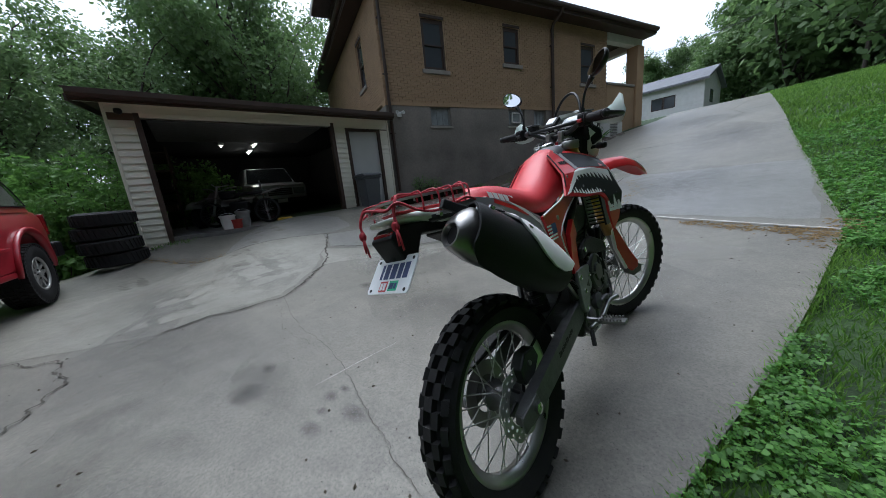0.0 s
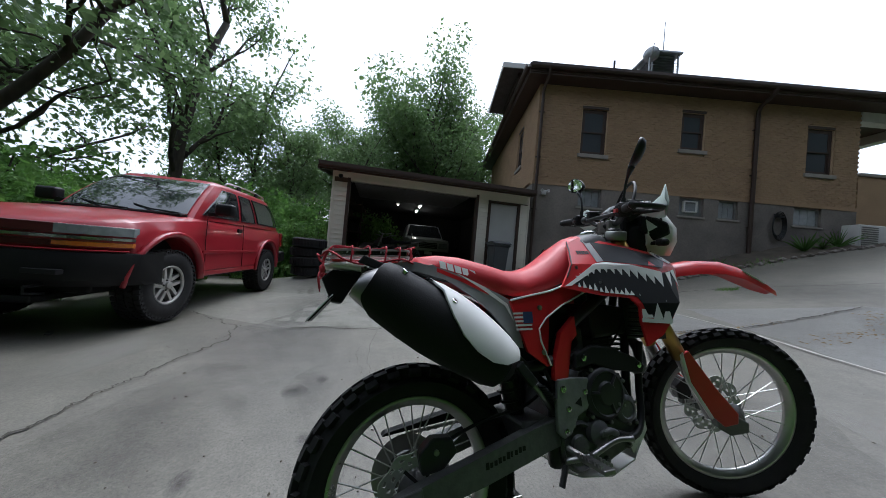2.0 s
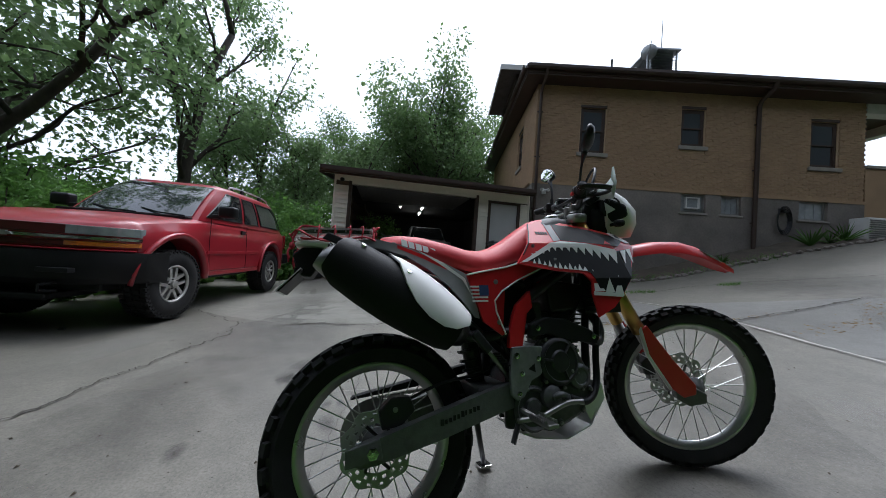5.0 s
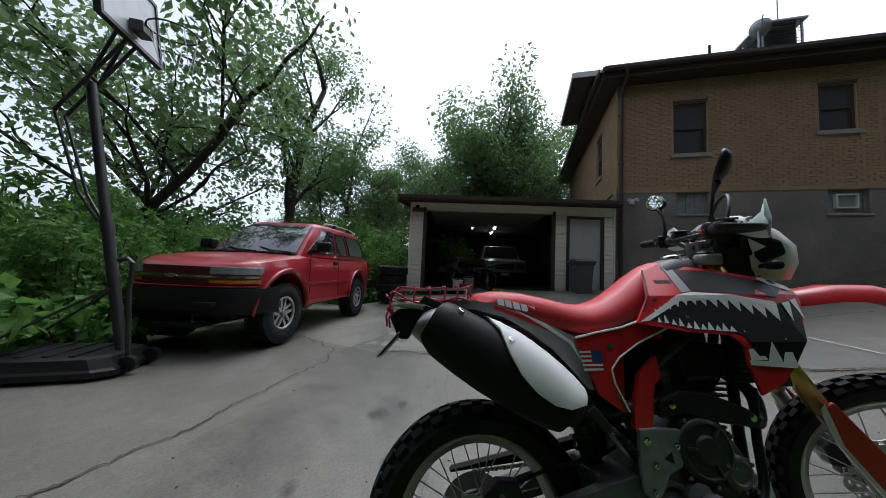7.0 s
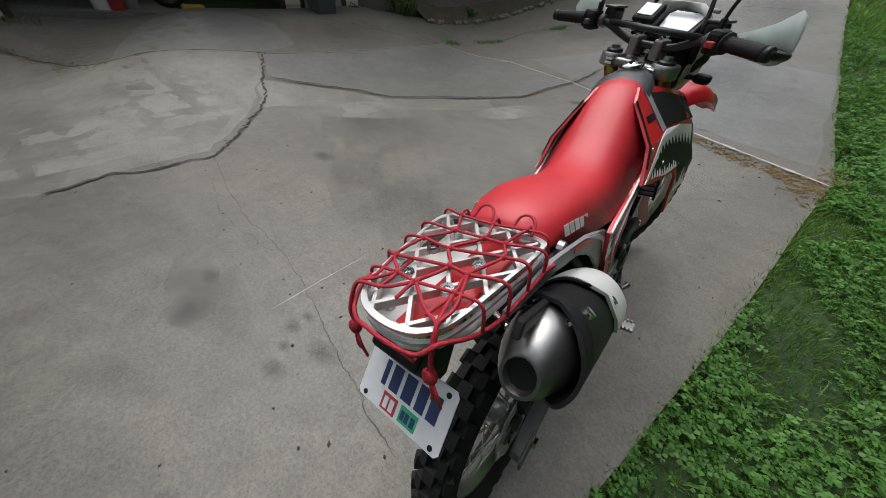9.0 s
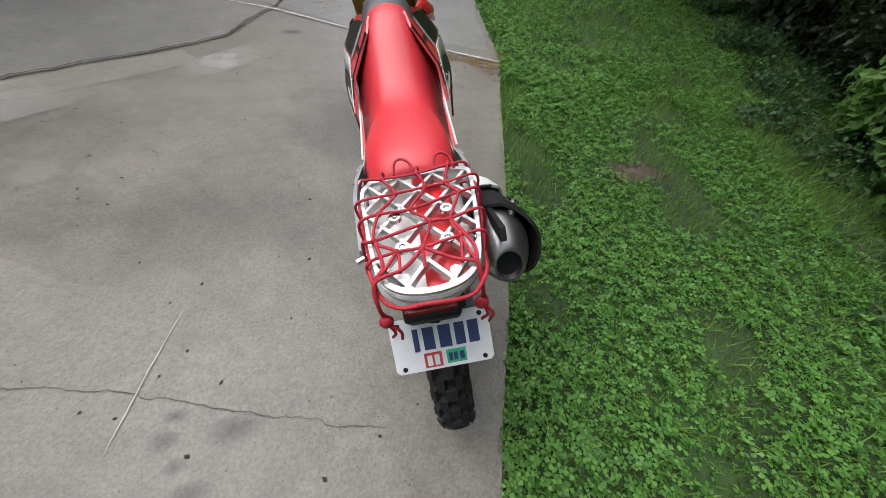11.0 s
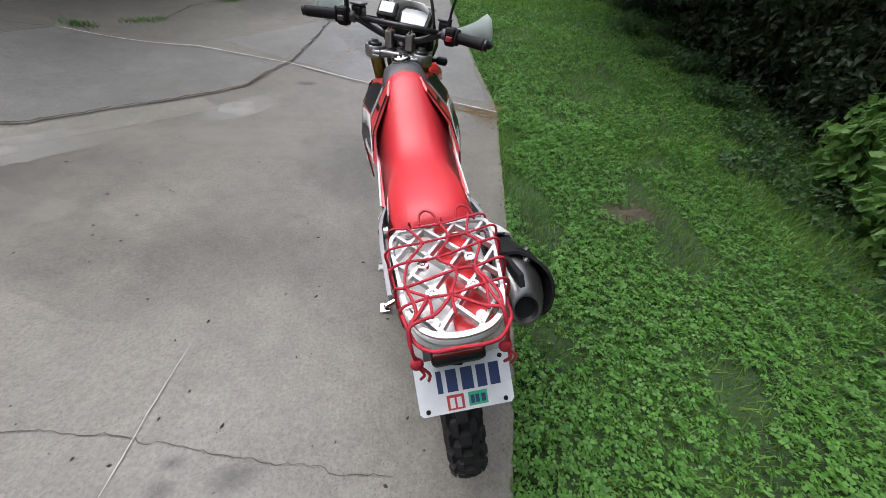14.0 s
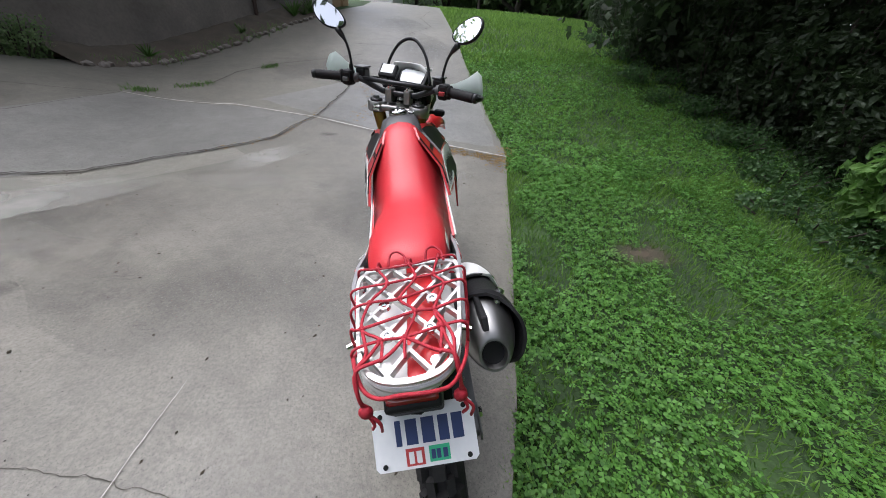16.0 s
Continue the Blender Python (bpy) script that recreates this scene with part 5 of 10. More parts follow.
hb = part("base", bs, M_BLACK_PLASTIC, hoop, "ribbed black plastic base")
for i in range(5):
    part("rib", box(-0.25, 0.25, -0.95 + i * 0.18, -0.9 + i * 0.18, 0.16, 0.18, 0.008), M_BLACK_PLASTIC, hb)
for s in (-1, 1):
    part("wheel", lathe([(-0.03, 0.01), (-0.03, 0.07), (0.03, 0.07), (0.03, 0.01)], "x", 16, (s * 0.15, 0.15, 0.07)), M_BLACK_PLASTIC, hb)
    part("brace", tube([(s * 0.04, -0.02, 0.75), (s * 0.25, -0.95, 0.17)], 0.012, 6), M_HOOP, hoop)
part("pole", tube([(0, 0, 0.1), (0, -0.03, 1.35)], 0.045, 14), M_HOOP, hoop, smooth=radians(50))
part("pole", tube([(0, -0.03, 1.3), (0, -0.06, 2.75)], 0.04, 14), M_HOOP, hoop, smooth=radians(50))
part("pole_collar", tube([(0, -0.028, 1.28), (0, -0.032, 1.4)], 0.052, 14), M_HOOP, hoop, smooth=radians(50))
for s in (-1, 1):
    for z0, y0 in ((2.42, -0.32), (2.68, -0.08)):
        part("arm", tube([(s * 0.06, y0, z0 - 0.02 if y0 < -0.2 else z0), (s * 0.06, 0.3, z0 + 0.8 if y0 < -0.2 else z0 + 0.76)], 0.016, 8), M_HOOP, hoop)
    part("lever", tube([(s * 0.05, -0.32, 2.4), (s * 0.045, -0.2, 1.65), (s * 0.03, -0.08, 1.38)], 0.014, 8), M_HOOP, hoop)
part("lever_handle", tube([(0.12, 0.12, 0.1), (0.16, 0.2, 0.75), (0.17, 0.26, 1.0), (0.17, 0.22, 1.04), (0.15, 0.13, 1.02)], 0.02, 8), M_HOOP, hoop, "bent grey lever handle")
bd = part("backboard", box(-0.5, 0.5, 0.42, 0.45, 3.1, 3.8, 0.01), M_BOARD, hoop, "pale scuffed backboard")
part("board_frame", pierced(-0.53, 0.53, 3.07, 3.83, [(-0.49, 0.49, 3.11, 3.79)], 0.405, 0.465), M_HOOP, bd)
part("rim_bracket", box(-0.1, 0.1, 0.46, 0.58, 3.18, 3.3, 0.01), M_HOOP, bd)
part("rim", tube([(0.22 * math.cos(a), 0.8 + 0.22 * math.sin(a), 3.28) for a in (2 * math.pi * i / 32 for i in range(33))], 0.009, 6), M_HOOP, bd)
for k in range(8):
    a = 2 * math.pi * k / 8
    part("net_cord", tube([(0.22 * math.cos(a), 0.8 + 0.22 * math.sin(a), 3.27), (0.13 * math.cos(a + 0.4), 0.8 + 0.13 * math.sin(a + 0.4), 2.9)], 0.004, 4), M_TRIM_WHITE, bd)
for ob in (bd, *bd.children):
    ob.data.transform(Matrix.Translation((0, -0.12, 0.14)) @ Matrix.Diagonal((0.78, 1, 1, 1)))
# the post leans back over its base
LEAN = Matrix(((1, 0, 0, 0), (0, 1, -0.17, 0.02), (0, 0, 1, 0), (0, 0, 0, 1)))
for ob in hoop.children_recursive:
    if ob is not hb and ob.parent is not hb:
        ob.data.transform(LEAN)
# a torn scrap lies on the slab nearby
scrap = part("scrap", prism([(-0.05, -0.02), (0.04, -0.03), (0.06, 0.01), (0.0, 0.02), (-0.05, 0.015)], 0.0, 0.012, "xy"), M_BLACK_PLASTIC)
scrap.matrix_world = pose(-2.75, -2.55, 0.012, 0, 0, 30)
tagged(scrap, "small flat dark scrap lying on the concrete", "scrap")

# ---- the motorcycle: x to its right, y forward from the rear axle, z up from the ground ----
M_RED = material("red_bodywork_plastic", (0.55, 0.02, 0.024), 0.3, color2=(0.48, 0.018, 0.02), scale=9, coat=0.25)
M_SEAT = material("red_seat_vinyl", (0.58, 0.03, 0.04), 0.45, color2=(0.52, 0.026, 0.034), scale=12, bump=0.12, bump_scale=260)
M_WHITE = material("white_plastic", (0.72, 0.72, 0.7), 0.35, color2=(0.64, 0.64, 0.61), scale=8)
M_COLLAR = material("dark_grey_tank_plastic", (0.05, 0.051, 0.054), 0.5, color2=(0.04, 0.041, 0.043), scale=12, bump=0.08, bump_scale=260)
M_GREY_DECAL = material("grey_decal", (0.27, 0.27, 0.275), 0.4, color2=(0.22, 0.22, 0.225), scale=20)
M_BLACK = material("black_decal", (0.012, 0.012, 0.013), 0.42, scale=20, spec=0.25)
M_SATIN = material("satin_black_metal", (0.022, 0.022, 0.023), 0.36, metal=0.0, spec=0.4, color2=(0.016, 0.016, 0.017), scale=15)
M_MATT = material("matt_black_plastic", (0.013, 0.013, 0.014), 0.5, color2=(0.013, 0.013, 0.013), scale=20, bump=0.1, bump_scale=300, spec=0.2)
M_ALU = material("brushed_aluminium", (0.66, 0.66, 0.65), 0.38, 0.6, color2=(0.56, 0.56, 0.55), scale=14, rough_var=0.1)
M_CAST = material("cast_grey_metal", (0.17, 0.172, 0.17), 0.48, 0.55, color2=(0.11, 0.111, 0.11), scale=10, bump=0.12, bump_scale=150, fine=0.25, fine_scale=45)
M_GUARD = material("cast_aluminium_guard", (0.27, 0.272, 0.275), 0.45, 0.5, color2=(0.19, 0.192, 0.195), scale=16, bump=0.1, bump_scale=160, fine=0.2, fine_scale=45)
M_ENGINE = material("dark_cast_engine_metal", (0.14, 0.141, 0.144), 0.42, 0.45, color2=(0.085, 0.086, 0.089), scale=14, bump=0.15, bump_scale=160, fine=0.3, fine_scale=50)
M_CLAMP = material("polished_clamp_casting", (0.42, 0.41, 0.39), 0.34, 0.8, color2=(0.3, 0.29, 0.275), scale=14)
M_CAP = material("brushed_exhaust_steel", (0.3, 0.295, 0.285), 0.34, 0.95, color2=(0.22, 0.215, 0.21), scale=30, stretch=(1, 0.2, 1))
M_STEEL = material("dull_steel", (0.36, 0.355, 0.35), 0.38, 1.0, color2=(0.26, 0.255, 0.25), scale=12)
M_CHROME = material("bright_steel", (0.75, 0.75, 0.75), 0.14, 1.0, scale=6)
M_GOLD = material("gold_anodised_fork", (0.5, 0.33, 0.09), 0.3, 1.0, color2=(0.4, 0.26, 0.07), scale=10)
M_MIRROR = material("mirror_glass", (0.78, 0.79, 0.8), 0.02, 1.0, color2=(0.78, 0.79, 0.8), scale=1)
M_CORD = material("red_bungee_cord", (0.46, 0.018, 0.035), 0.65, color2=(0.33, 0.012, 0.025), scale=200, bump=0.3, bump_scale=500)
M_RACK = material("rack_aluminium", (0.6, 0.6, 0.585), 0.4, 0.75, color2=(0.5, 0.5, 0.485), scale=20)
M_SCREEN = material("pale_lcd_screen", (0.5, 0.52, 0.52), 0.12, color2=(0.42, 0.45, 0.46), scale=10)
M_SHEET = material("plate_white", (0.7, 0.71, 0.72), 0.4, color2=(0.62, 0.64, 0.66), scale=60)
M_NAVY = material("navy_ink", (0.03, 0.05, 0.14), 0.5, scale=20)
M_STICKER_RED = material("red_sticker", (0.5, 0.06, 0.06), 0.4, scale=20)
M_STICKER_GREEN = material("green_sticker", (0.05, 0.42, 0.22), 0.4, scale=20)
M_CLEAR_WHITE = thin_plastic("white_hand_guard_plastic", (0.74, 0.8, 0.77))
M_RIM = material("polished_rim_alloy", (0.56, 0.56, 0.54), 0.3, 0.9, color2=(0.45, 0.45, 0.43), scale=14, rough_var=0.08)
M_ROTOR = material("brake_rotor_steel", (0.5, 0.5, 0.49), 0.42, 0.55, color2=(0.4, 0.4, 0.39), scale=25)
M_SPOKE = material("bright_spoke_steel", (0.55, 0.55, 0.54), 0.3, 0.8, color2=(0.45, 0.45, 0.44), scale=25)

BIKE = Matrix.Translation((0.06, 0, 0.0)) @ Matrix.Rotation(radians(-12.5), 4, "Y") @ Matrix.Rotation(radians(2.2), 4, "X")
bike = thing("motorcycle", BIKE, "red and white dual-sport motorcycle leaning on its side stand", "motorcycle")
RAKE = radians(27.5)
HEAD = Vector((0, 1.035, 1.0))
STEER = Matrix.Translation(HEAD) @ Matrix.Rotation(radians(-25), 4, Vector((0, -math.sin(RAKE), math.cos(RAKE)))) @ Matrix.Translation(-HEAD)


BAR_WIDTH = [1.0]


def bike_part(name, bm, mat, parent=None, label="", smooth=False, steer=False):
    if steer:
        bm.transform(STEER @ Matrix.Diagonal((BAR_WIDTH[0], 1, 1, 1)))
    return part(name, bm, mat, parent or bike, label, smooth)


def loft(sections, closed_ends=True):
    """A skin over rings of points."""
    bm = bmesh.new()
    rings = [[bm.verts.new(p) for p in s] for s in sections]
    n = len(rings[0])
    for a, b in zip(rings, rings[1:]):
        for i in range(n):
            bm.faces.new((a[i], a[(i + 1) % n], b[(i + 1) % n], b[i]))
    if closed_ends:
        bm.faces.new(rings[0][::-1])
        bm.faces.new(rings[-1])
    return bm


def soften(bm, offset=0.006, segments=2):
    bmesh.ops.recalc_face_normals(bm, faces=bm.faces)
    bmesh.ops.bevel(bm, geom=[e for e in bm.edges if len(e.link_faces) == 2 and e.calc_face_angle(0) > 0.6], offset=offset, segments=segments, affect="EDGES", profile=0.5)
    return bm


def shell(outline, where, side=1, out=0.0, thick=0.006, folds=()):
    """A thin moulded panel: the outline in the side view (y, z), bent to x = where(y, z), standing out by out."""
    bm = bmesh.new()
    face = bm.faces.new([bm.verts.new((0, y, z)) for y, z in outline])
    bmesh.ops.triangulate(bm, faces=[face])
    for z in folds:
        bmesh.ops.bisect_plane(bm, geom=bm.verts[:] + bm.edges[:] + bm.faces[:], plane_co=(0, 0, z), plane_no=(0, 0, 1))
    outer = list(bm.faces)
    made = bmesh.ops.extrude_face_region(bm, geom=outer)
    inner = [v for v in made["geom"] if isinstance(v, bmesh.types.BMVert)]
    deep = set(inner)
    for v in bm.verts:
        y, z = v.co.y, v.co.z
        v.co.x = side * (where(y, z) + out - (thick if v in deep else 0.0))
    return bm


def wheel(name, y, z, r_tyre, r_rim, half, tyre_half, steer, disc_x, disc_r, knobs, spokes=32):
    """A wire-spoked wheel: the rim carries its tyre, hub, spokes and brake disc."""
    c = (0, y, z)
    prof = [(-half, r_rim), (-half * 0.92, r_rim - 0.012), (-half * 0.55, r_rim - 0.016), (-half * 0.35, r_rim - 0.03), (half * 0.35, r_rim - 0.03),
            (half * 0.55, r_rim - 0.016), (half * 0.92, r_rim - 0.012), (half, r_rim), (half * 0.8, r_rim + 0.004), (-half * 0.8, r_rim + 0.004)]
    rim = bike_part(name, lathe(prof, "x", 72, c, True), M_RIM, None, "wire-spoked wheel with a silver rim", True, steer)
    t = tyre_half
    tp = [(-half * 0.9, r_rim - 0.002), (-t * 0.86, r_rim + 0.022), (-t, r_rim + 0.045), (-t * 0.93, r_tyre - 0.042), (-t * 0.66, r_tyre - 0.026), (-t * 0.3, r_tyre - 0.018),
          (t * 0.3, r_tyre - 0.018), (t * 0.66, r_tyre - 0.026), (t * 0.93, r_tyre - 0.042), (t, r_rim + 0.045), (t * 0.86, r_rim + 0.022), (half * 0.9, r_rim - 0.002)]
    bike_part("tyre", lathe(tp, "x", 72, c, True), M_RUBBER, rim, "knobbly black tyre", radians(40), steer)
    pitch = 2 * math.pi * r_tyre / knobs
    for u, rr, w, ln, ph, lean in ((0.0, r_tyre, 0.30, 0.52, 0.0, 0), (0.44, r_tyre - 0.003, 0.2, 0.6, 0.5, 0.25), (-0.44, r_tyre - 0.003, 0.2, 0.6, 0.5, -0.25),
                                   (0.88, r_tyre - 0.014, 0.19, 0.56, 0.0, 0.8), (-0.88, r_tyre - 0.014, 0.19, 0.56, 0.0, -0.8)):
        bm = bmesh.new()
        vs = put_box(bm, -w * t, w * t, -pitch * ln / 2, pitch * ln / 2, -0.03, 0.0)
        for v in vs[4:]:
            v.co.x *= 0.88
            v.co.y *= 0.9
        first_knob = bike_part("tread_knob", bm, M_RUBBER, rim)
        for k in range(knobs):
            knob = first_knob if k == 0 else new("tread_knob", first_knob.data)
            knob.parent = rim
            m = Matrix.Translation(c) @ Matrix.Rotation(2 * math.pi * (k + ph) / knobs, 4, "X") @ Matrix.Translation((u * t, 0, rr)) @ Matrix.Rotation(lean, 4, "Y")
            knob.matrix_basis = (STEER if steer else Matrix()) @ m
    hub = lathe([(-0.075, 0.02), (-0.07, 0.03), (-0.045, 0.05), (-0.036, 0.05), (-0.03, 0.034), (0.03, 0.034), (0.036, 0.05), (0.045, 0.05), (0.06, 0.03), (0.08, 0.02)], "x", 28, c)
    bike_part("hub", hub, M_CAST, rim, "", True, steer)
    for k in range(spokes):
        a = 2 * math.pi * k / spokes
        s, tw = (1 if k % 2 else -1), (0.5 if (k // 2) % 2 else -0.5)
        p = Vector((s * 0.04, y + 0.046 * math.cos(a + tw), z + 0.046 * math.sin(a + tw)))
        q = Vector((s * 0.006, y + (r_rim - 0.024) * math.cos(a), z + (r_rim - 0.024) * math.sin(a)))
        bike_part("spoke", tube([p, q], 0.0023, 5), M_SPOKE, rim, "", False, steer)
    # wavy, drilled brake disc: a polar net with real holes
    bm, n = bmesh.new(), 90
    radii = [0.62, 0.7, 0.79, 0.86, 0.93, 1.0]
    def put_side(x):
        return [[bm.verts.new((x, y + disc_r * f * (1 + (0.045 * math.cos(9 * 2 * math.pi * k / n) if i == 5 else 0)) * math.cos(2 * math.pi * k / n),
                               z + disc_r * f * (1 + (0.045 * math.cos(9 * 2 * math.pi * k / n) if i == 5 else 0)) * math.sin(2 * math.pi * k / n))) for i, f in enumerate(radii)] for k in range(n)]
    a, b = put_side(disc_x), put_side(disc_x + 0.004)
    solid = lambda k, i: 0 <= i < 5 and not (i in (1, 3) and (k + (2 if i == 3 else 0)) % 5 < 2)
    for k in range(n):
        j = (k + 1) % n
        for i in range(5):
            if solid(k, i):
                bm.faces.new((a[k][i], a[j][i], a[j][i + 1], a[k][i + 1]))
                bm.faces.new((b[k][i + 1], b[j][i + 1], b[j][i], b[k][i]))
                if not solid(k, i + 1):
                    bm.faces.new((a[k][i + 1], a[j][i + 1], b[j][i + 1], b[k][i + 1]))
                if not solid(k, i - 1):
                    bm.faces.new((a[j][i], a[k][i], b[k][i], b[j][i]))
                if not solid(j, i):
                    bm.faces.new((a[j][i + 1], a[j][i], b[j][i], b[j][i + 1]))
                if not solid(k - 1, i):
                    bm.faces.new((a[k][i], a[k][i + 1], b[k][i + 1], b[k][i]))
    disc = bike_part("brake_disc", bm, M_ROTOR, rim, "wavy drilled brake disc", False, steer)
    bm = bmesh.new()
    for k in range(6):
        an = 2 * math.pi * k / 6
        put_tube(bm, [(disc_x + 0.002, y + 0.03 * math.cos(an - 0.5), z + 0.03 * math.sin(an - 0.5)), (disc_x + 0.002, y + disc_r * 0.66 * math.cos(an), z + disc_r * 0.66 * math.sin(an))], 0.0055, 6)
    bike_part("disc_carrier", bm, M_SATIN, rim, "", False, steer)
    return rim


rear_wheel = wheel("rear_wheel", 0.052, 0.333, 0.333, 0.2425, 0.029, 0.056, False, 0.062, 0.11, 30)
front_wheel = wheel("front_wheel", 1.465, 0.378, 0.364, 0.286, 0.022, 0.043, True, -0.062, 0.125, 38)
part("axle_nut", lathe([(0.12, 0.004), (0.12, 0.017), (0.142, 0.017), (0.144, 0.006)], "x", 6, (0, 0.03, 0.345)), M_CHROME, rear_wheel)

# swingarm, chain drive and rear brake
ARM = [(-0.038, 0.326), (-0.03, 0.356), (0.02, 0.37), (0.22, 0.42), (0.40, 0.466), (0.5, 0.49), (0.505, 0.405), (0.42, 0.39), (0.24, 0.347), (0.06, 0.312), (0.0, 0.302)]
swingarm = bike_part("swingarm", prism(ARM, 0.092, 0.126, "yz", 0.007), M_CAST, None, "grey cast-aluminium swingarm")
bike_part("left_arm", prism(ARM, -0.126, -0.092, "yz", 0.007), M_CAST, swingarm)
bike_part("cross_member", box(-0.1, 0.1, 0.38, 0.5, 0.4, 0.48, 0.01), M_CAST, swingarm)
bike_part("axle_block", prism([(-0.045, 0.312), (-0.045, 0.36), (0.05, 0.378), (0.06, 0.322)], 0.122, 0.131, "yz", 0.004), M_CAST, swingarm)
for i, (w, h) in enumerate(((0.011, 0.018), (0.009, 0.013), (0.01, 0.013), (0.01, 0.015), (0.009, 0.013), (0.011, 0.018), (0.006, 0.015), (0.01, 0.013), (0.01, 0.015), (0.01, 0.013))):
    y = 0.236 + i * 0.0138
    z = 0.386 + i * 0.0033
    bike_part("decal_bar", box(0.1262, 0.1272, y, y + w, z, z + h), M_BLACK, swingarm)
caliper = bike_part("rear_caliper", soften(prism([(0.06, 0.385), (0.05, 0.44), (0.09, 0.475), (0.15, 0.47), (0.165, 0.43), (0.12, 0.39)], 0.052, 0.094)), M_SATIN, None, "black brake caliper")
bike_part("bolt", lathe([(0.094, 0.008), (0.1, 0.008), (0.101, 0.003)], "x", 8, (0, 0.1, 0.44)), M_STEEL, caliper)
bike_part("brake_hose", tube(curve_points([(0.08, 0.14, 0.46), (0.09, 0.25, 0.5), (0.08, 0.4, 0.52), (0.07, 0.5, 0.56)]), 0.005, 6), M_BLACK, caliper)
sprocket = bike_part("sprocket", lathe([(-0.072, 0.06), (-0.072, 0.105), (-0.067, 0.108), (-0.066, 0.06)], "x", 44, (0, 0.05, 0.335), True), M_STEEL, None, "steel chain sprocket")
bm = bmesh.new()
for off in (0.106, -0.1):
    p, q = Vector((-0.069, 0.05, 0.335 + off)), Vector((-0.069, 0.52, 0.43 + off * 0.4))
    for k in range(34):
        a = p.lerp(q, k / 34)
        b = p.lerp(q, (k + 0.85) / 34)
        put_tube(bm, [a, b], 0.007 if k % 2 else 0.0055, 5)
bike_part("chain", bm, M_STEEL, None, "greasy drive chain")["kind"] = "stuff"
bike_part("chain_guard", prism([(-0.03, 0.447), (-0.02, 0.457), (0.26, 0.505), (0.40, 0.53), (0.4, 0.5), (0.26, 0.475)], -0.088, -0.05, "yz", 0.003), M_MATT)
bike_part("shock_absorber", tube([(0.0, 0.43, 0.42), (0.0, 0.40, 0.6), (0.0, 0.38, 0.78)], [0.03, 0.034, 0.022], 14), M_SATIN)
bm = bmesh.new()
put_tube(bm, [(0.034 * math.cos(k * 0.8), 0.42 - 0.0011 * k + 0.034 * math.sin(k * 0.8), 0.46 + 0.0042 * k) for k in range(64)], 0.006, 5)
bike_part("shock_spring", bm, M_SATIN)

# frame
bm = bmesh.new()
for s in (-1, 1):
    put_tube(bm, curve_points([(s * 0.03, 1.0, 1.0), (s * 0.075, 0.86, 0.92), (s * 0.095, 0.7, 0.83), (s * 0.1, 0.57, 0.74), (s * 0.1, 0.52, 0.6), (s * 0.1, 0.5, 0.42), (s * 0.09, 0.5, 0.34)], 5), 0.022, 8)
    put_tube(bm, [(s * 0.09, 0.6, 0.82), (s * 0.1, 0.3, 0.9), (s * 0.09, 0.0, 0.95), (s * 0.08, -0.12, 0.95)], 0.011, 7)
    put_tube(bm, [(s * 0.1, 0.51, 0.56), (s * 0.105, 0.35, 0.7), (s * 0.1, 0.2, 0.86)], 0.011, 7)
    put_tube(bm, curve_points([(s * 0.02, 0.98, 0.9), (s * 0.05, 0.9, 0.6), (s * 0.06, 0.86, 0.42), (s * 0.07, 0.75, 0.33), (s * 0.08, 0.55, 0.33)], 5), 0.016, 8)
put_tube(bm, [(0, 1.1, 0.875), (0, 0.985, 1.1)], 0.03, 12)
bike_part("frame", bm, M_SATIN, None, "black tubular frame", True)
for s in (-1, 1):
    bike_part("frame_cover", shell([(0.492, 0.60), (0.5, 0.655), (0.535, 0.748), (0.597, 0.8), (0.6, 0.738), (0.566, 0.71), (0.545, 0.6)], lambda y, z: 0.135, s, 0, 0.02), M_RED, None, "red frame guard")
    bike_part("frame_guard", soften(shell([(0.498, 0.604), (0.55, 0.606), (0.622, 0.6), (0.634, 0.552), (0.608, 0.505), (0.566, 0.488), (0.534, 0.44), (0.505, 0.43), (0.484, 0.45), (0.486, 0.52)], lambda y, z: 0.142, s, 0, 0.016), 0.004), M_GUARD, None, "grey cast pivot guard")
    for y, z, r in ((0.513, 0.575, 0.011), (0.528, 0.515, 0.009), (0.6, 0.56, 0.009), (0.512, 0.452, 0.009)):
        bike_part("bolt", lathe([(s * 0.141, r), (s * 0.147, r), (s * 0.148, r * 0.5), (s * 0.145, r * 0.4)], "x", 10, (0, y, z)), M_CHROME)
    # Black wedge on the surface, painted as the dark of a triangular hole.
    bike_part("guard_window", soften(prism([(0.556, 0.528), (0.583, 0.545), (0.585, 0.515)], *sorted((s * 0.139, s * 0.1428))), 0.0008), M_BLACK)

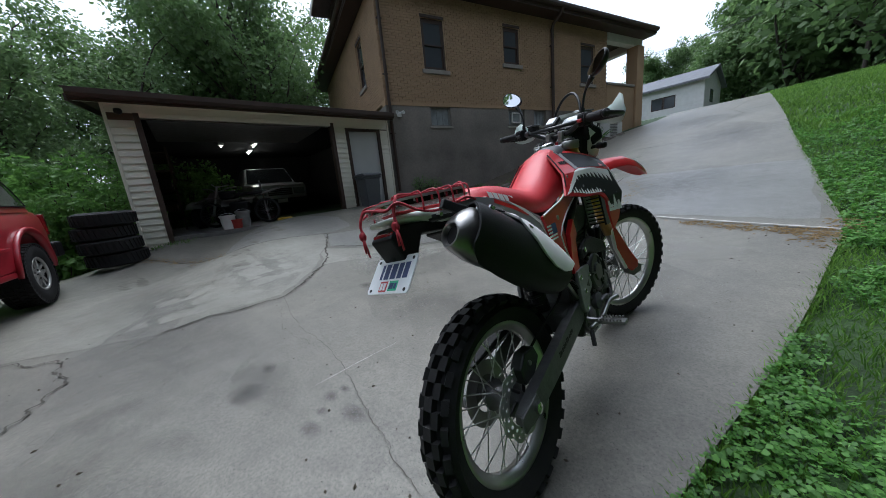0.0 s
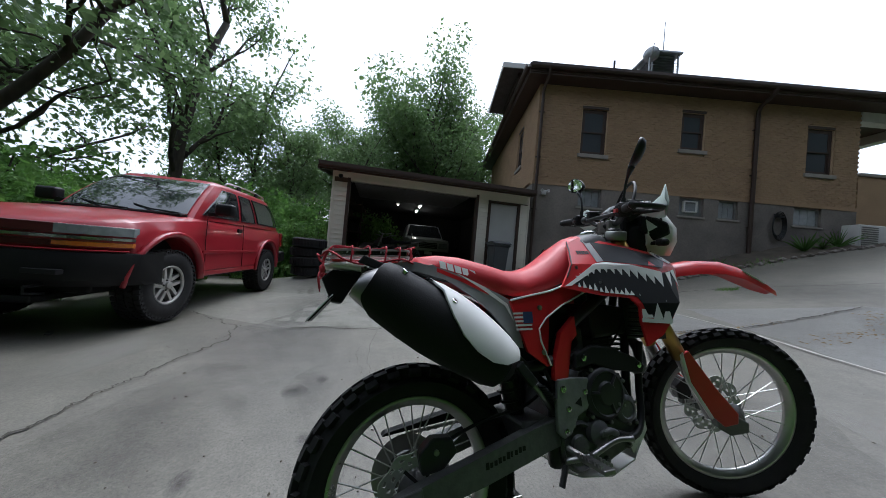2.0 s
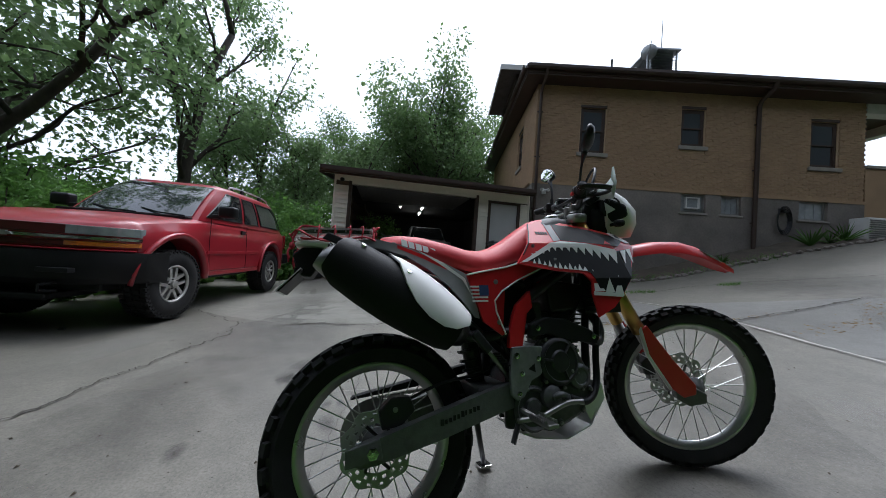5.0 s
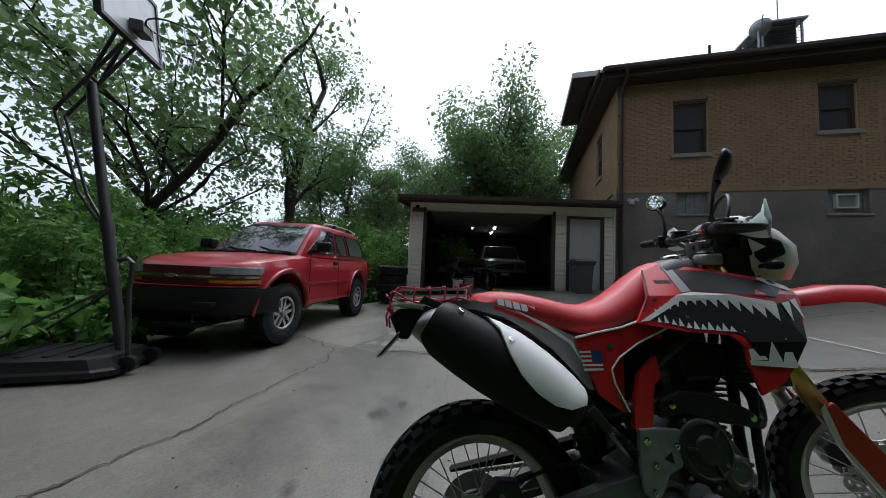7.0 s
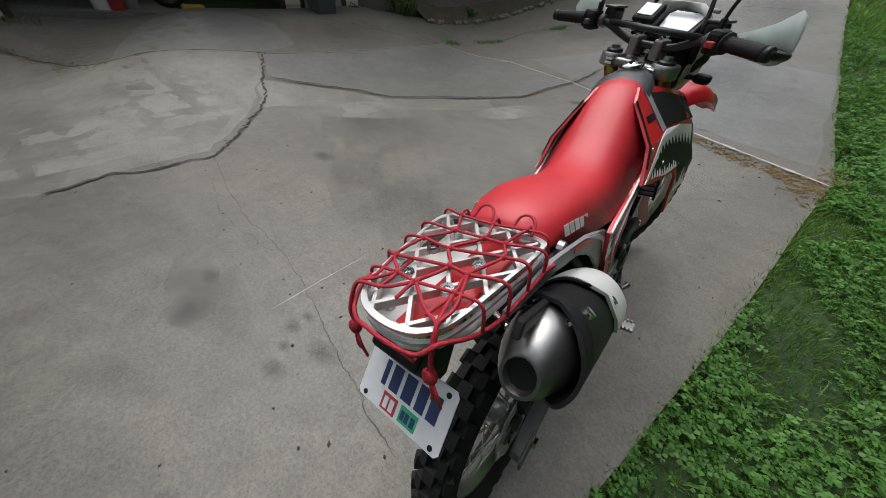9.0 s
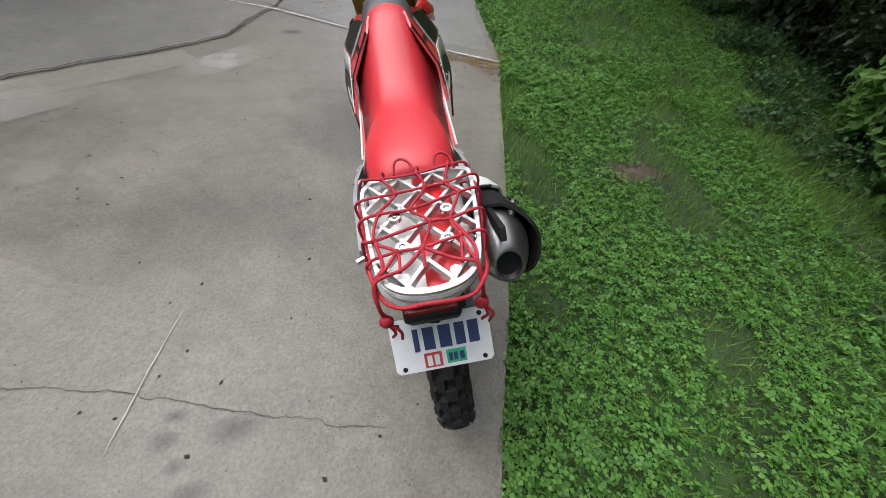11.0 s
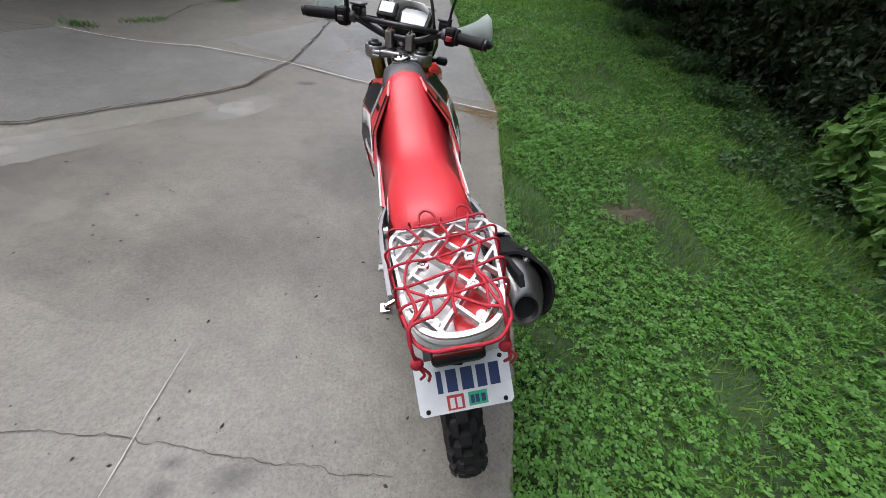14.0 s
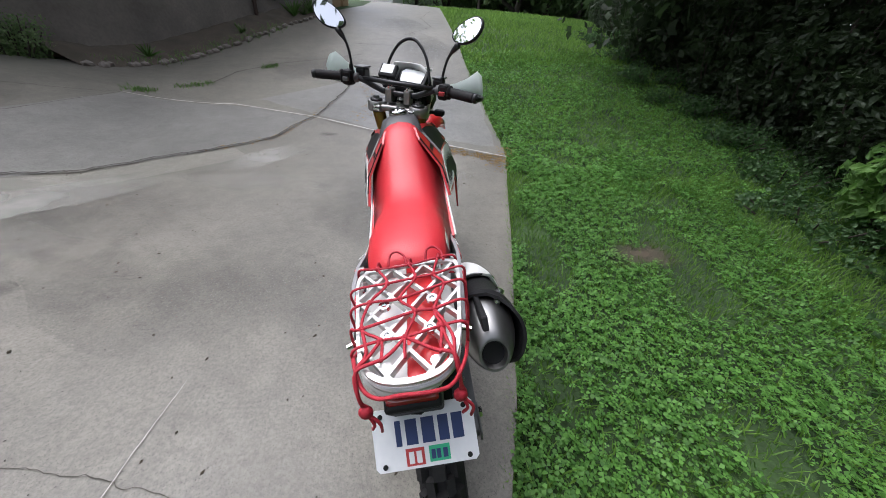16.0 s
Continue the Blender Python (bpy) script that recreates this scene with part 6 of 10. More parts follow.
# engine
bike_part("crankcase", soften(prism([(0.52, 0.35), (0.5, 0.45), (0.55, 0.55), (0.7, 0.6), (0.8, 0.56), (0.84, 0.45), (0.8, 0.34), (0.66, 0.3)], -0.105, 0.1), 0.015, 3), M_ENGINE, None, "dark grey cast engine case")
right_case = bike_part("side_case", soften(prism([(0.53, 0.37), (0.525, 0.44), (0.575, 0.52), (0.62, 0.615), (0.7, 0.635), (0.775, 0.6), (0.83, 0.51), (0.84, 0.43), (0.79, 0.36), (0.68, 0.325), (0.58, 0.33)], 0.098, 0.122), 0.008, 2), M_ENGINE, None, "bolted dark engine side case")
for y, z in ((0.545, 0.385), (0.552, 0.46), (0.6, 0.55), (0.635, 0.61), (0.705, 0.622), (0.768, 0.588), (0.818, 0.505), (0.825, 0.435), (0.782, 0.37), (0.68, 0.338), (0.6, 0.345)):
    boss = bike_part("bolt_boss", lathe([(0.11, 0.013), (0.127, 0.012), (0.128, 0.007)], "x", 12, (0, y, z)), M_ENGINE, right_case, "", True)
    bike_part("bolt", lathe([(0.127, 0.0065), (0.134, 0.0065), (0.135, 0.0025)], "x", 6, (0, y, z)), M_STEEL, right_case)
engine_cover = bike_part("clutch_cover", lathe([(0.115, 0.086), (0.138, 0.086), (0.146, 0.08), (0.15, 0.07), (0.146, 0.066), (0.147, 0.04), (0.153, 0.034), (0.155, 0.0)], "x", 40, (0, 0.69, 0.545)), M_SATIN, None, "round dark engine cover", radians(40))
for k in range(7):
    a = 0.35 + k * 2 * math.pi / 7
    ear = prism([(0.69 + r * math.cos(a + d), 0.545 + r * math.sin(a + d)) for r, d in ((0.08, -0.2), (0.1, -0.09), (0.1, 0.09), (0.08, 0.2))], 0.116, 0.136, "yz", 0.003)
    part("cover_ear", ear, M_SATIN, engine_cover)
    part("bolt", lathe([(0.134, 0.0065), (0.143, 0.0065), (0.144, 0.003)], "x", 6, (0, 0.69 + 0.092 * math.cos(a), 0.545 + 0.092 * math.sin(a))), M_STEEL, engine_cover)
for k in range(3):
    a = 0.9 + k * 2.1
    part("cover_rib", tube([(0.15, 0.69 + 0.034 * math.cos(a), 0.545 + 0.034 * math.sin(a)), (0.149, 0.69 + 0.068 * math.cos(a), 0.545 + 0.068 * math.sin(a))], 0.005, 6), M_SATIN, engine_cover)
filter_cover = bike_part("oil_filter_cover", lathe([(0.1, 0.046), (0.138, 0.046), (0.145, 0.04), (0.147, 0.03), (0.143, 0.026), (0.144, 0.0)], "x", 28, (0, 0.775, 0.485)), M_ENGINE, None, "", radians(40))
for k in range(3):
    part("bolt", lathe([(0.138, 0.006), (0.149, 0.006), (0.15, 0.002)], "x", 6, (0, 0.775 + 0.043 * math.cos(0.5 + 2.1 * k), 0.485 + 0.043 * math.sin(0.5 + 2.1 * k))), M_STEEL, filter_cover)
pump = bike_part("water_pump_cover", lathe([(0.1, 0.04), (0.142, 0.038), (0.15, 0.028), (0.153, 0.012), (0.16, 0.01), (0.161, 0.0)], "x", 24, (0, 0.645, 0.43)), M_ENGINE, None, "", radians(40))
part("hose_neck", tube(curve_points([(0.15, 0.645, 0.43), (0.165, 0.665, 0.44), (0.155, 0.7, 0.425)], 5), 0.011, 10), M_ENGINE, pump, "", True)
bike_part("coolant_hose", tube(curve_points([(0.155, 0.7, 0.425), (0.14, 0.79, 0.4), (0.12, 0.86, 0.44), (0.1, 0.9, 0.56), (0.11, 0.92, 0.7)], 6), 0.0125, 10), M_BLACK, None, "black rubber coolant hose", True)
bike_part("lower_case_cover", lathe([(0.1, 0.075), (0.125, 0.075), (0.13, 0.066), (0.122, 0.058), (0.122, 0.035), (0.13, 0.03), (0.131, 0.0)], "x", 30, (0, 0.575, 0.395)), M_ENGINE, None, "", radians(40))
bike_part("clutch_arm", soften(prism([(0.6, 0.62), (0.61, 0.64), (0.66, 0.632), (0.66, 0.618)], 0.1, 0.115), 0.003), M_STEEL)
bike_part("clutch_cable", tube(curve_points([(0.108, 0.66, 0.625), (0.1, 0.72, 0.65), (0.085, 0.85, 0.74), (0.07, 0.98, 0.95)], 5), 0.0045, 6), M_BLACK, None, "", True)
bike_part("wiring_hose", tube(curve_points([(0.1, 0.55, 0.52), (0.118, 0.5, 0.57), (0.112, 0.46, 0.66), (0.1, 0.42, 0.74)], 5), 0.007, 7), M_BLACK, None, "", True)
bike_part("rear_master_cylinder", soften(box(0.115, 0.14, 0.0, 0.032, 0.0, 0.085), 0.006), M_SATIN, None, "black rear brake cylinder").matrix_basis = Matrix.Translation((0, 0.405, 0.585)) @ Matrix.Rotation(radians(40), 4, "X")
for k in range(6):
    bike_part("boot_ring", lathe([(-0.002, 0.014), (0.003, 0.014)], "z", 12, (0.128, 0.445 + 0.007 * k, 0.585 - 0.008 * k)), M_BLACK)
bike_part("subframe_stay", tube([(0.118, 0.36, 0.655), (0.122, 0.43, 0.58), (0.118, 0.49, 0.5)], 0.0095, 8), M_STEEL, None, "grey steel subframe stay", True)
bike_part("flywheel_cover", lathe([(-0.1, 0.085), (-0.14, 0.08), (-0.15, 0.05), (-0.15, 0.0)], "x", 28, (0, 0.66, 0.42)), M_CAST, None, "", True)
barrel = bike_part("cylinder", box(-0.062, 0.062, 0.69, 0.83, 0.53, 0.72, 0.01), M_SATIN, None, "finned black cylinder")
for k in range(9):
    z = 0.56 + k * 0.018
    bike_part("fin", box(-0.075, 0.075, 0.68 + k * 0.006, 0.83 + k * 0.006, z, z + 0.007), M_SATIN, barrel)
bike_part("cylinder_head", soften(prism([(0.72, 0.715), (0.71, 0.8), (0.74, 0.85), (0.9, 0.83), (0.91, 0.73)], -0.085, 0.085), 0.012), M_SATIN)
bike_part("airbox", soften(prism([(0.36, 0.62), (0.34, 0.82), (0.6, 0.88), (0.66, 0.7), (0.5, 0.6)], -0.085, 0.085), 0.015), M_MATT)
bike_part("carburettor", soften(box(-0.05, 0.07, 0.58, 0.69, 0.66, 0.76), 0.012), M_CAST)
for s in (-1, 1):
    radiator = bike_part("radiator", box(*sorted((s * 0.082, s * 0.09)), 0.885, 0.99, 0.71, 0.97), M_SATIN, None, "black finned radiator")
    bike_part("radiator_tank", box(*sorted((s * 0.16, s * 0.168)), 0.885, 0.99, 0.71, 0.97), M_SATIN, radiator)
    for k in range(14):
        z = 0.72 + k * 0.017
        bike_part("fin", box(*sorted((s * 0.09, s * 0.16)), 0.89 + k * 0.004, 0.925 + k * 0.004, z, z + 0.005), M_SATIN, radiator)
bike_part("exhaust_pipe", tube(curve_points([(0.02, 0.9, 0.75), (0.06, 0.96, 0.68), (0.09, 0.93, 0.6), (0.11, 0.84, 0.62), (0.115, 0.7, 0.655), (0.11, 0.55, 0.66), (0.1, 0.42, 0.64), (0.11, 0.3, 0.66)], 6), 0.02, 10), M_SATIN, None, "", True)
heat = bike_part("heat_shield", soften(shell([(0.577, 0.678), (0.647, 0.702), (0.731, 0.694), (0.843, 0.652), (0.888, 0.62), (0.872, 0.595), (0.722, 0.617), (0.649, 0.642), (0.57, 0.63)], lambda y, z: 0.146, 1, 0, 0.02), 0.006), M_MATT, None, "black exhaust heat shield")
for y, z in ((0.605, 0.665), (0.852, 0.625)):
    bike_part("bolt", lathe([(0.146, 0.011), (0.151, 0.011), (0.152, 0.004)], "x", 10, (0, y, z)), M_CHROME, heat)
skid = bike_part("skid_plate", soften(loft([[(-w, y, z), (w, y, z), (w, y + dy, z + 0.005), (-w, y + dy, z + 0.005)] for y, z, w, dy in
                                            ((0.925, 0.44, 0.05, -0.008), (0.925, 0.38, 0.075, -0.008), (0.85, 0.295, 0.085, -0.003), (0.73, 0.265, 0.09, 0), (0.6, 0.285, 0.09, 0.002), (0.54, 0.31, 0.09, 0.002))]), 0.002), M_ALU, None, "scuffed aluminium skid plate")
bike_part("side_wing", prism([(0.93, 0.44), (0.935, 0.38), (0.86, 0.3), (0.83, 0.36), (0.9, 0.44)], 0.07, 0.078, "yz", 0.002), M_ALU, skid)

# pegs, levers and the side stand
for s in (-1, 1):
    peg = bike_part("foot_peg", box(s * 0.15, s * 0.255, 0.535, 0.575, 0.372, 0.385, 0.003), M_STEEL, None, "toothed steel foot peg")
    for k in range(8):
        x = s * (0.157 + k * 0.012)
        for y in (0.533, 0.57):
            bike_part("peg_tooth", box(x - 0.003, x + 0.003, y, y + 0.007, 0.385, 0.394), M_STEEL, peg)
    bike_part("peg_bracket", tube([(s * 0.1, 0.52, 0.4), (s * 0.16, 0.555, 0.376)], 0.012, 8), M_STEEL, peg)
bike_part("brake_pedal", tube(curve_points([(0.14, 0.5, 0.37), (0.16, 0.58, 0.38), (0.165, 0.68, 0.41), (0.185, 0.735, 0.415)], 5), [0.009] * 15 + [0.012], 8), M_STEEL, None, "", True)
bike_part("pedal_spring", tube([(0.14, 0.5, 0.36), (0.15, 0.47, 0.31)], 0.009, 8), M_SATIN)
bike_part("gear_lever", tube(curve_points([(-0.14, 0.55, 0.38), (-0.16, 0.66, 0.4), (-0.19, 0.73, 0.41)], 5), 0.008, 8), M_STEEL, None, "", True)
stand = bike_part("side_stand", tube([(-0.12, 0.46, 0.34), (-0.2, 0.51, 0.19), (-0.285, 0.56, 0.075)], [0.014, 0.012, 0.011], 8), M_SATIN, None, "black side stand", True)
bike_part("stand_foot", box(-0.315, -0.26, 0.53, 0.59, 0.058, 0.07, 0.003), M_CHROME, stand)

# tank, seat and bodywork
def ridge(y, top, w, low, wl, crown=0.006):
    return [(-wl, y, low), (-w, y, top - 0.034), (-w * 0.86, y, top - 0.012), (-w * 0.5, y, top - 0.001), (0, y, top + crown), (w * 0.5, y, top - 0.001), (w * 0.86, y, top - 0.012), (w, y, top - 0.034), (wl, y, low)]


SEAT = [(0.045, 0.985, 0.07, 0.972, 0.074), (0.06, 1.003, 0.08, 0.965, 0.086), (0.12, 1.012, 0.092, 0.945, 0.1), (0.2, 1.008, 0.097, 0.922, 0.109), (0.3, 0.988, 0.095, 0.888, 0.119), (0.38, 0.968, 0.09, 0.87, 0.126),
        (0.44, 0.965, 0.087, 0.876, 0.129), (0.5, 0.982, 0.084, 0.895, 0.13), (0.56, 1.015, 0.081, 0.915, 0.13), (0.63, 1.064, 0.077, 0.955, 0.131), (0.7, 1.108, 0.072, 1.0, 0.124), (0.75, 1.124, 0.067, 1.05, 0.102), (0.785, 1.117, 0.055, 1.06, 0.085)]
seat = bike_part("seat", loft([ridge(*s) for s in SEAT]), M_SEAT, None, "long red vinyl seat", True)
for s in (-1, 1):
    for i, w in enumerate((0.021, 0.02, 0.021, 0.02, 0.02)):
        y0 = 0.12 + i * 0.0255
        z0 = 0.972 - 0.26 * (y0 - 0.12)
        bm = prism([(y0, z0 - 0.011), (y0 + w, z0 - 0.0165), (y0 + w - 0.002, z0 + 0.0075), (y0 - 0.002, z0 + 0.013)], 0, 0.0012)
        bm.transform(Matrix.Translation((s * (0.0975 + 0.05 * (y0 - 0.12)) - (0.0 if s > 0 else 0.0012), 0, z0)) @ Matrix.Rotation(radians(s * -12), 4, "Y") @ Matrix.Translation((0, 0, -z0)))
        bike_part("lettering_bar", bm, M_WHITE, seat, "white maker's lettering")
    bike_part("seat_bolt", lathe([(s * 0.1, 0.016), (s * 0.111, 0.014), (s * 0.112, 0.005)], "x", 12, (0, 0.09, 0.955)), M_STEEL, seat)
tank = bike_part("fuel_tank", loft([ridge(y, t, w, l, wl) for y, t, w, l, wl in ((0.7, 1.08, 0.082, 0.93, 0.12), (0.745, 1.118, 0.084, 0.93, 0.125), (0.79, 1.133, 0.08, 0.93, 0.122), (0.83, 1.138, 0.076, 0.93, 0.118), (0.88, 1.132, 0.066, 0.93, 0.1), (0.915, 1.112, 0.05, 0.93, 0.07))]), M_COLLAR, None, "dark grey tank top between the shrouds", True)
cap = bike_part("fuel_cap", lathe([(1.13, 0.036), (1.15, 0.036), (1.156, 0.031), (1.153, 0.026), (1.153, 0.018), (1.158, 0.016), (1.158, 0.0)], "z", 28, (0, 0.845, 0)), M_CHROME, tank, "round fuel cap", True)
bike_part("cap_key", box(-0.005, 0.005, 0.822, 0.868, 1.157, 1.164, 0.002), M_SATIN, cap)


def flank(y, z):
    return 0.126 + 0.13 * (y - 0.54) - 0.74 * max(0.0, z - 0.985) - 0.35 * max(0.0, y - 1.0) + 0.3 * min(max(0.0, 0.985 - z), 0.145)


BODY = [(0.545, 0.9), (0.6, 0.97), (0.66, 1.08), (0.725, 1.108), (0.81, 1.1), (0.925, 1.074), (1.055, 1.046), (1.125, 1.018), (1.11, 0.965), (1.03, 0.875), (0.952, 0.775), (0.908, 0.73), (0.838, 0.695),
        (0.824, 0.78), (0.828, 0.826), (0.8, 0.86), (0.69, 0.87), (0.61, 0.885)]
MOUTH = [(0.585, 0.912), (0.63, 0.938), (0.69, 0.968), (0.75, 0.983), (0.83, 0.982), (0.9, 0.972), (0.985, 0.954), (1.085, 0.972), (1.025, 0.873), (0.95, 0.778), (0.86, 0.79), (0.83, 0.862), (0.8, 0.874), (0.7, 0.882), (0.63, 0.9)]
LIP = [(0.552, 0.902), (0.6, 0.928), (0.7, 0.987), (0.752, 0.996), (0.86, 0.986), (0.98, 0.96), (0.98, 0.944), (0.86, 0.968), (0.752, 0.975), (0.7, 0.966), (0.63, 0.93), (0.58, 0.905)]
for s, side_name in ((1, "right"), (-1, "left")):
    shroud = bike_part("tank_shroud", shell(BODY, flank, s, 0, 0.008, (0.985, 0.84)), M_RED, None, "red shroud with a black shark-mouth graphic", False)
    bike_part("mouth_graphic", shell(MOUTH, flank, s, 0.0025, 0.0012, (0.985, 0.84)), M_BLACK, shroud, "black mouth graphic")
    bike_part("lip_graphic", shell(LIP, flank, s, 0.004, 0.0012, (0.985,)), M_WHITE, shroud)
    bike_part("upper_panel", shell([(0.757, 1.0), (0.768, 1.088), (0.85, 1.078), (0.93, 1.058), (1.03, 1.03), (1.06, 1.005), (1.0, 0.975), (0.86, 0.992)], flank, s, 0.0025, 0.0012), M_BLACK, shroud)
    bike_part("grey_panel", shell([(0.722, 0.995), (0.735, 1.1), (0.765, 1.097), (0.755, 1.0)], flank, s, 0.003, 0.0012), M_GREY_DECAL, shroud)
    bike_part("seam", tube([(s * (flank(y, z) + 0.002), y, z) for y, z in ((0.66, 1.085), (0.64, 1.04), (0.61, 0.985), (0.575, 0.935))], 0.0028, 5), M_BLACK, shroud)
    for y, z in ((0.625, 0.972), (0.7, 0.915)):
        bike_part("screw", lathe([(s * flank(y, z), 0.007), (s * (flank(y, z) + 0.003), 0.007), (s * (flank(y, z) + 0.0035), 0.003)], "x", 10, (0, y, z)), M_STEEL, shroud)
    for k in range(5):
        y = 0.668 + 0.011 * k
        bike_part("lettering_bar", shell([(y, 1.03), (y + 0.008, 1.03), (y + 0.01, 1.044), (y + 0.002, 1.044)], flank, s, 0.0025, 0.0012), M_BLACK, shroud)
    bike_part("eye_graphic", shell([(1.0, 1.043), (1.03, 1.05), (1.085, 1.03), (1.12, 1.005), (1.09, 1.0), (1.03, 1.02)], flank, s, 0.004, 0.0012), M_WHITE, shroud)
    bike_part("eye_graphic", shell([(1.04, 1.04), (1.06, 1.038), (1.07, 1.022), (1.045, 1.025)], flank, s, 0.0055, 0.0012), M_BLACK, shroud)
    for k in range(13):
        u = k / 12
        y = 0.615 + 0.345 * u ** 1.15
        w = 0.007 + 0.017 * u
        h = 0.012 + 0.042 * u ** 1.3
        zt = lerp_table([(0.6, 0.93), (0.7, 0.972), (0.752, 0.98), (0.86, 0.972), (0.98, 0.95)], y)
        bike_part("tooth", shell([(y - w, zt + 0.004), (y + w, zt + 0.002), (y + w * 0.1, zt - h)], flank, s, 0.0038, 0.0012), M_WHITE, shroud)
    for k in range(11):
        u = k / 10
        y = 0.61 + 0.2 * u
        w = 0.006 + 0.004 * u
        zl = lerp_table([(0.6, 0.903), (0.63, 0.9), (0.7, 0.882), (0.81, 0.872)], y)
        bike_part("tooth", shell([(y - w, zl - 0.002), (y + w, zl - 0.003), (y + 0.003, zl + 0.014 + 0.008 * (k % 2))], flank, s, 0.0038, 0.0012), M_WHITE, shroud)
    for y0, y1, yt, z0, zt in ((0.83, 0.875, 0.842, 0.79, 0.875), (0.875, 0.915, 0.9, 0.785, 0.84), (0.915, 0.952, 0.945, 0.78, 0.85), (1.0, 1.045, 1.0, 0.955, 0.9), (1.05, 1.085, 1.06, 0.965, 0.905)):
        bike_part("tooth", shell([(y0, z0), (y1, z0), (yt, zt)] if zt > z0 else [(y0, z0), (yt, zt), (y1, z0 + 0.008)], flank, s, 0.0038, 0.0012), M_WHITE, shroud)
    bike_part("edge_strip", shell([(0.826, 0.79), (0.95, 0.781), (0.953, 0.774), (0.945, 0.767), (0.824, 0.776)], flank, s, 0.0045, 0.0012), M_WHITE, shroud)
    # side panel under the seat
    panel = bike_part("side_panel", shell([(0.345, 0.855), (0.407, 0.868), (0.502, 0.884), (0.548, 0.902), (0.626, 0.925), (0.66, 0.9), (0.621, 0.872), (0.54, 0.838), (0.477, 0.798), (0.447, 0.765), (0.449, 0.725), (0.478, 0.65), (0.468, 0.645), (0.398, 0.694), (0.378, 0.76)],
                                          lambda y, z: 0.137, s, 0, 0.01), M_RED, None, "red side panel with a flag decal")
    bike_part("piping", tube([(s * 0.139, y, z) for y, z in ((0.345, 0.857), (0.407, 0.87), (0.502, 0.887), (0.56, 0.906), (0.66, 0.962))], 0.0035, 5), M_WHITE, panel)
    bike_part("piping", tube([(s * 0.139, y, z) for y, z in ((0.66, 0.888), (0.54, 0.836), (0.475, 0.797), (0.446, 0.765), (0.449, 0.725), (0.48, 0.648))], 0.003, 5), M_WHITE, panel)
    for i in range(5):
        z = 0.815 - i * 0.0125
        bike_part("flag_stripe", box(*sorted((s * 0.1375, s * 0.1385)), 0.352 + (0.002 * i), 0.42 if i > 2 else 0.39, z - 0.003, z + 0.003), M_WHITE, panel)
    bike_part("flag_field", box(*sorted((s * 0.1375, s * 0.1388)), 0.388, 0.424, 0.783, 0.82), M_NAVY, panel)
    for y, z in ((0.455, 0.832), (0.458, 0.69)):
        bike_part("screw", lathe([(s * 0.136, 0.009), (s * 0.14, 0.009), (s * 0.141, 0.004)], "x", 10, (0, y, z)), M_STEEL, panel)
    tail = bike_part("tail_panel", shell([(0.03, 0.975), (0.114, 0.957), (0.195, 0.93), (0.279, 0.893), (0.357, 0.856), (0.378, 0.79), (0.39, 0.705), (0.372, 0.71), (0.327, 0.768), (0.277, 0.822), (0.211, 0.874), (0.13, 0.922), (0.04, 0.945), (-0.1, 0.952), (-0.1, 0.965)],
                                         lambda y, z: 0.124 - 0.09 * max(0, 0.1 - y), s, 0, 0.008), M_GREY_DECAL, None, "grey and red tail panel")
    bike_part("stripe", shell([(0.1, 0.957), (0.2, 0.921), (0.285, 0.876), (0.27, 0.876), (0.19, 0.912), (0.1, 0.945)], lambda y, z: 0.124, s, 0.0025, 0.0012), M_RED, tail)
    bike_part("stripe", shell([(0.16, 0.945), (0.26, 0.9), (0.34, 0.845), (0.36, 0.79), (0.33, 0.84), (0.25, 0.893)], lambda y, z: 0.124, s, 0.0038, 0.0012), M_WHITE, tail)

# silencer
ax0, ax1 = Vector((0.147, -0.06, 0.88)), Vector((0.148, 0.29, 0.667))
ax = (ax1 - ax0).normalized()
across, over = Vector((1, 0, 0)), Vector((1, 0, 0)).cross(ax).normalized()
if over.z < 0:
    over = -over


def round_at(t, a, b, lo=0, hi=360, n=24, grow=0.0):
    """Points of an oval about the silencer's axis; t runs from its tail to its front."""
    c = ax0.lerp(ax1, t)
    return [c + (a + grow) * math.cos(radians(lo + (hi - lo) * k / n)) * across + (b + grow) * math.sin(radians(lo + (hi - lo) * k / n)) * over for k in range(n if hi - lo >= 360 else n + 1)]


silencer = bike_part("silencer", loft([round_at(-0.03, 0.05, 0.06), round_at(0, 0.055, 0.068), round_at(0.5, 0.06, 0.076), round_at(0.8, 0.058, 0.072), round_at(0.96, 0.05, 0.06), round_at(1.08, 0.03, 0.035)]), M_SATIN, None, "black silencer with a brushed steel end cap", True)
CAP = [(0.1, 0.058, 0.072, 0.0), (-0.02, 0.058, 0.07, 0.0), (-0.07, 0.054, 0.065, 0.001), (-0.11, 0.049, 0.058, 0.005), (-0.145, 0.043, 0.05, 0.01), (-0.175, 0.036, 0.041, 0.016), (-0.195, 0.029, 0.033, 0.021), (-0.195, 0.024, 0.027, 0.022), (-0.18, 0.022, 0.024, 0.022), (-0.1, 0.02, 0.02, 0.022)]
bike_part("end_cap", loft([[v - down * over for v in round_at(t, a, b)] for t, a, b, down in CAP]), M_CAP, silencer, "brushed steel end cap", radians(40))
bike_part("outlet", loft([[v - 0.022 * over for v in round_at(t, 0.021, 0.023)] for t in (-0.165, -0.1)]), M_BLACK, silencer)


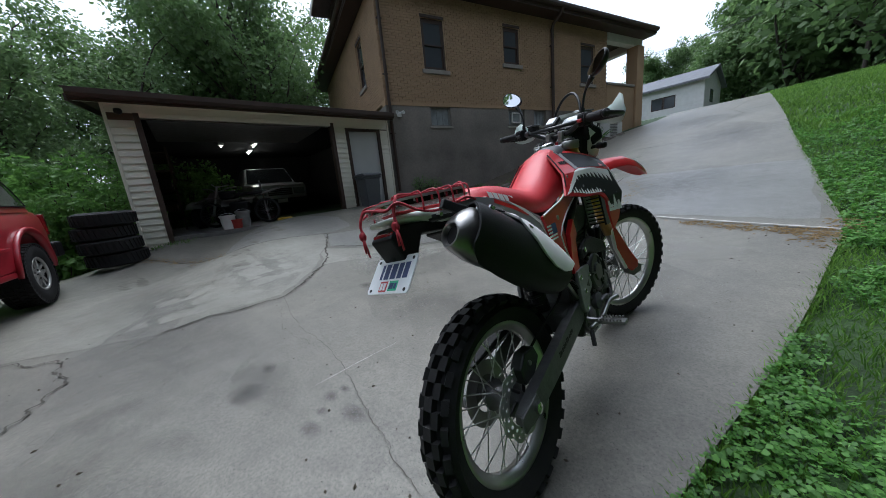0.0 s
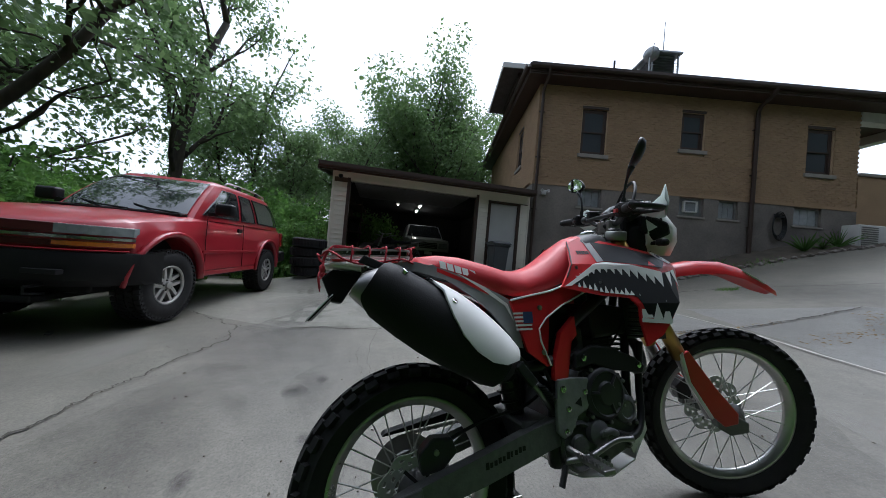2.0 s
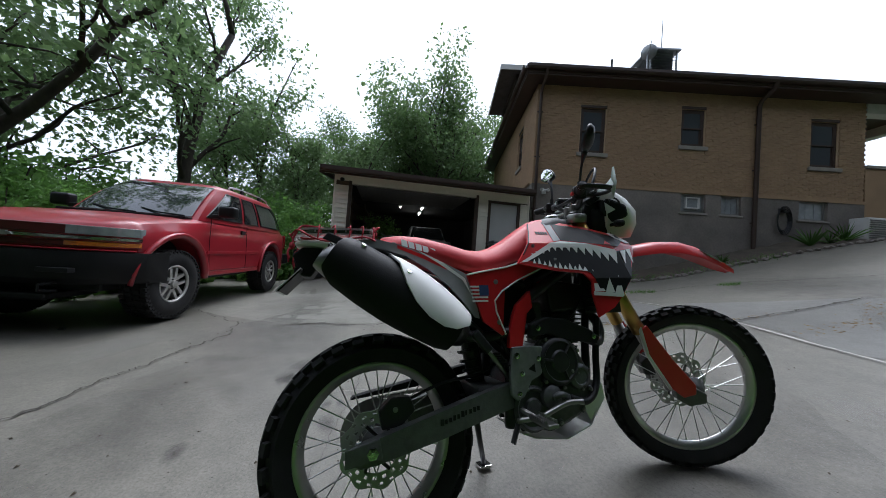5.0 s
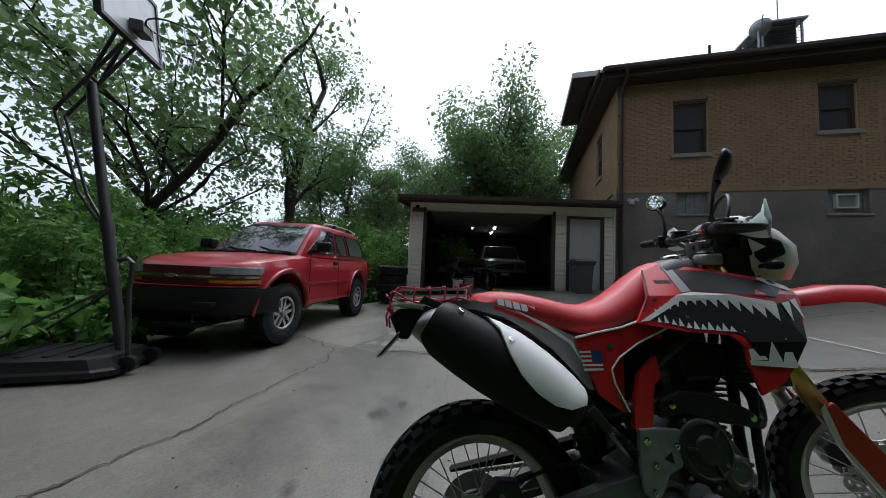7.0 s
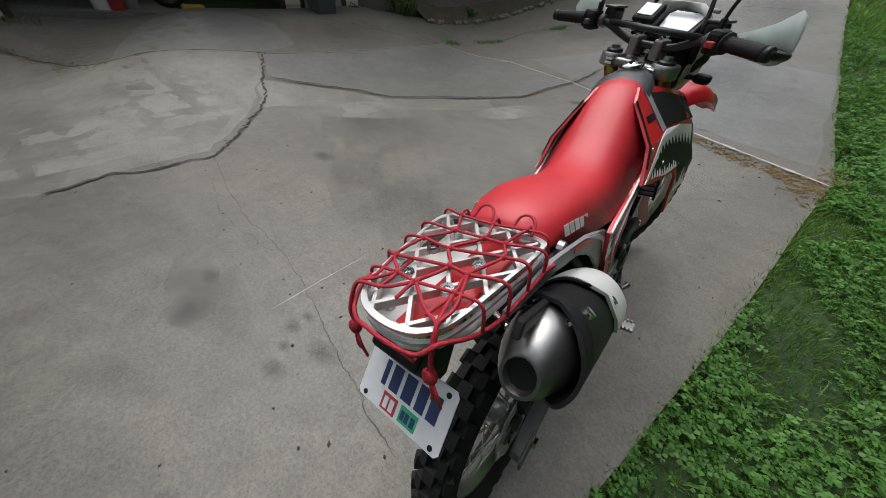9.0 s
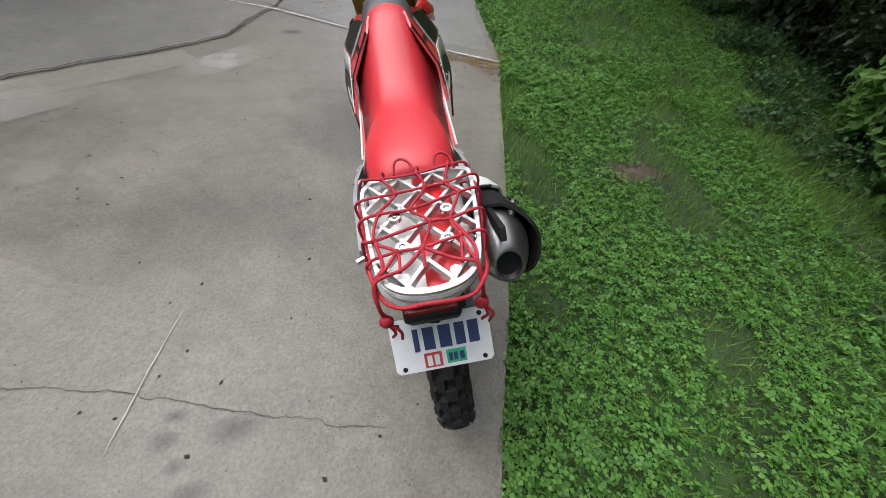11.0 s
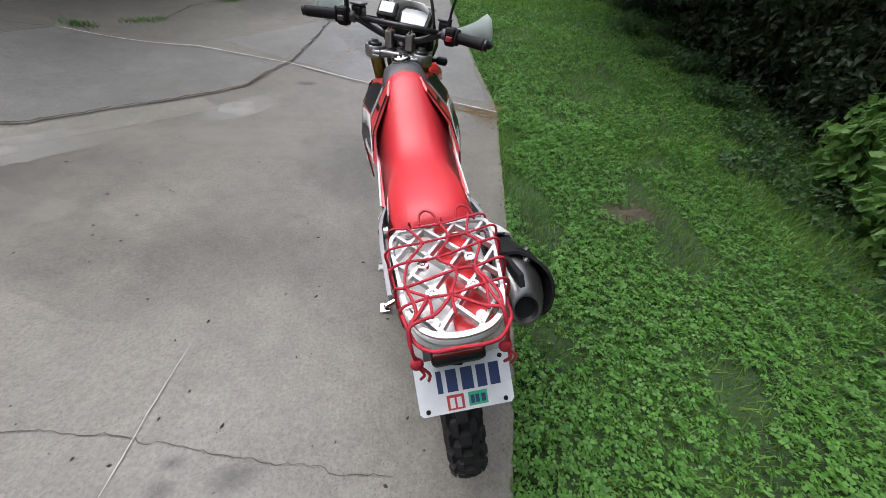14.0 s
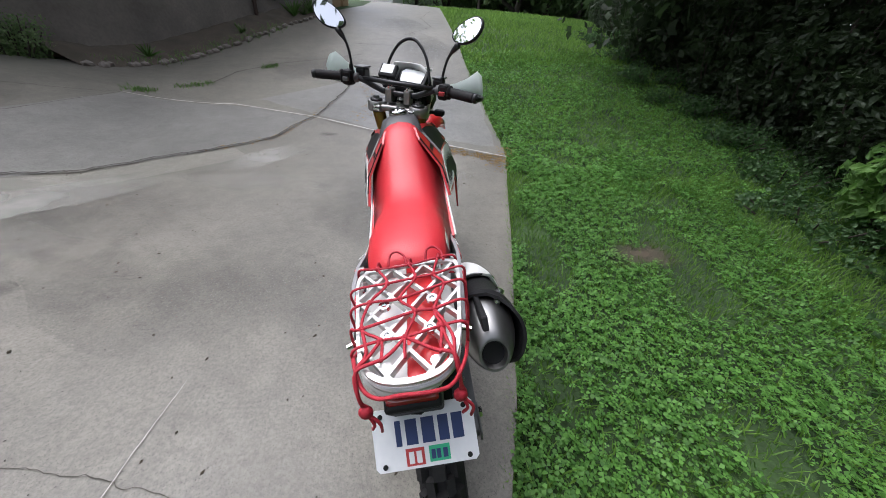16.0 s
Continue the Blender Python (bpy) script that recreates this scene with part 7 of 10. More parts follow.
def arc_cover(stops, grow, thick, lo, hi):
    outer = [round_at(t, 0.058, b, lo + d0, hi - d1, 20, grow) for t, b, d0, d1 in stops]
    inner = [round_at(t, 0.058, b, lo + d0, hi - d1, 20, grow - thick) for t, b, d0, d1 in stops]
    bm = bmesh.new()
    o = [[bm.verts.new(p) for p in r] for r in outer]
    q = [[bm.verts.new(p) for p in r] for r in inner]
    for g, flip in ((o, False), (q, True)):
        for a, b in zip(g, g[1:]):
            for i in range(len(a) - 1):
                bm.faces.new((a[i], b[i], b[i + 1], a[i + 1]) if flip else (a[i], a[i + 1], b[i + 1], b[i]))
    for a, b in ((o[0], q[0]), (o[-1], q[-1])):
        for i in range(len(a) - 1):
            bm.faces.new((a[i], a[i + 1], b[i + 1], b[i]))
    for i in (0, -1):
        for k in range(len(o) - 1):
            bm.faces.new((o[k][i], o[k + 1][i], q[k + 1][i], q[k][i]))
    return bm


guard = bike_part("silencer_guard", arc_cover([(-0.13, 0.064, 42, 120), (-0.115, 0.066, 34, 104), (-0.09, 0.068, 27, 85), (-0.06, 0.07, 21, 66), (-0.035, 0.072, 17, 40), (-0.02, 0.073, 14, 12), (-0.012, 0.073, 12, 0), (0.2, 0.079, 4, 0), (0.4, 0.082, 0, 0), (0.55, 0.081, 0, 40), (0.72, 0.077, 0, 95), (0.89, 0.071, 0, 115), (0.98, 0.061, 6, 130)], 0.012, 0.006, -78, 150), M_MATT, silencer, "matt black guard", radians(50))
bike_part("silencer_cover", arc_cover([(0.22, 0.085, 158, 0), (0.32, 0.091, 130, 0), (0.44, 0.094, 98, 0), (0.57, 0.092, 80, 0), (0.71, 0.086, 70, 0), (0.84, 0.077, 68, 6), (0.94, 0.067, 76, 16), (1.02, 0.055, 100, 40)], 0.019, 0.006, -78, 145), M_WHITE, silencer, "white plastic cover", radians(50))
bike_part("cover_edge", arc_cover([(0.2, 0.085, 160, 0), (0.235, 0.087, 150, 0)], 0.0165, 0.004, -78, 145), M_BLACK, silencer)
for t, an, grow in ((0.03, 58, 0.08), (0.42, 52, 0.088), (-0.045, 62, 0.061)):
    c = ax0.lerp(ax1, t) + grow * math.cos(radians(an)) * across + (grow + 0.006) * math.sin(radians(an)) * over
    nrm = (math.cos(radians(an)) * across + math.sin(radians(an)) * over)
    bolt = bike_part("bolt", tube([c - 0.008 * nrm, c + 0.003 * nrm, c + 0.004 * nrm], [0.0095, 0.0095, 0.006], 12), M_CHROME, silencer)
bike_part("guard_tab", soften(prism([(-0.135, 0.965), (-0.118, 0.985), (-0.06, 0.962), (0.02, 0.93), (0.015, 0.915), (-0.08, 0.945)], 0.128, 0.14), 0.003), M_MATT, silencer)

# tail, rack and net
bike_part("tail_fairing", loft([[(-w, y, z0), (-w * 1.05, y, (z0 + z1) / 2), (-w * 0.9, y, z1), (w * 0.9, y, z1), (w * 1.05, y, (z0 + z1) / 2), (w, y, z0)] for y, w, z0, z1 in
                                ((0.06, 0.09, 0.93, 0.972), (-0.05, 0.088, 0.935, 0.972), (-0.15, 0.082, 0.957, 0.976), (-0.195, 0.066, 0.962, 0.976), (-0.217, 0.046, 0.965, 0.976), (-0.226, 0.028, 0.967, 0.974))]), M_WHITE, None, "white tail fairing", True)
bike_part("tail_insert", soften(prism([(0.03, 0.972), (-0.2, 0.977), (-0.21, 0.984), (0.02, 0.984)], 0.0, 0.066), 0.003), M_RED, None, "red tail top")
bike_part("under_tray", soften(prism([(0.1, 0.9), (0.08, 0.94), (-0.2, 0.955), (-0.23, 0.93), (-0.2, 0.86), (-0.17, 0.855), (-0.13, 0.92)], -0.045, 0.045), 0.006), M_MATT)
bike_part("mud_flap", soften(prism([(0.35, 0.62), (0.37, 0.75), (0.1, 0.9), (-0.02, 0.92), (-0.03, 0.905), (0.2, 0.78), (0.31, 0.66)], -0.06, 0.06), 0.006), M_MATT)
bike_part("tail_light", soften(box(-0.042, 0.042, -0.222, -0.19, 0.922, 0.945), 0.006), M_TAIL)
for s in (-1, 1):
    bike_part("rack_stay", tube([(s * 0.078, -0.1, 0.957), (s * 0.112, -0.112, 0.952)], 0.0055, 8), M_CHROME)

RACK_TOP, RX = 1.012, 0.008
RIM = [(-0.088, 0.022), (0.0, 0.026), (0.092, 0.022), (0.104, -0.008), (0.096, -0.08), (0.085, -0.155), (0.072, -0.2), (0.044, -0.226), (0.0, -0.234), (-0.044, -0.226), (-0.072, -0.2), (-0.085, -0.155), (-0.096, -0.08), (-0.104, -0.008)]
RIM = [(0.96 * x + RX, y) for x, y in RIM]


def in_rim(x, y, k=0.985):
    x, y = RX + (x - RX) / k, -0.1 + (y + 0.1) / k
    hit = False
    for (xa, ya), (xb, yb) in zip(RIM, RIM[1:] + RIM[:1]):
        if (ya > y) != (yb > y) and x < (xb - xa) * (y - ya) / (yb - ya) + xa:
            hit = not hit
    return hit


smooth_rim = curve_points([(x, y, 0) for x, y in RIM + RIM[:1]], 4)[:-1]
bm = bmesh.new()
web = bmesh.new()
rings, webs = [], []
for p in smooth_rim:
    c = Vector((RX, -0.1, 0))
    q, w = c.lerp(p, 0.935), c.lerp(p, 0.972)
    rings.append([[bm.verts.new((v.x, v.y, RACK_TOP - dz)) for v, dz in ((p, lo), (q, lo), (q, hi), (p, hi))] for lo, hi in ((0.0, 0.006), (0.019, 0.024))])
    webs.append([web.verts.new((v.x, v.y, RACK_TOP - dz)) for v, dz in ((w, 0.0061), (q, 0.0061), (q, 0.0189), (w, 0.0189))])
for a, b in zip(rings, rings[1:] + rings[:1]):
    for u, v in zip(a, b):
        for i in range(4):
            bm.faces.new((u[i], v[i], v[(i + 1) % 4], u[(i + 1) % 4]))
for a, b in zip(webs, webs[1:] + webs[:1]):
    for i in range(4):
        web.faces.new((a[i], b[i], b[(i + 1) % 4], a[(i + 1) % 4]))
rack = bike_part("luggage_rack", bm, M_RACK, None, "machined aluminium rack with a lattice top")
bike_part("rack_web", web, M_CHROME, rack, "polished side channel")


def lattice_bar(p, q, width=0.0034, depth=0.013):
    d = Vector((q[0] - p[0], q[1] - p[1], 0)).normalized()
    n = Vector((-d.y, d.x, 0))
    bm = bmesh.new()
    vs = [bm.verts.new(Vector((*e, RACK_TOP - dz)) + n * width * k * (0.8 if dz < 0.002 else 1.0)) for dz in (0.0005, depth) for e, k in ((p, -1), (q, -1), (q, 1), (p, 1))]
    for f in ((0, 1, 2, 3), (7, 6, 5, 4), (0, 4, 5, 1), (1, 5, 6, 2), (2, 6, 7, 3), (3, 7, 4, 0)):
        bm.faces.new([vs[i] for i in f])
    return bm


for direction in (1, -1):
    for k in range(-5, 6):
        inside = []
        for i in range(200):
            u = -0.3 + 0.6 * i / 199
            x, y = RX + u * 0.62, -0.1 + direction * u * 0.78 + k * 0.078
            if in_rim(x, y, 0.97):
                inside.append((x, y))
        if len(inside) > 8:
            (xa, ya), (xb, yb) = inside[0], inside[-1]
            bike_part("lattice_bar", lattice_bar((xa, ya), (xb, yb)), M_RACK, rack)
for x, y in ((-0.026, -0.15), (0.042, -0.146), (-0.034, -0.085), (0.05, -0.083)):
    bike_part("screw", lathe([(RACK_TOP - 0.004, 0.011), (RACK_TOP + 0.003, 0.01), (RACK_TOP + 0.003, 0.005), (RACK_TOP, 0.004)], "z", 12, (x, y, 0)), M_CHROME, rack)
for x, y in ((-0.05, 0.0), (0.06, 0.0), (-0.03, -0.19), (0.045, -0.19)):
    bike_part("spacer", tube([(x, y, 0.965), (x, y, RACK_TOP - 0.02)], 0.009, 8), M_ALU, rack)

rng = random.Random(4)
net = bike_part("cargo_net", tube(curve_points([(p.x + (p.x - RX) * 0.1, p.y + (0.012 if p.y > 0 else -0.012 if p.y < -0.2 else 0), (0.972 if p.y > -0.18 else 0.999) + 0.008 * math.sin(i * 1.9)) for i, p in enumerate(smooth_rim[::3])], 4), 0.0032, 6), M_CORD, None, "stretched red bungee cargo net", True)


def cord(points, r=0.0026):
    bike_part("cord", tube(curve_points(points, 5), r, 6), M_CORD, net, "", True)


def rim_half(y):
    return lerp_table([(-0.23, 0.035), (-0.215, 0.055), (-0.175, 0.081), (-0.12, 0.092), (0.0, 0.104), (0.03, 0.09)], y)


TOP_Z = RACK_TOP + 0.0035
CROSS = [(0.018, 0.024), (-0.038, -0.012), (-0.088, -0.052), (-0.132, -0.1), (-0.172, -0.148)]
LONG = [(-0.052, -0.03, -0.058, -0.066, -0.034), (0.012, 0.022, -0.006, 0.02, 0.004), (0.07, 0.058, 0.074, 0.052, 0.06)]
nodes = {}
for i, (yl, yr) in enumerate(CROSS):
    xl, xr = RX - rim_half(yl) * 1.03, RX + rim_half(yr) * 1.03
    row = [(xl * 1.04, yl - 0.004, 0.968 + rng.uniform(-0.008, 0.006)), (xl, yl, TOP_Z)]
    for k in range(3):
        x = LONG[k][i]
        f = (x - xl) / (xr - xl)
        p = (x, yl + (yr - yl) * f + rng.uniform(-0.006, 0.006), TOP_Z + rng.uniform(0.0, 0.005))
        nodes[(k, i)] = p
        row.append(p)
    row += [(xr, yr, TOP_Z), (xr * 1.03, yr - 0.004, 0.968 + rng.uniform(-0.008, 0.006))]
    cord(row)
for k in range(3):
    p = nodes[(k, 0)]
    cord([(p[0] + 0.004, 0.036, 0.99), (p[0] + 0.002, 0.031, TOP_Z + 0.004)] + [nodes[(k, i)] for i in range(5)] + [(LONG[k][4] * 0.9, -0.2, TOP_Z + 0.004)])
for (k, i), p in nodes.items():
    bm = bmesh.new()
    bmesh.ops.create_icosphere(bm, subdivisions=2, radius=0.0052)
    bm.transform(Matrix.Translation(p))
    bike_part("knot", bm, M_CORD, net, "", True)
for sx, corner in ((-1, (-0.066, -0.216)), (1, (0.074, -0.212))):
    for k, end in enumerate((nodes[(0 if sx < 0 else 2, 4)], nodes[(1, 4)], nodes[(0 if sx < 0 else 2, 3)])):
        mid = ((end[0] + corner[0]) / 2 + 0.006 * k, (end[1] + corner[1]) / 2 - 0.004 * k, TOP_Z + 0.004)
        cord([end, mid, (corner[0], corner[1] + 0.008, TOP_Z + 0.002), (corner[0] * 1.04, corner[1] - 0.012, 0.985 - 0.004 * k), (corner[0] + 0.004 * k, corner[1] - 0.014, 0.955)], 0.0028)
    bm = bmesh.new()
    bmesh.ops.create_icosphere(bm, subdivisions=2, radius=0.011)
    bm.transform(Matrix.Translation((corner[0], corner[1] - 0.016, 0.952)) @ Matrix.Diagonal((1, 0.8, 1.2, 1)))
    bike_part("knot", bm, M_CORD, net, "", True)
    for k in range(2):
        cord([(corner[0], corner[1] - 0.016, 0.95), (corner[0] + 0.008 * (k + 1), corner[1] - 0.024, 0.93), (corner[0] + 0.012 * k, corner[1] - 0.02, 0.908 - 0.012 * k)], 0.0026)
for x in (-0.03, 0.045):
    cord([(x, 0.02, TOP_Z), (x + 0.004, 0.04, TOP_Z + 0.013), (x + 0.018, 0.046, TOP_Z + 0.016), (x + 0.032, 0.036, TOP_Z + 0.01), (x + 0.036, 0.016, TOP_Z)])

# number plate
plate_m = Matrix.Translation((0.005, -0.228, 0.843)) @ Matrix.Rotation(radians(-42), 4, "X") @ Matrix.Scale(0.97, 4)
bm = prism([(-0.089, -0.044), (-0.083, -0.051), (0.083, -0.051), (0.089, -0.044), (0.089, 0.044), (0.083, 0.051), (-0.083, 0.051), (-0.089, 0.044)], -0.001, 0.001, "xz")
bm.transform(plate_m)
plate = bike_part("number_plate", bm, M_SHEET, None, "white number plate with blue characters and two stickers")
bm = prism([(-0.08, -0.046), (0.08, -0.046), (0.08, 0.046), (-0.08, 0.046)], 0.0014, 0.006, "xz")
bm.transform(plate_m)
bike_part("plate_backing", bm, M_MATT, plate)
for name, x0, x1, z0, z1, mat in (("plate_bar", -0.05, -0.04, -0.012, 0.03, M_NAVY), ("plate_bar", -0.032, -0.012, -0.012, 0.03, M_NAVY), ("plate_bar", -0.004, 0.018, -0.012, 0.03, M_NAVY), ("plate_bar", 0.025, 0.043, -0.012, 0.03, M_NAVY),
                                  ("plate_bar", 0.049, 0.068, -0.012, 0.03, M_NAVY), ("sticker", -0.036, -0.004, -0.046, -0.018, M_STICKER_RED), ("sticker", 0.004, 0.04, -0.044, -0.018, M_STICKER_GREEN),
                                  ("sticker_bar", -0.031, -0.022, -0.042, -0.023, M_SHEET), ("sticker_bar", -0.018, -0.009, -0.042, -0.023, M_SHEET), ("sticker_bar", 0.008, 0.015, -0.039, -0.024, M_NAVY), ("sticker_bar", 0.017, 0.024, -0.039, -0.024, M_NAVY), ("sticker_bar", 0.028, 0.036, -0.039, -0.024, M_NAVY)):
    lift = 0.0022 if "sticker_bar" in name else 0.0012
    bm = box(x0, x1, -lift - 0.0006, -0.0008, z0, z1)
    bm.transform(plate_m)
    bike_part(name, bm, mat, plate)
for x, z in ((-0.073, -0.042), (0.073, -0.042), (-0.073, 0.04), (0.073, 0.04)):
    bm = lathe([(-0.0024, 0.0), (-0.0024, 0.0045), (-0.0008, 0.0045)], "y", 10, (x, 0, z))
    bm.transform(plate_m)
    bike_part("hole", bm, M_BLACK, plate)
bike_part("plate_bracket", tube([(0, -0.17, 0.93), (0, -0.195, 0.87)], 0.018, 6), M_MATT, plate)

# ---- the steered front: fork, fender, lamp, bars ----
def fork_y(z):
    return 1.195 + (0.665 - z) * 0.52


for s in (-1, 1):
    leg = bike_part("fork_leg", tube([(s * 0.095, fork_y(0.64), 0.64), (s * 0.095, fork_y(0.8), 0.8), (s * 0.095, fork_y(1.15), 1.15)], [0.028, 0.027, 0.027], 16), M_GOLD, None, "gold fork tube", True, True)
    bike_part("fork_slider", tube([(s * 0.095, fork_y(0.65), 0.65), (s * 0.095, fork_y(0.4), 0.4)], 0.021, 14), M_STEEL, leg, "", True, True)
    bike_part("fork_foot", soften(prism([(1.34, 0.42), (1.38, 0.43), (1.47, 0.385), (1.47, 0.345), (1.4, 0.33), (1.35, 0.36)], *sorted((s * 0.075, s * 0.115))), 0.006), M_CAST, leg, "", False, True)
    bike_part("fork_guard", soften(prism([(1.2, 0.66), (1.225, 0.675), (1.25, 0.64), (1.33, 0.53), (1.42, 0.425), (1.42, 0.385), (1.37, 0.37), (1.32, 0.41), (1.23, 0.55)], *sorted((s * 0.108, s * 0.125))), 0.005), M_RED, leg, "red fork guard", False, True)
    bike_part("guard_edge", soften(prism([(1.19, 0.655), (1.2, 0.67), (1.232, 0.55), (1.322, 0.41), (1.315, 0.4), (1.222, 0.545)], *sorted((s * 0.11, s * 0.127))), 0.002), M_WHITE, leg, "", False, True)
for z0, z1, r in ((0.9, 0.93, 0.13), (1.128, 1.152, 0.1)):
    yc = fork_y((z0 + z1) / 2)
    clamp = bike_part("triple_clamp", soften(prism([(-r, yc - 0.012), (-0.06, yc - 0.034), (-0.03, yc - 0.022), (0.03, yc - 0.022), (0.06, yc - 0.034), (r, yc - 0.012), (r, yc + 0.03), (0.06, yc + 0.042), (0.03, yc + 0.064), (-0.03, yc + 0.064), (-0.06, yc + 0.042), (-r, yc + 0.03)], z0, z1, "xy"), 0.008), M_CLAMP, None, "polished cast fork clamp", radians(45), True)
    for s in (-1, 1):
        bike_part("clamp_ring", lathe([(z0 - 0.006, 0.029), (z0 - 0.006, 0.038), (z0 - 0.002, 0.041), (z1 + 0.004, 0.041), (z1 + 0.009, 0.037), (z1 + 0.009, 0.029)], "z", 24, (s * 0.095, yc, 0)), M_CLAMP, clamp, "", radians(40), True)
        for k in (0.006, 0.018):
            bike_part("pinch_bolt", tube([(s * 0.066, yc - 0.04, z0 + k), (s * 0.09, yc - 0.043, z0 + k)], 0.0052, 8), M_CHROME, clamp, "", radians(40), True)
for s in (-1, 1):
    cap = bike_part("fork_cap", lathe([(1.15, 0.026), (1.168, 0.026), (1.172, 0.022), (1.172, 0.0)], "z", 20, (s * 0.095, fork_y(1.152), 0)), M_SATIN, None, "black fork cap", radians(40), True)
    bike_part("cap_hex", lathe([(1.171, 0.014), (1.181, 0.014), (1.181, 0.0)], "z", 6, (s * 0.095, fork_y(1.152), 0)), M_STEEL, cap, "", False, True)
bike_part("stem_nut", lathe([(1.15, 0.02), (1.166, 0.02), (1.169, 0.015), (1.163, 0.009), (1.163, 0.0)], "z", 6, (0.0, fork_y(1.14) + 0.03, 0)), M_CHROME, None, "", False, True)
bike_part("front_caliper", soften(prism([(1.31, 0.4), (1.29, 0.46), (1.33, 0.5), (1.37, 0.47), (1.36, 0.4)], -0.095, -0.045), 0.006), M_SATIN, None, "", False, True)
bike_part("front_hose", tube(curve_points([(-0.09, 1.31, 0.48), (-0.12, 1.22, 0.62), (-0.11, 1.14, 0.82), (-0.1, 1.08, 1.05)], 5), 0.005, 6), M_BLACK, None, "", True, True)

FENDER = [(1.02, 0.945, 0.93, 0.06), (1.12, 0.985, 0.955, 0.068), (1.22, 1.02, 0.972, 0.07), (1.32, 1.038, 0.985, 0.07), (1.42, 1.036, 0.984, 0.068), (1.5, 1.012, 0.964, 0.064), (1.57, 0.974, 0.932, 0.056), (1.62, 0.944, 0.908, 0.045), (1.67, 0.91, 0.89, 0.022)]
fender = bike_part("front_fender", loft([[(-w, y, lo), (-w * 0.8, y, (lo + hi) / 2 + 0.01), (-w * 0.45, y, hi), (w * 0.45, y, hi), (w * 0.8, y, (lo + hi) / 2 + 0.01), (w, y, lo), (w * 0.86, y, lo + 0.004), (w * 0.3, y, hi - 0.012), (-w * 0.3, y, hi - 0.012), (-w * 0.86, y, lo + 0.004)] for y, hi, lo, w in FENDER]), M_RED, None, "long red front fender", radians(38), True)
for s in (-1, 1):
    bike_part("fender_flash", tube([(s * 0.05, 1.5, 1.0), (s * 0.05, 1.55, 0.97), (s * 0.042, 1.6, 0.943)], [0.002, 0.005, 0.002], 6, True, 0.5), M_WHITE, fender, "white flash", False, True)

mask = bike_part("headlight_mask", loft([[(-w, y, z), (-w * 0.92, y + d * 0.6, z), (-w * 0.5, y + d, z), (0, y + d * 1.08, z), (w * 0.5, y + d, z), (w * 0.92, y + d * 0.6, z), (w, y, z), (w * 0.9, y - 0.006, z), (0, y + d * 0.6, z), (-w * 0.9, y - 0.006, z)]
                                         for y, d, z, w in ((1.09, 0.12, 1.06, 0.075), (1.08, 0.15, 1.12, 0.1), (1.07, 0.155, 1.18, 0.112), (1.06, 0.125, 1.235, 0.105), (1.055, 0.08, 1.275, 0.085), (1.05, 0.045, 1.3, 0.06))]), M_WHITE, None, "white headlight mask", True, True)
bike_part("lamp_housing", soften(box(-0.085, 0.085, 1.02, 1.13, 1.06, 1.2), 0.03, 3), M_MATT, mask, "black lamp housing", True, True)
bike_part("headlight_lens", lathe([(1.235, 0.0), (1.23, 0.05), (1.21, 0.066), (1.2, 0.066)], "y", 24, (0, 0, 1.15)), M_SCREEN, mask, "", True, True)
bike_part("lamp_side", soften(prism([(1.05, 1.225), (1.08, 1.235), (1.16, 1.2), (1.17, 1.15), (1.1, 1.12), (1.05, 1.17)], -0.108, 0.108), 0.012), M_BLACK, mask, "", False, True)

# handlebar and what it carries
BAR_WIDTH[0] = 0.9
BAR = [(-0.365, 0.885, 1.236), (-0.28, 0.908, 1.238), (-0.19, 0.94, 1.235), (-0.12, 0.958, 1.21), (-0.06, 0.965, 1.195), (0.06, 0.965, 1.195), (0.12, 0.958, 1.21), (0.19, 0.94, 1.235), (0.28, 0.908, 1.238), (0.365, 0.885, 1.236)]
bars = bike_part("handlebar", tube(curve_points(BAR, 4), 0.0115, 10), M_SATIN, None, "black handlebar with a cross brace", True, True)
bike_part("cross_brace", tube([(-0.17, 0.945, 1.236), (0.17, 0.945, 1.236)], 0.009, 8), M_SATIN, bars, "", True, True)
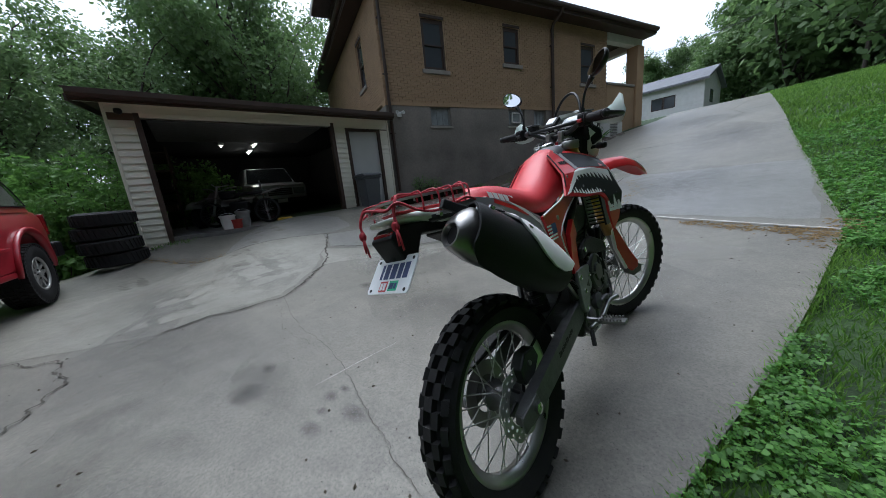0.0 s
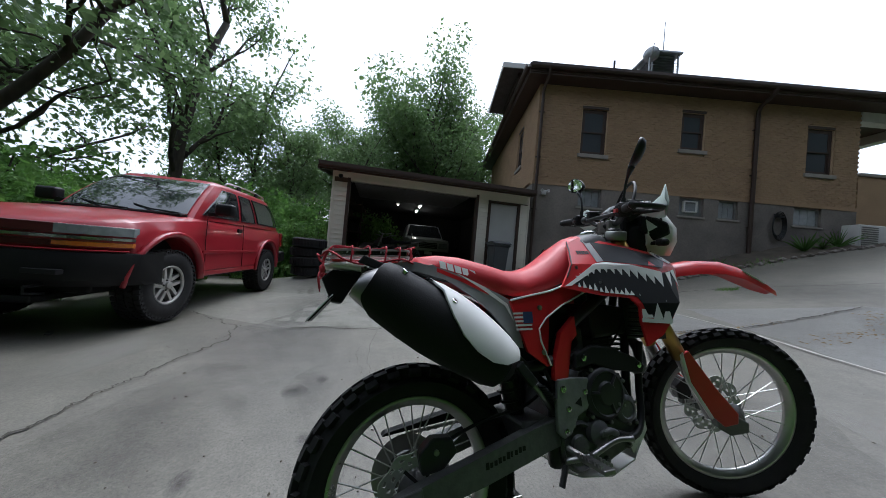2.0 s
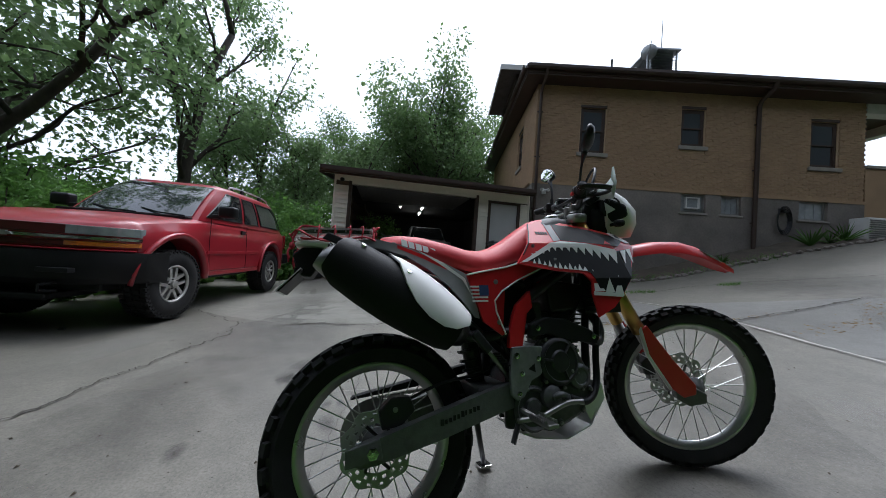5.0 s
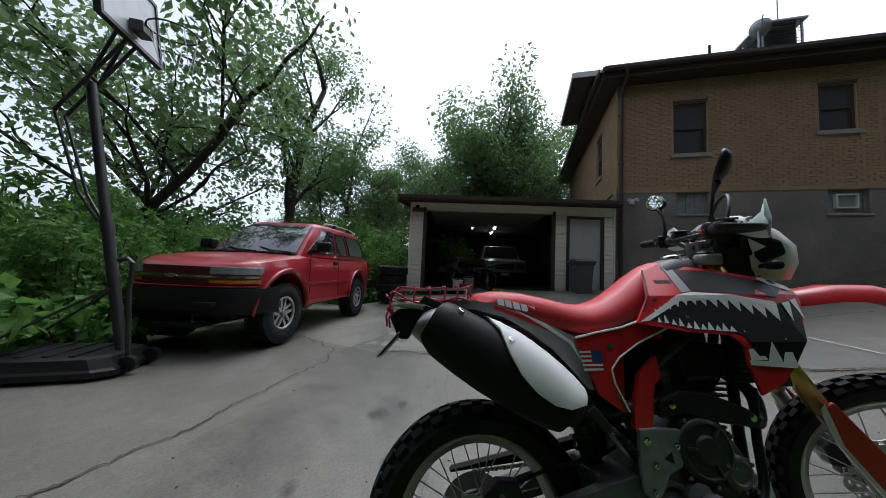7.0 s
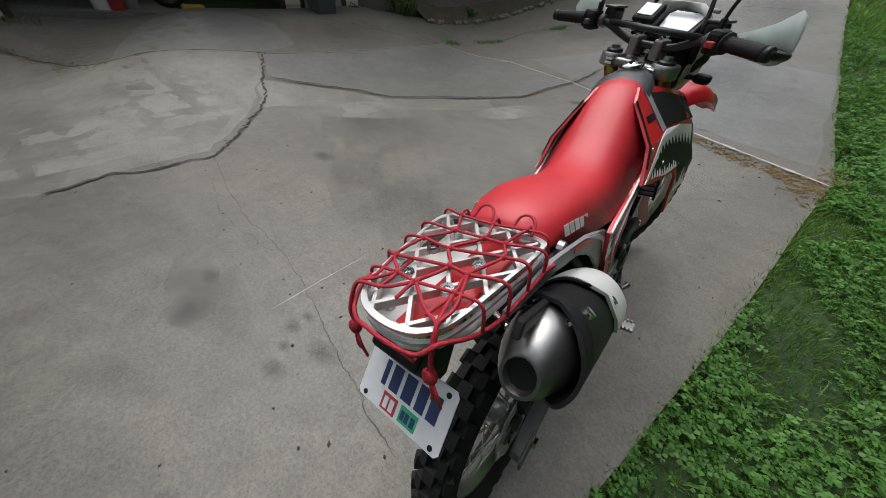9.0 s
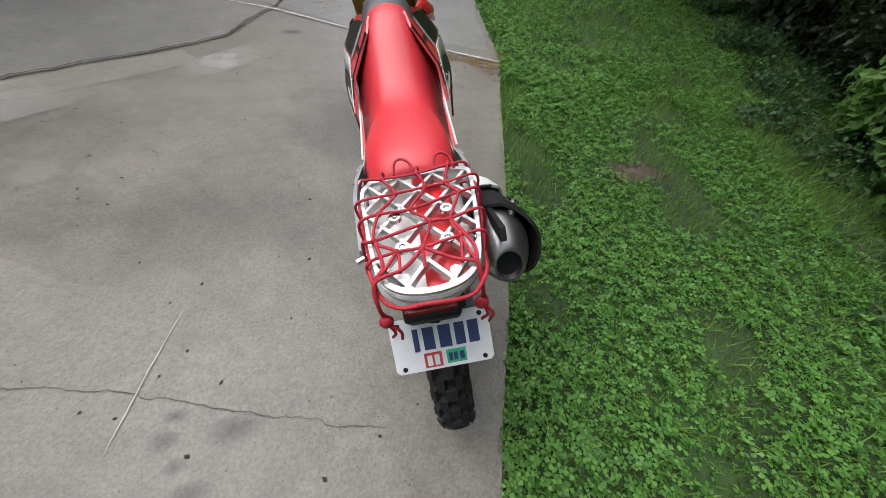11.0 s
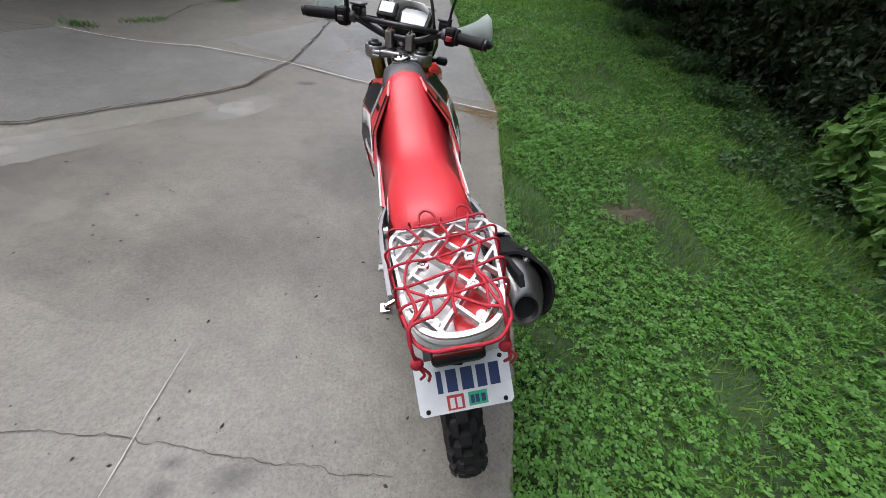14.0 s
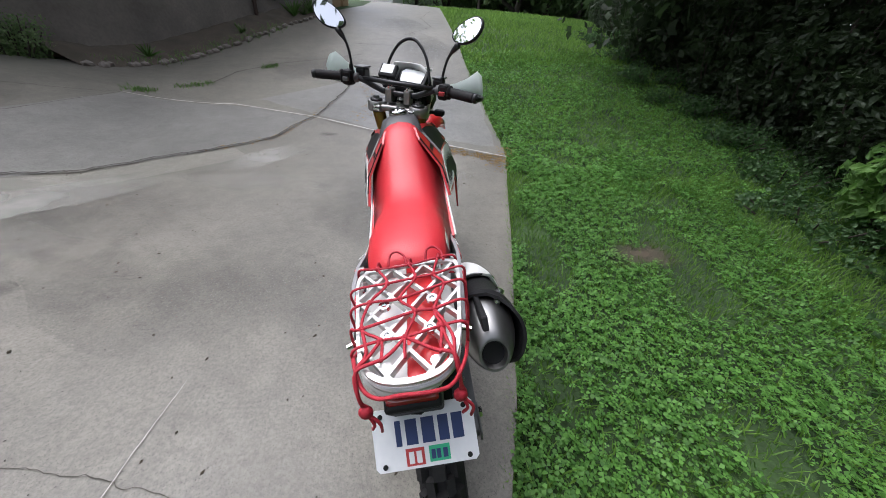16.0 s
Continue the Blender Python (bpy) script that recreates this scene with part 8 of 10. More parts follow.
for s in (-1, 1):
    clamp = bike_part("bar_clamp", soften(box(*sorted((s * 0.03, s * 0.062)), 0.94, 0.99, 1.16, 1.215), 0.006), M_CLAMP, bars, "", False, True)
    for y in (0.948, 0.982):
        bike_part("bolt", lathe([(1.21, 0.006), (1.222, 0.006), (1.223, 0.002)], "z", 8, (s * 0.046, y, 0)), M_CHROME, clamp, "", False, True)
    g0, g1 = Vector((s * 0.255, 0.914, 1.238)), Vector((s * 0.37, 0.882, 1.236))
    grip = bike_part("grip", tube([g0.lerp(g1, k / 16) for k in range(17)], [0.018 if k % 2 else 0.0165 for k in range(17)], 12), M_RUBBER, bars, "black rubber grip", True, True)
    bike_part("grip_flange", tube([g0, g0.lerp(g1, 0.05)], 0.025, 16), M_RUBBER, grip, "", True, True)
    bike_part("bar_end", tube([g1, g1.lerp(g0, -0.12)], 0.0165, 12), M_SATIN, grip, "", True, True)
    switch = bike_part("switch_block", soften(box(*sorted((s * 0.205, s * 0.252)), 0.895, 0.945, 1.208, 1.265), 0.012), M_MATT, bars, "", False, True)
    bike_part("switch_button", box(*sorted((s * 0.215, s * 0.24)), 0.886, 0.898, 1.225, 1.24, 0.003), M_STICKER_RED if s > 0 else M_CAST, switch, "", False, True)
    master = bike_part("master_cylinder", soften(box(*sorted((s * 0.165, s * 0.21)), 0.945, 1.0, 1.225, 1.272), 0.008), M_SATIN, bars, "", False, True)
    bike_part("reservoir_lid", box(*sorted((s * 0.162, s * 0.213)), 0.942, 1.003, 1.272, 1.279, 0.003), M_CAST, master, "", False, True)
    bike_part("lever", tube(curve_points([(s * 0.2, 0.97, 1.24), (s * 0.27, 0.968, 1.236), (s * 0.33, 0.945, 1.23), (s * 0.38, 0.932, 1.228)], 4), [0.007] * 12 + [0.009], 7, True, 0.7), M_CAST, bars, "", True, True)
    bike_part("perch_clamp", tube([(s * 0.19, 0.94, 1.236), (s * 0.215, 0.932, 1.237)], 0.018, 12), M_CAST, bars, "", True, True)
    # hand guard: a black bow with a white shield before the levers
    bike_part("guard_bow", tube(curve_points([(s * 0.378, 0.88, 1.236), (s * 0.392, 0.9, 1.232), (s * 0.386, 0.97, 1.226), (s * 0.32, 1.005, 1.228), (s * 0.22, 1.005, 1.232), (s * 0.165, 0.955, 1.234)], 4), 0.008, 8, True, 1.4), M_SATIN, bars, "", True, True)
    shield = loft([[(s * x, y, z0), (s * x, y + 0.01, (z0 + z1) / 2), (s * x, y, z1), (s * x, y - 0.004, z1), (s * x, y + 0.006, (z0 + z1) / 2), (s * x, y - 0.004, z0)] for x, y, z0, z1 in
                   ((0.2, 1.0, 1.225, 1.243), (0.25, 1.016, 1.206, 1.258), (0.3, 1.02, 1.198, 1.28), (0.345, 1.008, 1.196, 1.312), (0.37, 0.994, 1.204, 1.3), (0.386, 0.982, 1.218, 1.258))])
    bike_part("hand_shield", shield, M_CLEAR_WHITE, bars, "white plastic hand shield", True, True)
    # mirror on a bent stem, turned in towards the rider
    c = Vector((s * 0.3, 0.925, 1.435))
    nrm = (Vector((-0.36, -0.88, 0.36)) if s > 0 else Vector((0.36, -0.88, 0.32))).normalized()
    u = Vector((0, 0, 1)).cross(nrm).normalized() * (-1)
    v = u.cross(nrm).normalized()
    if v.z < 0:
        v = -v
    def oval(k, depth):
        pts = []
        for i in range(22):
            a = 2 * math.pi * i / 22
            x, z = 0.064 * math.cos(a), 0.04 * math.sin(a) * (1.0 + 0.18 * math.cos(a) * s)
            z += 0.28 * x * s
            pts.append(c + k * (x * u * (-1) + z * v) + depth * nrm)
        return pts
    mirror = bike_part("mirror", loft([oval(0.94, 0.003), oval(1.0, 0.004), oval(1.02, -0.006), oval(0.85, -0.02), oval(0.4, -0.028)]), M_BLACK_PLASTIC, None, "black handlebar mirror", True, True)
    bike_part("mirror_glass", loft([oval(0.92, 0.0032), oval(0.92, 0.0046)]), M_MIRROR, mirror, "mirror glass", False, True)
    foot = c - 0.018 * nrm - 0.035 * v - s * Vector((0.03, 0, 0))
    stem = curve_points([(s * 0.215, 0.925, 1.25), (s * 0.217, 0.928, 1.3), (s * 0.235, 0.93, 1.355), tuple(foot)], 4)
    bike_part("mirror_stem", tube(stem, [0.0055] * (len(stem) - 4) + [0.007, 0.01, 0.012, 0.013], 8), M_SATIN, mirror, "", True, True)
    bike_part("stem_nut", tube([(s * 0.215, 0.925, 1.255), (s * 0.216, 0.926, 1.285)], 0.0095, 6), M_SATIN, mirror, "", False, True)
# instruments: a wide one behind the bar and a small one clamped to it
tilt = Matrix.Translation((0.035, 1.03, 1.255)) @ Matrix.Rotation(radians(38), 4, "X")
bm = soften(prism([(-0.07, -0.04), (-0.055, -0.05), (0.055, -0.05), (0.07, -0.04), (0.075, 0.03), (0.055, 0.045), (-0.055, 0.045), (-0.075, 0.03)], -0.03, 0.0, "xy"), 0.006)
bm.transform(tilt)
gauge = bike_part("speedometer", bm, M_MATT, None, "black instrument with a pale screen", False, True)
bm = prism([(-0.052, -0.03), (0.052, -0.03), (0.058, 0.02), (0.045, 0.034), (-0.045, 0.034), (-0.058, 0.02)], 0.0005, 0.003, "xy")
bm.transform(tilt)
bike_part("screen", bm, M_SCREEN, gauge, "pale lcd screen", False, True)
tilt = Matrix.Translation((-0.075, 1.0, 1.275)) @ Matrix.Rotation(radians(40), 4, "X")
bm = soften(box(-0.042, 0.042, -0.032, 0.032, -0.022, 0.0), 0.008)
bm.transform(tilt)
gps = bike_part("navigation_unit", bm, M_MATT, None, "small navigation unit on the bar", False, True)
bm = box(-0.03, 0.03, -0.02, 0.024, 0.0005, 0.003, 0.001, 1)
bm.transform(tilt)
bike_part("screen", bm, M_SCREEN, gps, "pale screen", False, True)
bike_part("unit_bracket", tube([(-0.075, 1.005, 1.258), (-0.075, 0.965, 1.215)], 0.01, 8), M_MATT, gps, "", False, True)
bike_part("number_panel_edge", tube([(-0.06, 1.085, 1.285), (0.02, 1.1, 1.29), (0.11, 1.085, 1.285)], 0.006, 6), M_WHITE, None, "", True, True)
bike_part("instrument_bracket", soften(box(-0.05, 0.07, 1.0, 1.07, 1.13, 1.22), 0.01), M_MATT, None, "", False, True)
bike_part("ignition_lock", lathe([(1.16, 0.02), (1.2, 0.02), (1.203, 0.014), (1.2, 0.004)], "z", 16, (0.0, 0.985, 0)), M_CHROME, None, "", True, True)
bike_part("cable_loop", tube(curve_points([(-0.09, 1.02, 1.22), (-0.09, 1.045, 1.3), (-0.04, 1.06, 1.37), (0.03, 1.06, 1.385), (0.1, 1.03, 1.33), (0.14, 0.99, 1.235)], 5), 0.0065, 8), M_BLACK, None, "black cable loop over the instruments", True, True)
for s, bend in ((-1, 0.05), (1, 0.07), (1, 0.11), (-1, 0.1), (-1, 0.03)):
    bike_part("control_cable", tube(curve_points([(s * 0.19, 0.97, 1.24), (s * 0.14, 1.0 + bend, 1.22), (s * 0.06, 1.02 + bend, 1.16), (s * 0.05, 1.0, 1.05)], 5), 0.004, 6), M_BLACK, None, "", True, True)
for s in (-1, 1):
    winker = bike_part("winker", soften(box(*sorted((s * 0.13, s * 0.185)), 1.09, 1.125, 1.1, 1.13), 0.012), M_MATT, None, "black turn signal", False, True)
    bike_part("winker_stalk", tube([(s * 0.07, 1.09, 1.11), (s * 0.14, 1.105, 1.115)], 0.008, 8), M_MATT, winker, "", True, True)

# ---- wear on the drive: slabs of other tones, cracks, stains, weeds and litter ----
def slab_patch(name, outline, mat, label, lift=0.003, step=0.3):
    """A thin sheet over the slab inside an outline, following its slope."""
    bm = bmesh.new()
    pts = []
    for (ax, ay), (bx, by) in zip(outline, outline[1:] + outline[:1]):
        n = max(1, int(math.hypot(bx - ax, by - ay) / 0.12))
        for i in range(n):
            t = i / n
            x, y = ax + (bx - ax) * t, ay + (by - ay) * t
            w = 0.05 * noise.noise((x * 3, y * 3, 7)) + 0.02 * noise.noise((x * 11, y * 11, 2))
            pts.append((x + w, y + w))
    face = bm.faces.new([bm.verts.new((x, y, 0)) for x, y in pts])
    bmesh.ops.triangulate(bm, faces=[face])
    xs, ys = [p[0] for p in pts], [p[1] for p in pts]
    for axis, lo, hi in ((0, min(xs), max(xs)), (1, min(ys), max(ys))):
        v = lo + step
        while v < hi:
            no = (1, 0, 0) if axis == 0 else (0, 1, 0)
            bmesh.ops.bisect_plane(bm, geom=bm.verts[:] + bm.edges[:] + bm.faces[:], plane_co=(v * (axis == 0), v * (axis == 1), 0), plane_no=no)
            v += step
    for v in bm.verts:
        v.co.z = ground_height(v.co.x, v.co.y) + lift
    for f in bm.faces:
        if f.normal.z < 0:
            f.normal_flip()
    return tagged(part(name, bm, mat, recalc=False), label, "concrete", kind="structure")


slab_patch("slab", [(-4.42, 1.62), (-5.02, 1.86), (-4.75, 3.6), (-4.4, 5.0), (-2.85, 5.05), (-1.55, 4.62), (-1.9, 3.8), (-2.4, 3.36), (-3.3, 2.62), (-3.7, 2.3)], M_CONCRETE_LIFTED, "damp concrete slab between cracks, tone raised against shade")
slab_patch("slab", [(-5.6, 0.3), (-6.5, 0.9), (-6.95, 1.5), (-6.75, 2.3), (-6.0, 2.65), (-5.2, 2.45), (-5.08, 1.9)], M_CONCRETE_LIFTED, "damp concrete slab by the garage, tone raised against shade")
slab_patch("slab", [(-1.5, 4.75), (-0.5, 4.2), (1.1, 3.75), (1.3, 6.4), (-1.2, 6.9), (-2.6, 5.4)], M_CONCRETE_LIFTED, "damp concrete slab above the joint, tone raised against shade")

slab_patch("slab", [(-7.2, -0.95), (-6.4, -0.3), (-5.65, 0.25), (-5.1, 1.86), (-4.46, 1.56), (-3.6, 0.9), (-3.1, 0.33), (-3.12, -0.33), (-3.05, -0.7), (-3.55, -1.55), (-3.96, -2.05), (-5.5, -2.5), (-7.5, -2.2)], M_CONCRETE_PALE, "pale limy concrete slab beside a crack", 0.0028)
slab_patch("slab", [(-4.36, 1.5), (-3.72, 2.3), (-3.24, 2.52), (-2.78, 3.0), (-2.2, 3.42), (-1.95, 3.2), (-2.6, 2.6), (-3.3, 2.05), (-3.7, 1.35), (-3.75, 1.1)], M_CONCRETE_PALE, "pale limy strip of concrete below a crack", 0.0029)

for k, (x, y, a, b) in enumerate(((-2.6, -0.7, 1.6, 0.8), (-1.3, 1.0, 1.3, 0.6), (-4.4, -0.7, 1.4, 0.8), (-0.4, 2.2, 0.9, 0.9), (-4.3, 0.5, 1.3, 0.7), (-1.0, -1.1, 1.0, 0.5), (-2.6, 1.8, 1.2, 0.7), (0.0, 5.8, 1.2, 1.4), (-2.0, 7.6, 1.6, 1.2), (0.2, 9.4, 1.0, 1.8), (-0.6, 12.5, 1.2, 2.0), (-5.4, 3.6, 1.0, 1.2), (-1.4, -0.35, 0.45, 0.2))):
    slab_patch("damp_patch", [(x + a * (1 + 0.2 * math.sin(3 * w + k)) * math.cos(w + 0.5), y + b * math.sin(w)) for w in (2 * math.pi * i / 16 for i in range(16))], M_DAMP, "faint damp patch on the concrete", 0.0035 + 0.0001 * k, 0.4)
for k, (x, y, a, b) in enumerate(((-3.0, 1.5, 0.9, 0.35), (-1.7, 2.6, 0.9, 0.3), (-3.2, 2.2, 0.7, 0.25), (-2.4, -1.9, 0.8, 0.3), (0.2, 2.9, 0.6, 0.4))):
    slab_patch("dried_patch", [(x + a * math.cos(w + 0.7), y + b * math.sin(w)) for w in (2 * math.pi * i / 16 for i in range(16))], M_DUST, "pale dried patch on the concrete", 0.0049 + 0.0001 * k, 0.4)


def crack(pts, width, label="thin wandering crack in the concrete", mat=None, lift=0.006, wander=0.03, seed=0):
    """A narrow broken line along the points."""
    line = []
    for (ax, ay), (bx, by) in zip(pts, pts[1:]):
        n = max(2, int(math.hypot(bx - ax, by - ay) / 0.018))
        line += [(ax + (bx - ax) * i / n, ay + (by - ay) * i / n) for i in range(n)]
    line.append(pts[-1])
    vs, fs = [], []
    for i, (x, y) in enumerate(line):
        a, b = line[max(0, i - 1)], line[min(len(line) - 1, i + 1)]
        d = Vector((b[0] - a[0], b[1] - a[1])).normalized()
        o = wander * (0.9 * noise.noise((x * 5, y * 5, seed)) + 0.7 * noise.noise((x * 16, y * 16, seed + 3)) + 0.5 * noise.noise((x * 47, y * 47, seed + 4)))
        w = width * (0.35 + 0.9 * abs(noise.noise((x * 9, y * 9, seed + 5)))) * min(1, 0.2 + 0.2 * i, 0.2 + 0.2 * (len(line) - 1 - i))
        x, y = x - d.y * o, y + d.x * o
        for s in (-1, 1):
            px, py = x - d.y * w * s, y + d.x * w * s
            vs.append((px, py, ground_height(px, py) + lift))
    fs = [(2 * i, 2 * i + 2, 2 * i + 3, 2 * i + 1) for i in range(len(line) - 1)]
    return tagged(raw_mesh("crack", vs, fs, mat or M_CRACK), label, "crack", kind="structure")


M_PALE = material("pale_scratch", (0.46, 0.44, 0.41), 0.8, color2=(0.38, 0.36, 0.33), scale=30)
crack([(-5.05, 1.91), (-3.82, 1.2), (-3.24, 0.63), (-2.99, 0.33), (-3.0, -0.01), (-3.1, -0.36), (-3.03, -0.69)], 0.021, seed=1, wander=0.05, lift=0.009)
crack([(-2.99, 0.33), (-2.33, 0.16), (-1.87, 0.1), (-1.45, 0.09), (-1.1, 0.02), (-0.9, -0.04), (-0.64, -0.09), (-0.4, -0.16), (-0.19, -0.2)], 0.0024, seed=2, wander=0.02)
crack([(-1.5, 0.06), (-2.1, 0.0), (-2.7, 0.2)], 0.002, seed=12)
crack([(-3.96, -2.02), (-3.5, -1.6), (-3.1, -1.25), (-2.58, -1.17), (-2.12, -1.36), (-1.57, -1.5), (-1.27, -1.57), (-0.99, -1.67), (-0.5, -1.95), (0.0, -2.4)], 0.012, seed=3, wander=0.05, lift=0.009)
crack([(-4.38, 1.6), (-3.68, 2.4), (-3.24, 2.6), (-2.78, 3.09), (-2.27, 3.45), (-1.85, 3.84), (-1.75, 4.28), (-1.53, 4.7), (-1.36, 5.7), (-1.2, 6.8)], 0.021, seed=4, lift=0.018)
crack([(-4.4, 5.0), (-2.83, 5.06), (-1.52, 4.63), (-0.59, 4.17), (0.2, 3.82), (1.2, 3.4)], 0.02, "pale straight joint between slabs", M_PALE, wander=0.004, seed=5, lift=0.018)
crack([(-4.4, 5.0), (-5.0, 1.9)], 0.006, "straight joint between slabs", wander=0.004, seed=6, lift=0.012)
crack([(-4.0, 5.76), (-3.68, 6.14), (-3.6, 7.0), (-3.05, 7.72), (-1.2, 8.6)], 0.018, seed=7, lift=0.014)
crack([(-7.2, -0.9), (-6.4, -0.25), (-5.6, 0.29), (-5.05, 1.91)], 0.014, "joint between slabs with dry litter", wander=0.02, seed=8)
crack([(-6.6, 3.2), (-5.4, 4.2), (-4.4, 5.0)], 0.008, seed=9, lift=0.012)
crack([(-1.5, 9.5), (0.2, 9.3), (1.4, 9.0)], 0.012, "joint between slabs", wander=0.01, seed=10)
crack([(-1.0, 13.2), (1.5, 12.8)], 0.014, "joint between slabs", wander=0.01, seed=11)
crack([(-0.3, 10.5), (0.6, 12.0), (0.3, 14.0), (0.8, 16.5)], 0.012, seed=13)
for x, y, a, b, turn in ((-3.1, 2.05, 1.25, 0.26, 0.75), (-1.75, 3.2, 0.8, 0.2, 0.85)):
    ring = [(a * math.cos(q), b * math.sin(q)) for q in (2 * math.pi * i / 18 for i in range(18))]
    slab_patch("stain", [(x + u * math.cos(turn) - v * math.sin(turn), y + u * math.sin(turn) + v * math.cos(turn)) for u, v in ring], M_LIME, "pale limy bloom along a crack in the concrete", 0.0066, 1.0)
crack([(-1.1, 0.41), (-1.12, 0.11), (-1.13, -0.16)], 0.003, "pale scratch in the concrete", M_PALE, wander=0.003, seed=15)
for k, (x, y, r) in enumerate(((-0.75, -0.13, 0.075), (-0.97, -0.07, 0.03), (-0.98, -0.14, 0.035), (-0.89, -0.21, 0.025), (-1.39, -0.42, 0.08), (-0.81, -0.29, 0.05), (-0.62, -0.74, 0.06), (-1.23, 3.99, 0.1), (-1.6, -0.28, 0.05), (-2.4, 1.0, 0.08))):
    slab_patch("stain", [(x + 1.3 * r * (1.2 + 0.3 * math.sin(3 * a + k)) * math.cos(a), y + r * math.sin(a) * (1 + 0.25 * math.cos(2 * a + k))) for a in (2 * math.pi * i / 14 for i in range(14))], M_STAIN, "dark oil stain on the concrete", 0.0058, 1.0)


def scatter(name, n, place, size, mat, label, category, seed, flat=0.25, squash=1.0):
    """Many tiny crumbs or leaf scraps in one mesh."""
    r = random.Random(seed)
    vs, fs = [], []
    for _ in range(n):
        x, y = place(r)
        z = ground_height(x, y)
        s = size * r.uniform(0.5, 1.4)
        a = r.uniform(0, 6.28)
        c, d = math.cos(a), math.sin(a)
        b = len(vs)
        for px, py, pz in ((-1, 0, 0), (0, -0.55, 0), (1, 0, 0), (0, 0.55, 0), (0.1, 0.05, 1)):
            px, py = px * s * r.uniform(0.7, 1.2), py * s * squash
            vs.append((x + px * c - py * d, y + px * d + py * c, z + 0.003 + pz * s * flat))
        fs += [(b, b + 1, b + 4), (b + 1, b + 2, b + 4), (b + 2, b + 3, b + 4), (b + 3, b, b + 4)]
    return tagged(raw_mesh(name, vs, fs, mat), label, category, kind="stuff")


def on_slab(r):
    while True:
        x, y = r.uniform(-3.5, 1.0), r.uniform(-1.6, 3.6)
        if x < lerp_table(EDGE, y) - 0.05:
            return x, y


def along(pts, spread):
    def pick(r):
        i = r.randrange(len(pts) - 1)
        t = r.random()
        (ax, ay), (bx, by) = pts[i], pts[i + 1]
        return ax + (bx - ax) * t + r.gauss(0, spread), ay + (by - ay) * t + r.gauss(0, spread)
    return pick


scatter("crumbs", 170, on_slab, 0.01, M_SOIL, "dark crumbs of bark and soil on the concrete", "debris", 21, 0.6)
scatter("grit", 500, on_slab, 0.0035, M_CRACK, "fine grit strewn over the concrete", "grit", 22, 0.6)
scatter("leaf_litter", 420, along([(0.1, 3.78), (0.69, 3.5), (1.16, 3.34)], 0.055), 0.022, M_DRY, "dry brown leaf litter along a joint", "leaf litter", 23)
scatter("leaf_litter", 160, along([(0.95, 3.1), (1.14, 3.35), (1.28, 3.7)], 0.07), 0.022, M_DRY, "dry brown leaf litter at the lawn's edge", "leaf litter", 24)
scatter("leaf_litter", 260, along([(-7.0, -0.75), (-6.4, -0.25), (-5.6, 0.29)], 0.06), 0.02, M_DRY, "dry yellow litter along a joint", "leaf litter", 25)
scatter("leaf_litter", 160, along([(-2.4, 3.4), (-1.85, 3.84), (-1.75, 4.28), (-1.4, 5.4)], 0.04), 0.018, M_DRY, "dry brown litter in a crack", "leaf litter", 26)
scatter("leaf_litter", 120, along([(-0.9, 4.6), (-0.7, 5.6), (-1.0, 6.6)], 0.1), 0.022, M_DRY, "dry brown leaves scattered on the slab", "leaf litter", 27)

# ---- plants ----
def leaf_cloud(name, centres, radii, count, size, mat, parent, seed, aspect=0.55, droop=0.0, fold=False):
    """Leaves strewn round the centres, each a small blade of its own, thick towards the outside of every clump."""
    g = np.random.RandomState(seed)
    centres, radii = np.asarray(centres, float), np.asarray(radii, float)
    weight = radii ** 2
    k = g.choice(len(centres), count, p=weight / weight.sum())
    d = g.normal(size=(count, 3))
    d /= np.linalg.norm(d, axis=1)[:, None]
    r = radii[k] * g.uniform(0.1, 1.0, count) ** 0.5
    p = centres[k] + d * r[:, None] * np.array((1, 1, 0.8))
    nrm = d * 0.6 + g.normal(size=(count, 3)) * 0.6 + np.array((0, 0, 0.5))
    nrm /= np.linalg.norm(nrm, axis=1)[:, None]
    t = np.cross(nrm, g.normal(size=(count, 3)))
    t[:, 2] -= droop
    t /= np.linalg.norm(t, axis=1)[:, None]
    b = np.cross(nrm, t)
    s = size * g.uniform(0.6, 1.3, count)[:, None]
    if fold:
        quad = np.stack([p - t * s * 0.5, p - t * s * 0.1 - b * s * aspect * 0.5, p + t * s * 0.5, p - t * s * 0.1 + b * s * aspect * 0.5, p - nrm * s * 0.1], 1)
        v = quad.reshape(-1, 3)
        o = np.arange(count)[:, None] * 5
        f = np.concatenate([np.concatenate([o, o + 1, o + 4], 1), np.concatenate([o + 1, o + 2, o + 4], 1), np.concatenate([o + 2, o + 3, o + 4], 1), np.concatenate([o + 3, o, o + 4], 1)])
    else:
        quad = np.stack([p - t * s * 0.5, p - b * s * aspect * 0.5, p + t * s * 0.5, p + b * s * aspect * 0.5], 1)
        v = quad.reshape(-1, 3)
        f = np.arange(count * 4).reshape(-1, 4)
    return raw_mesh(name, v.tolist(), f.tolist(), mat, parent)


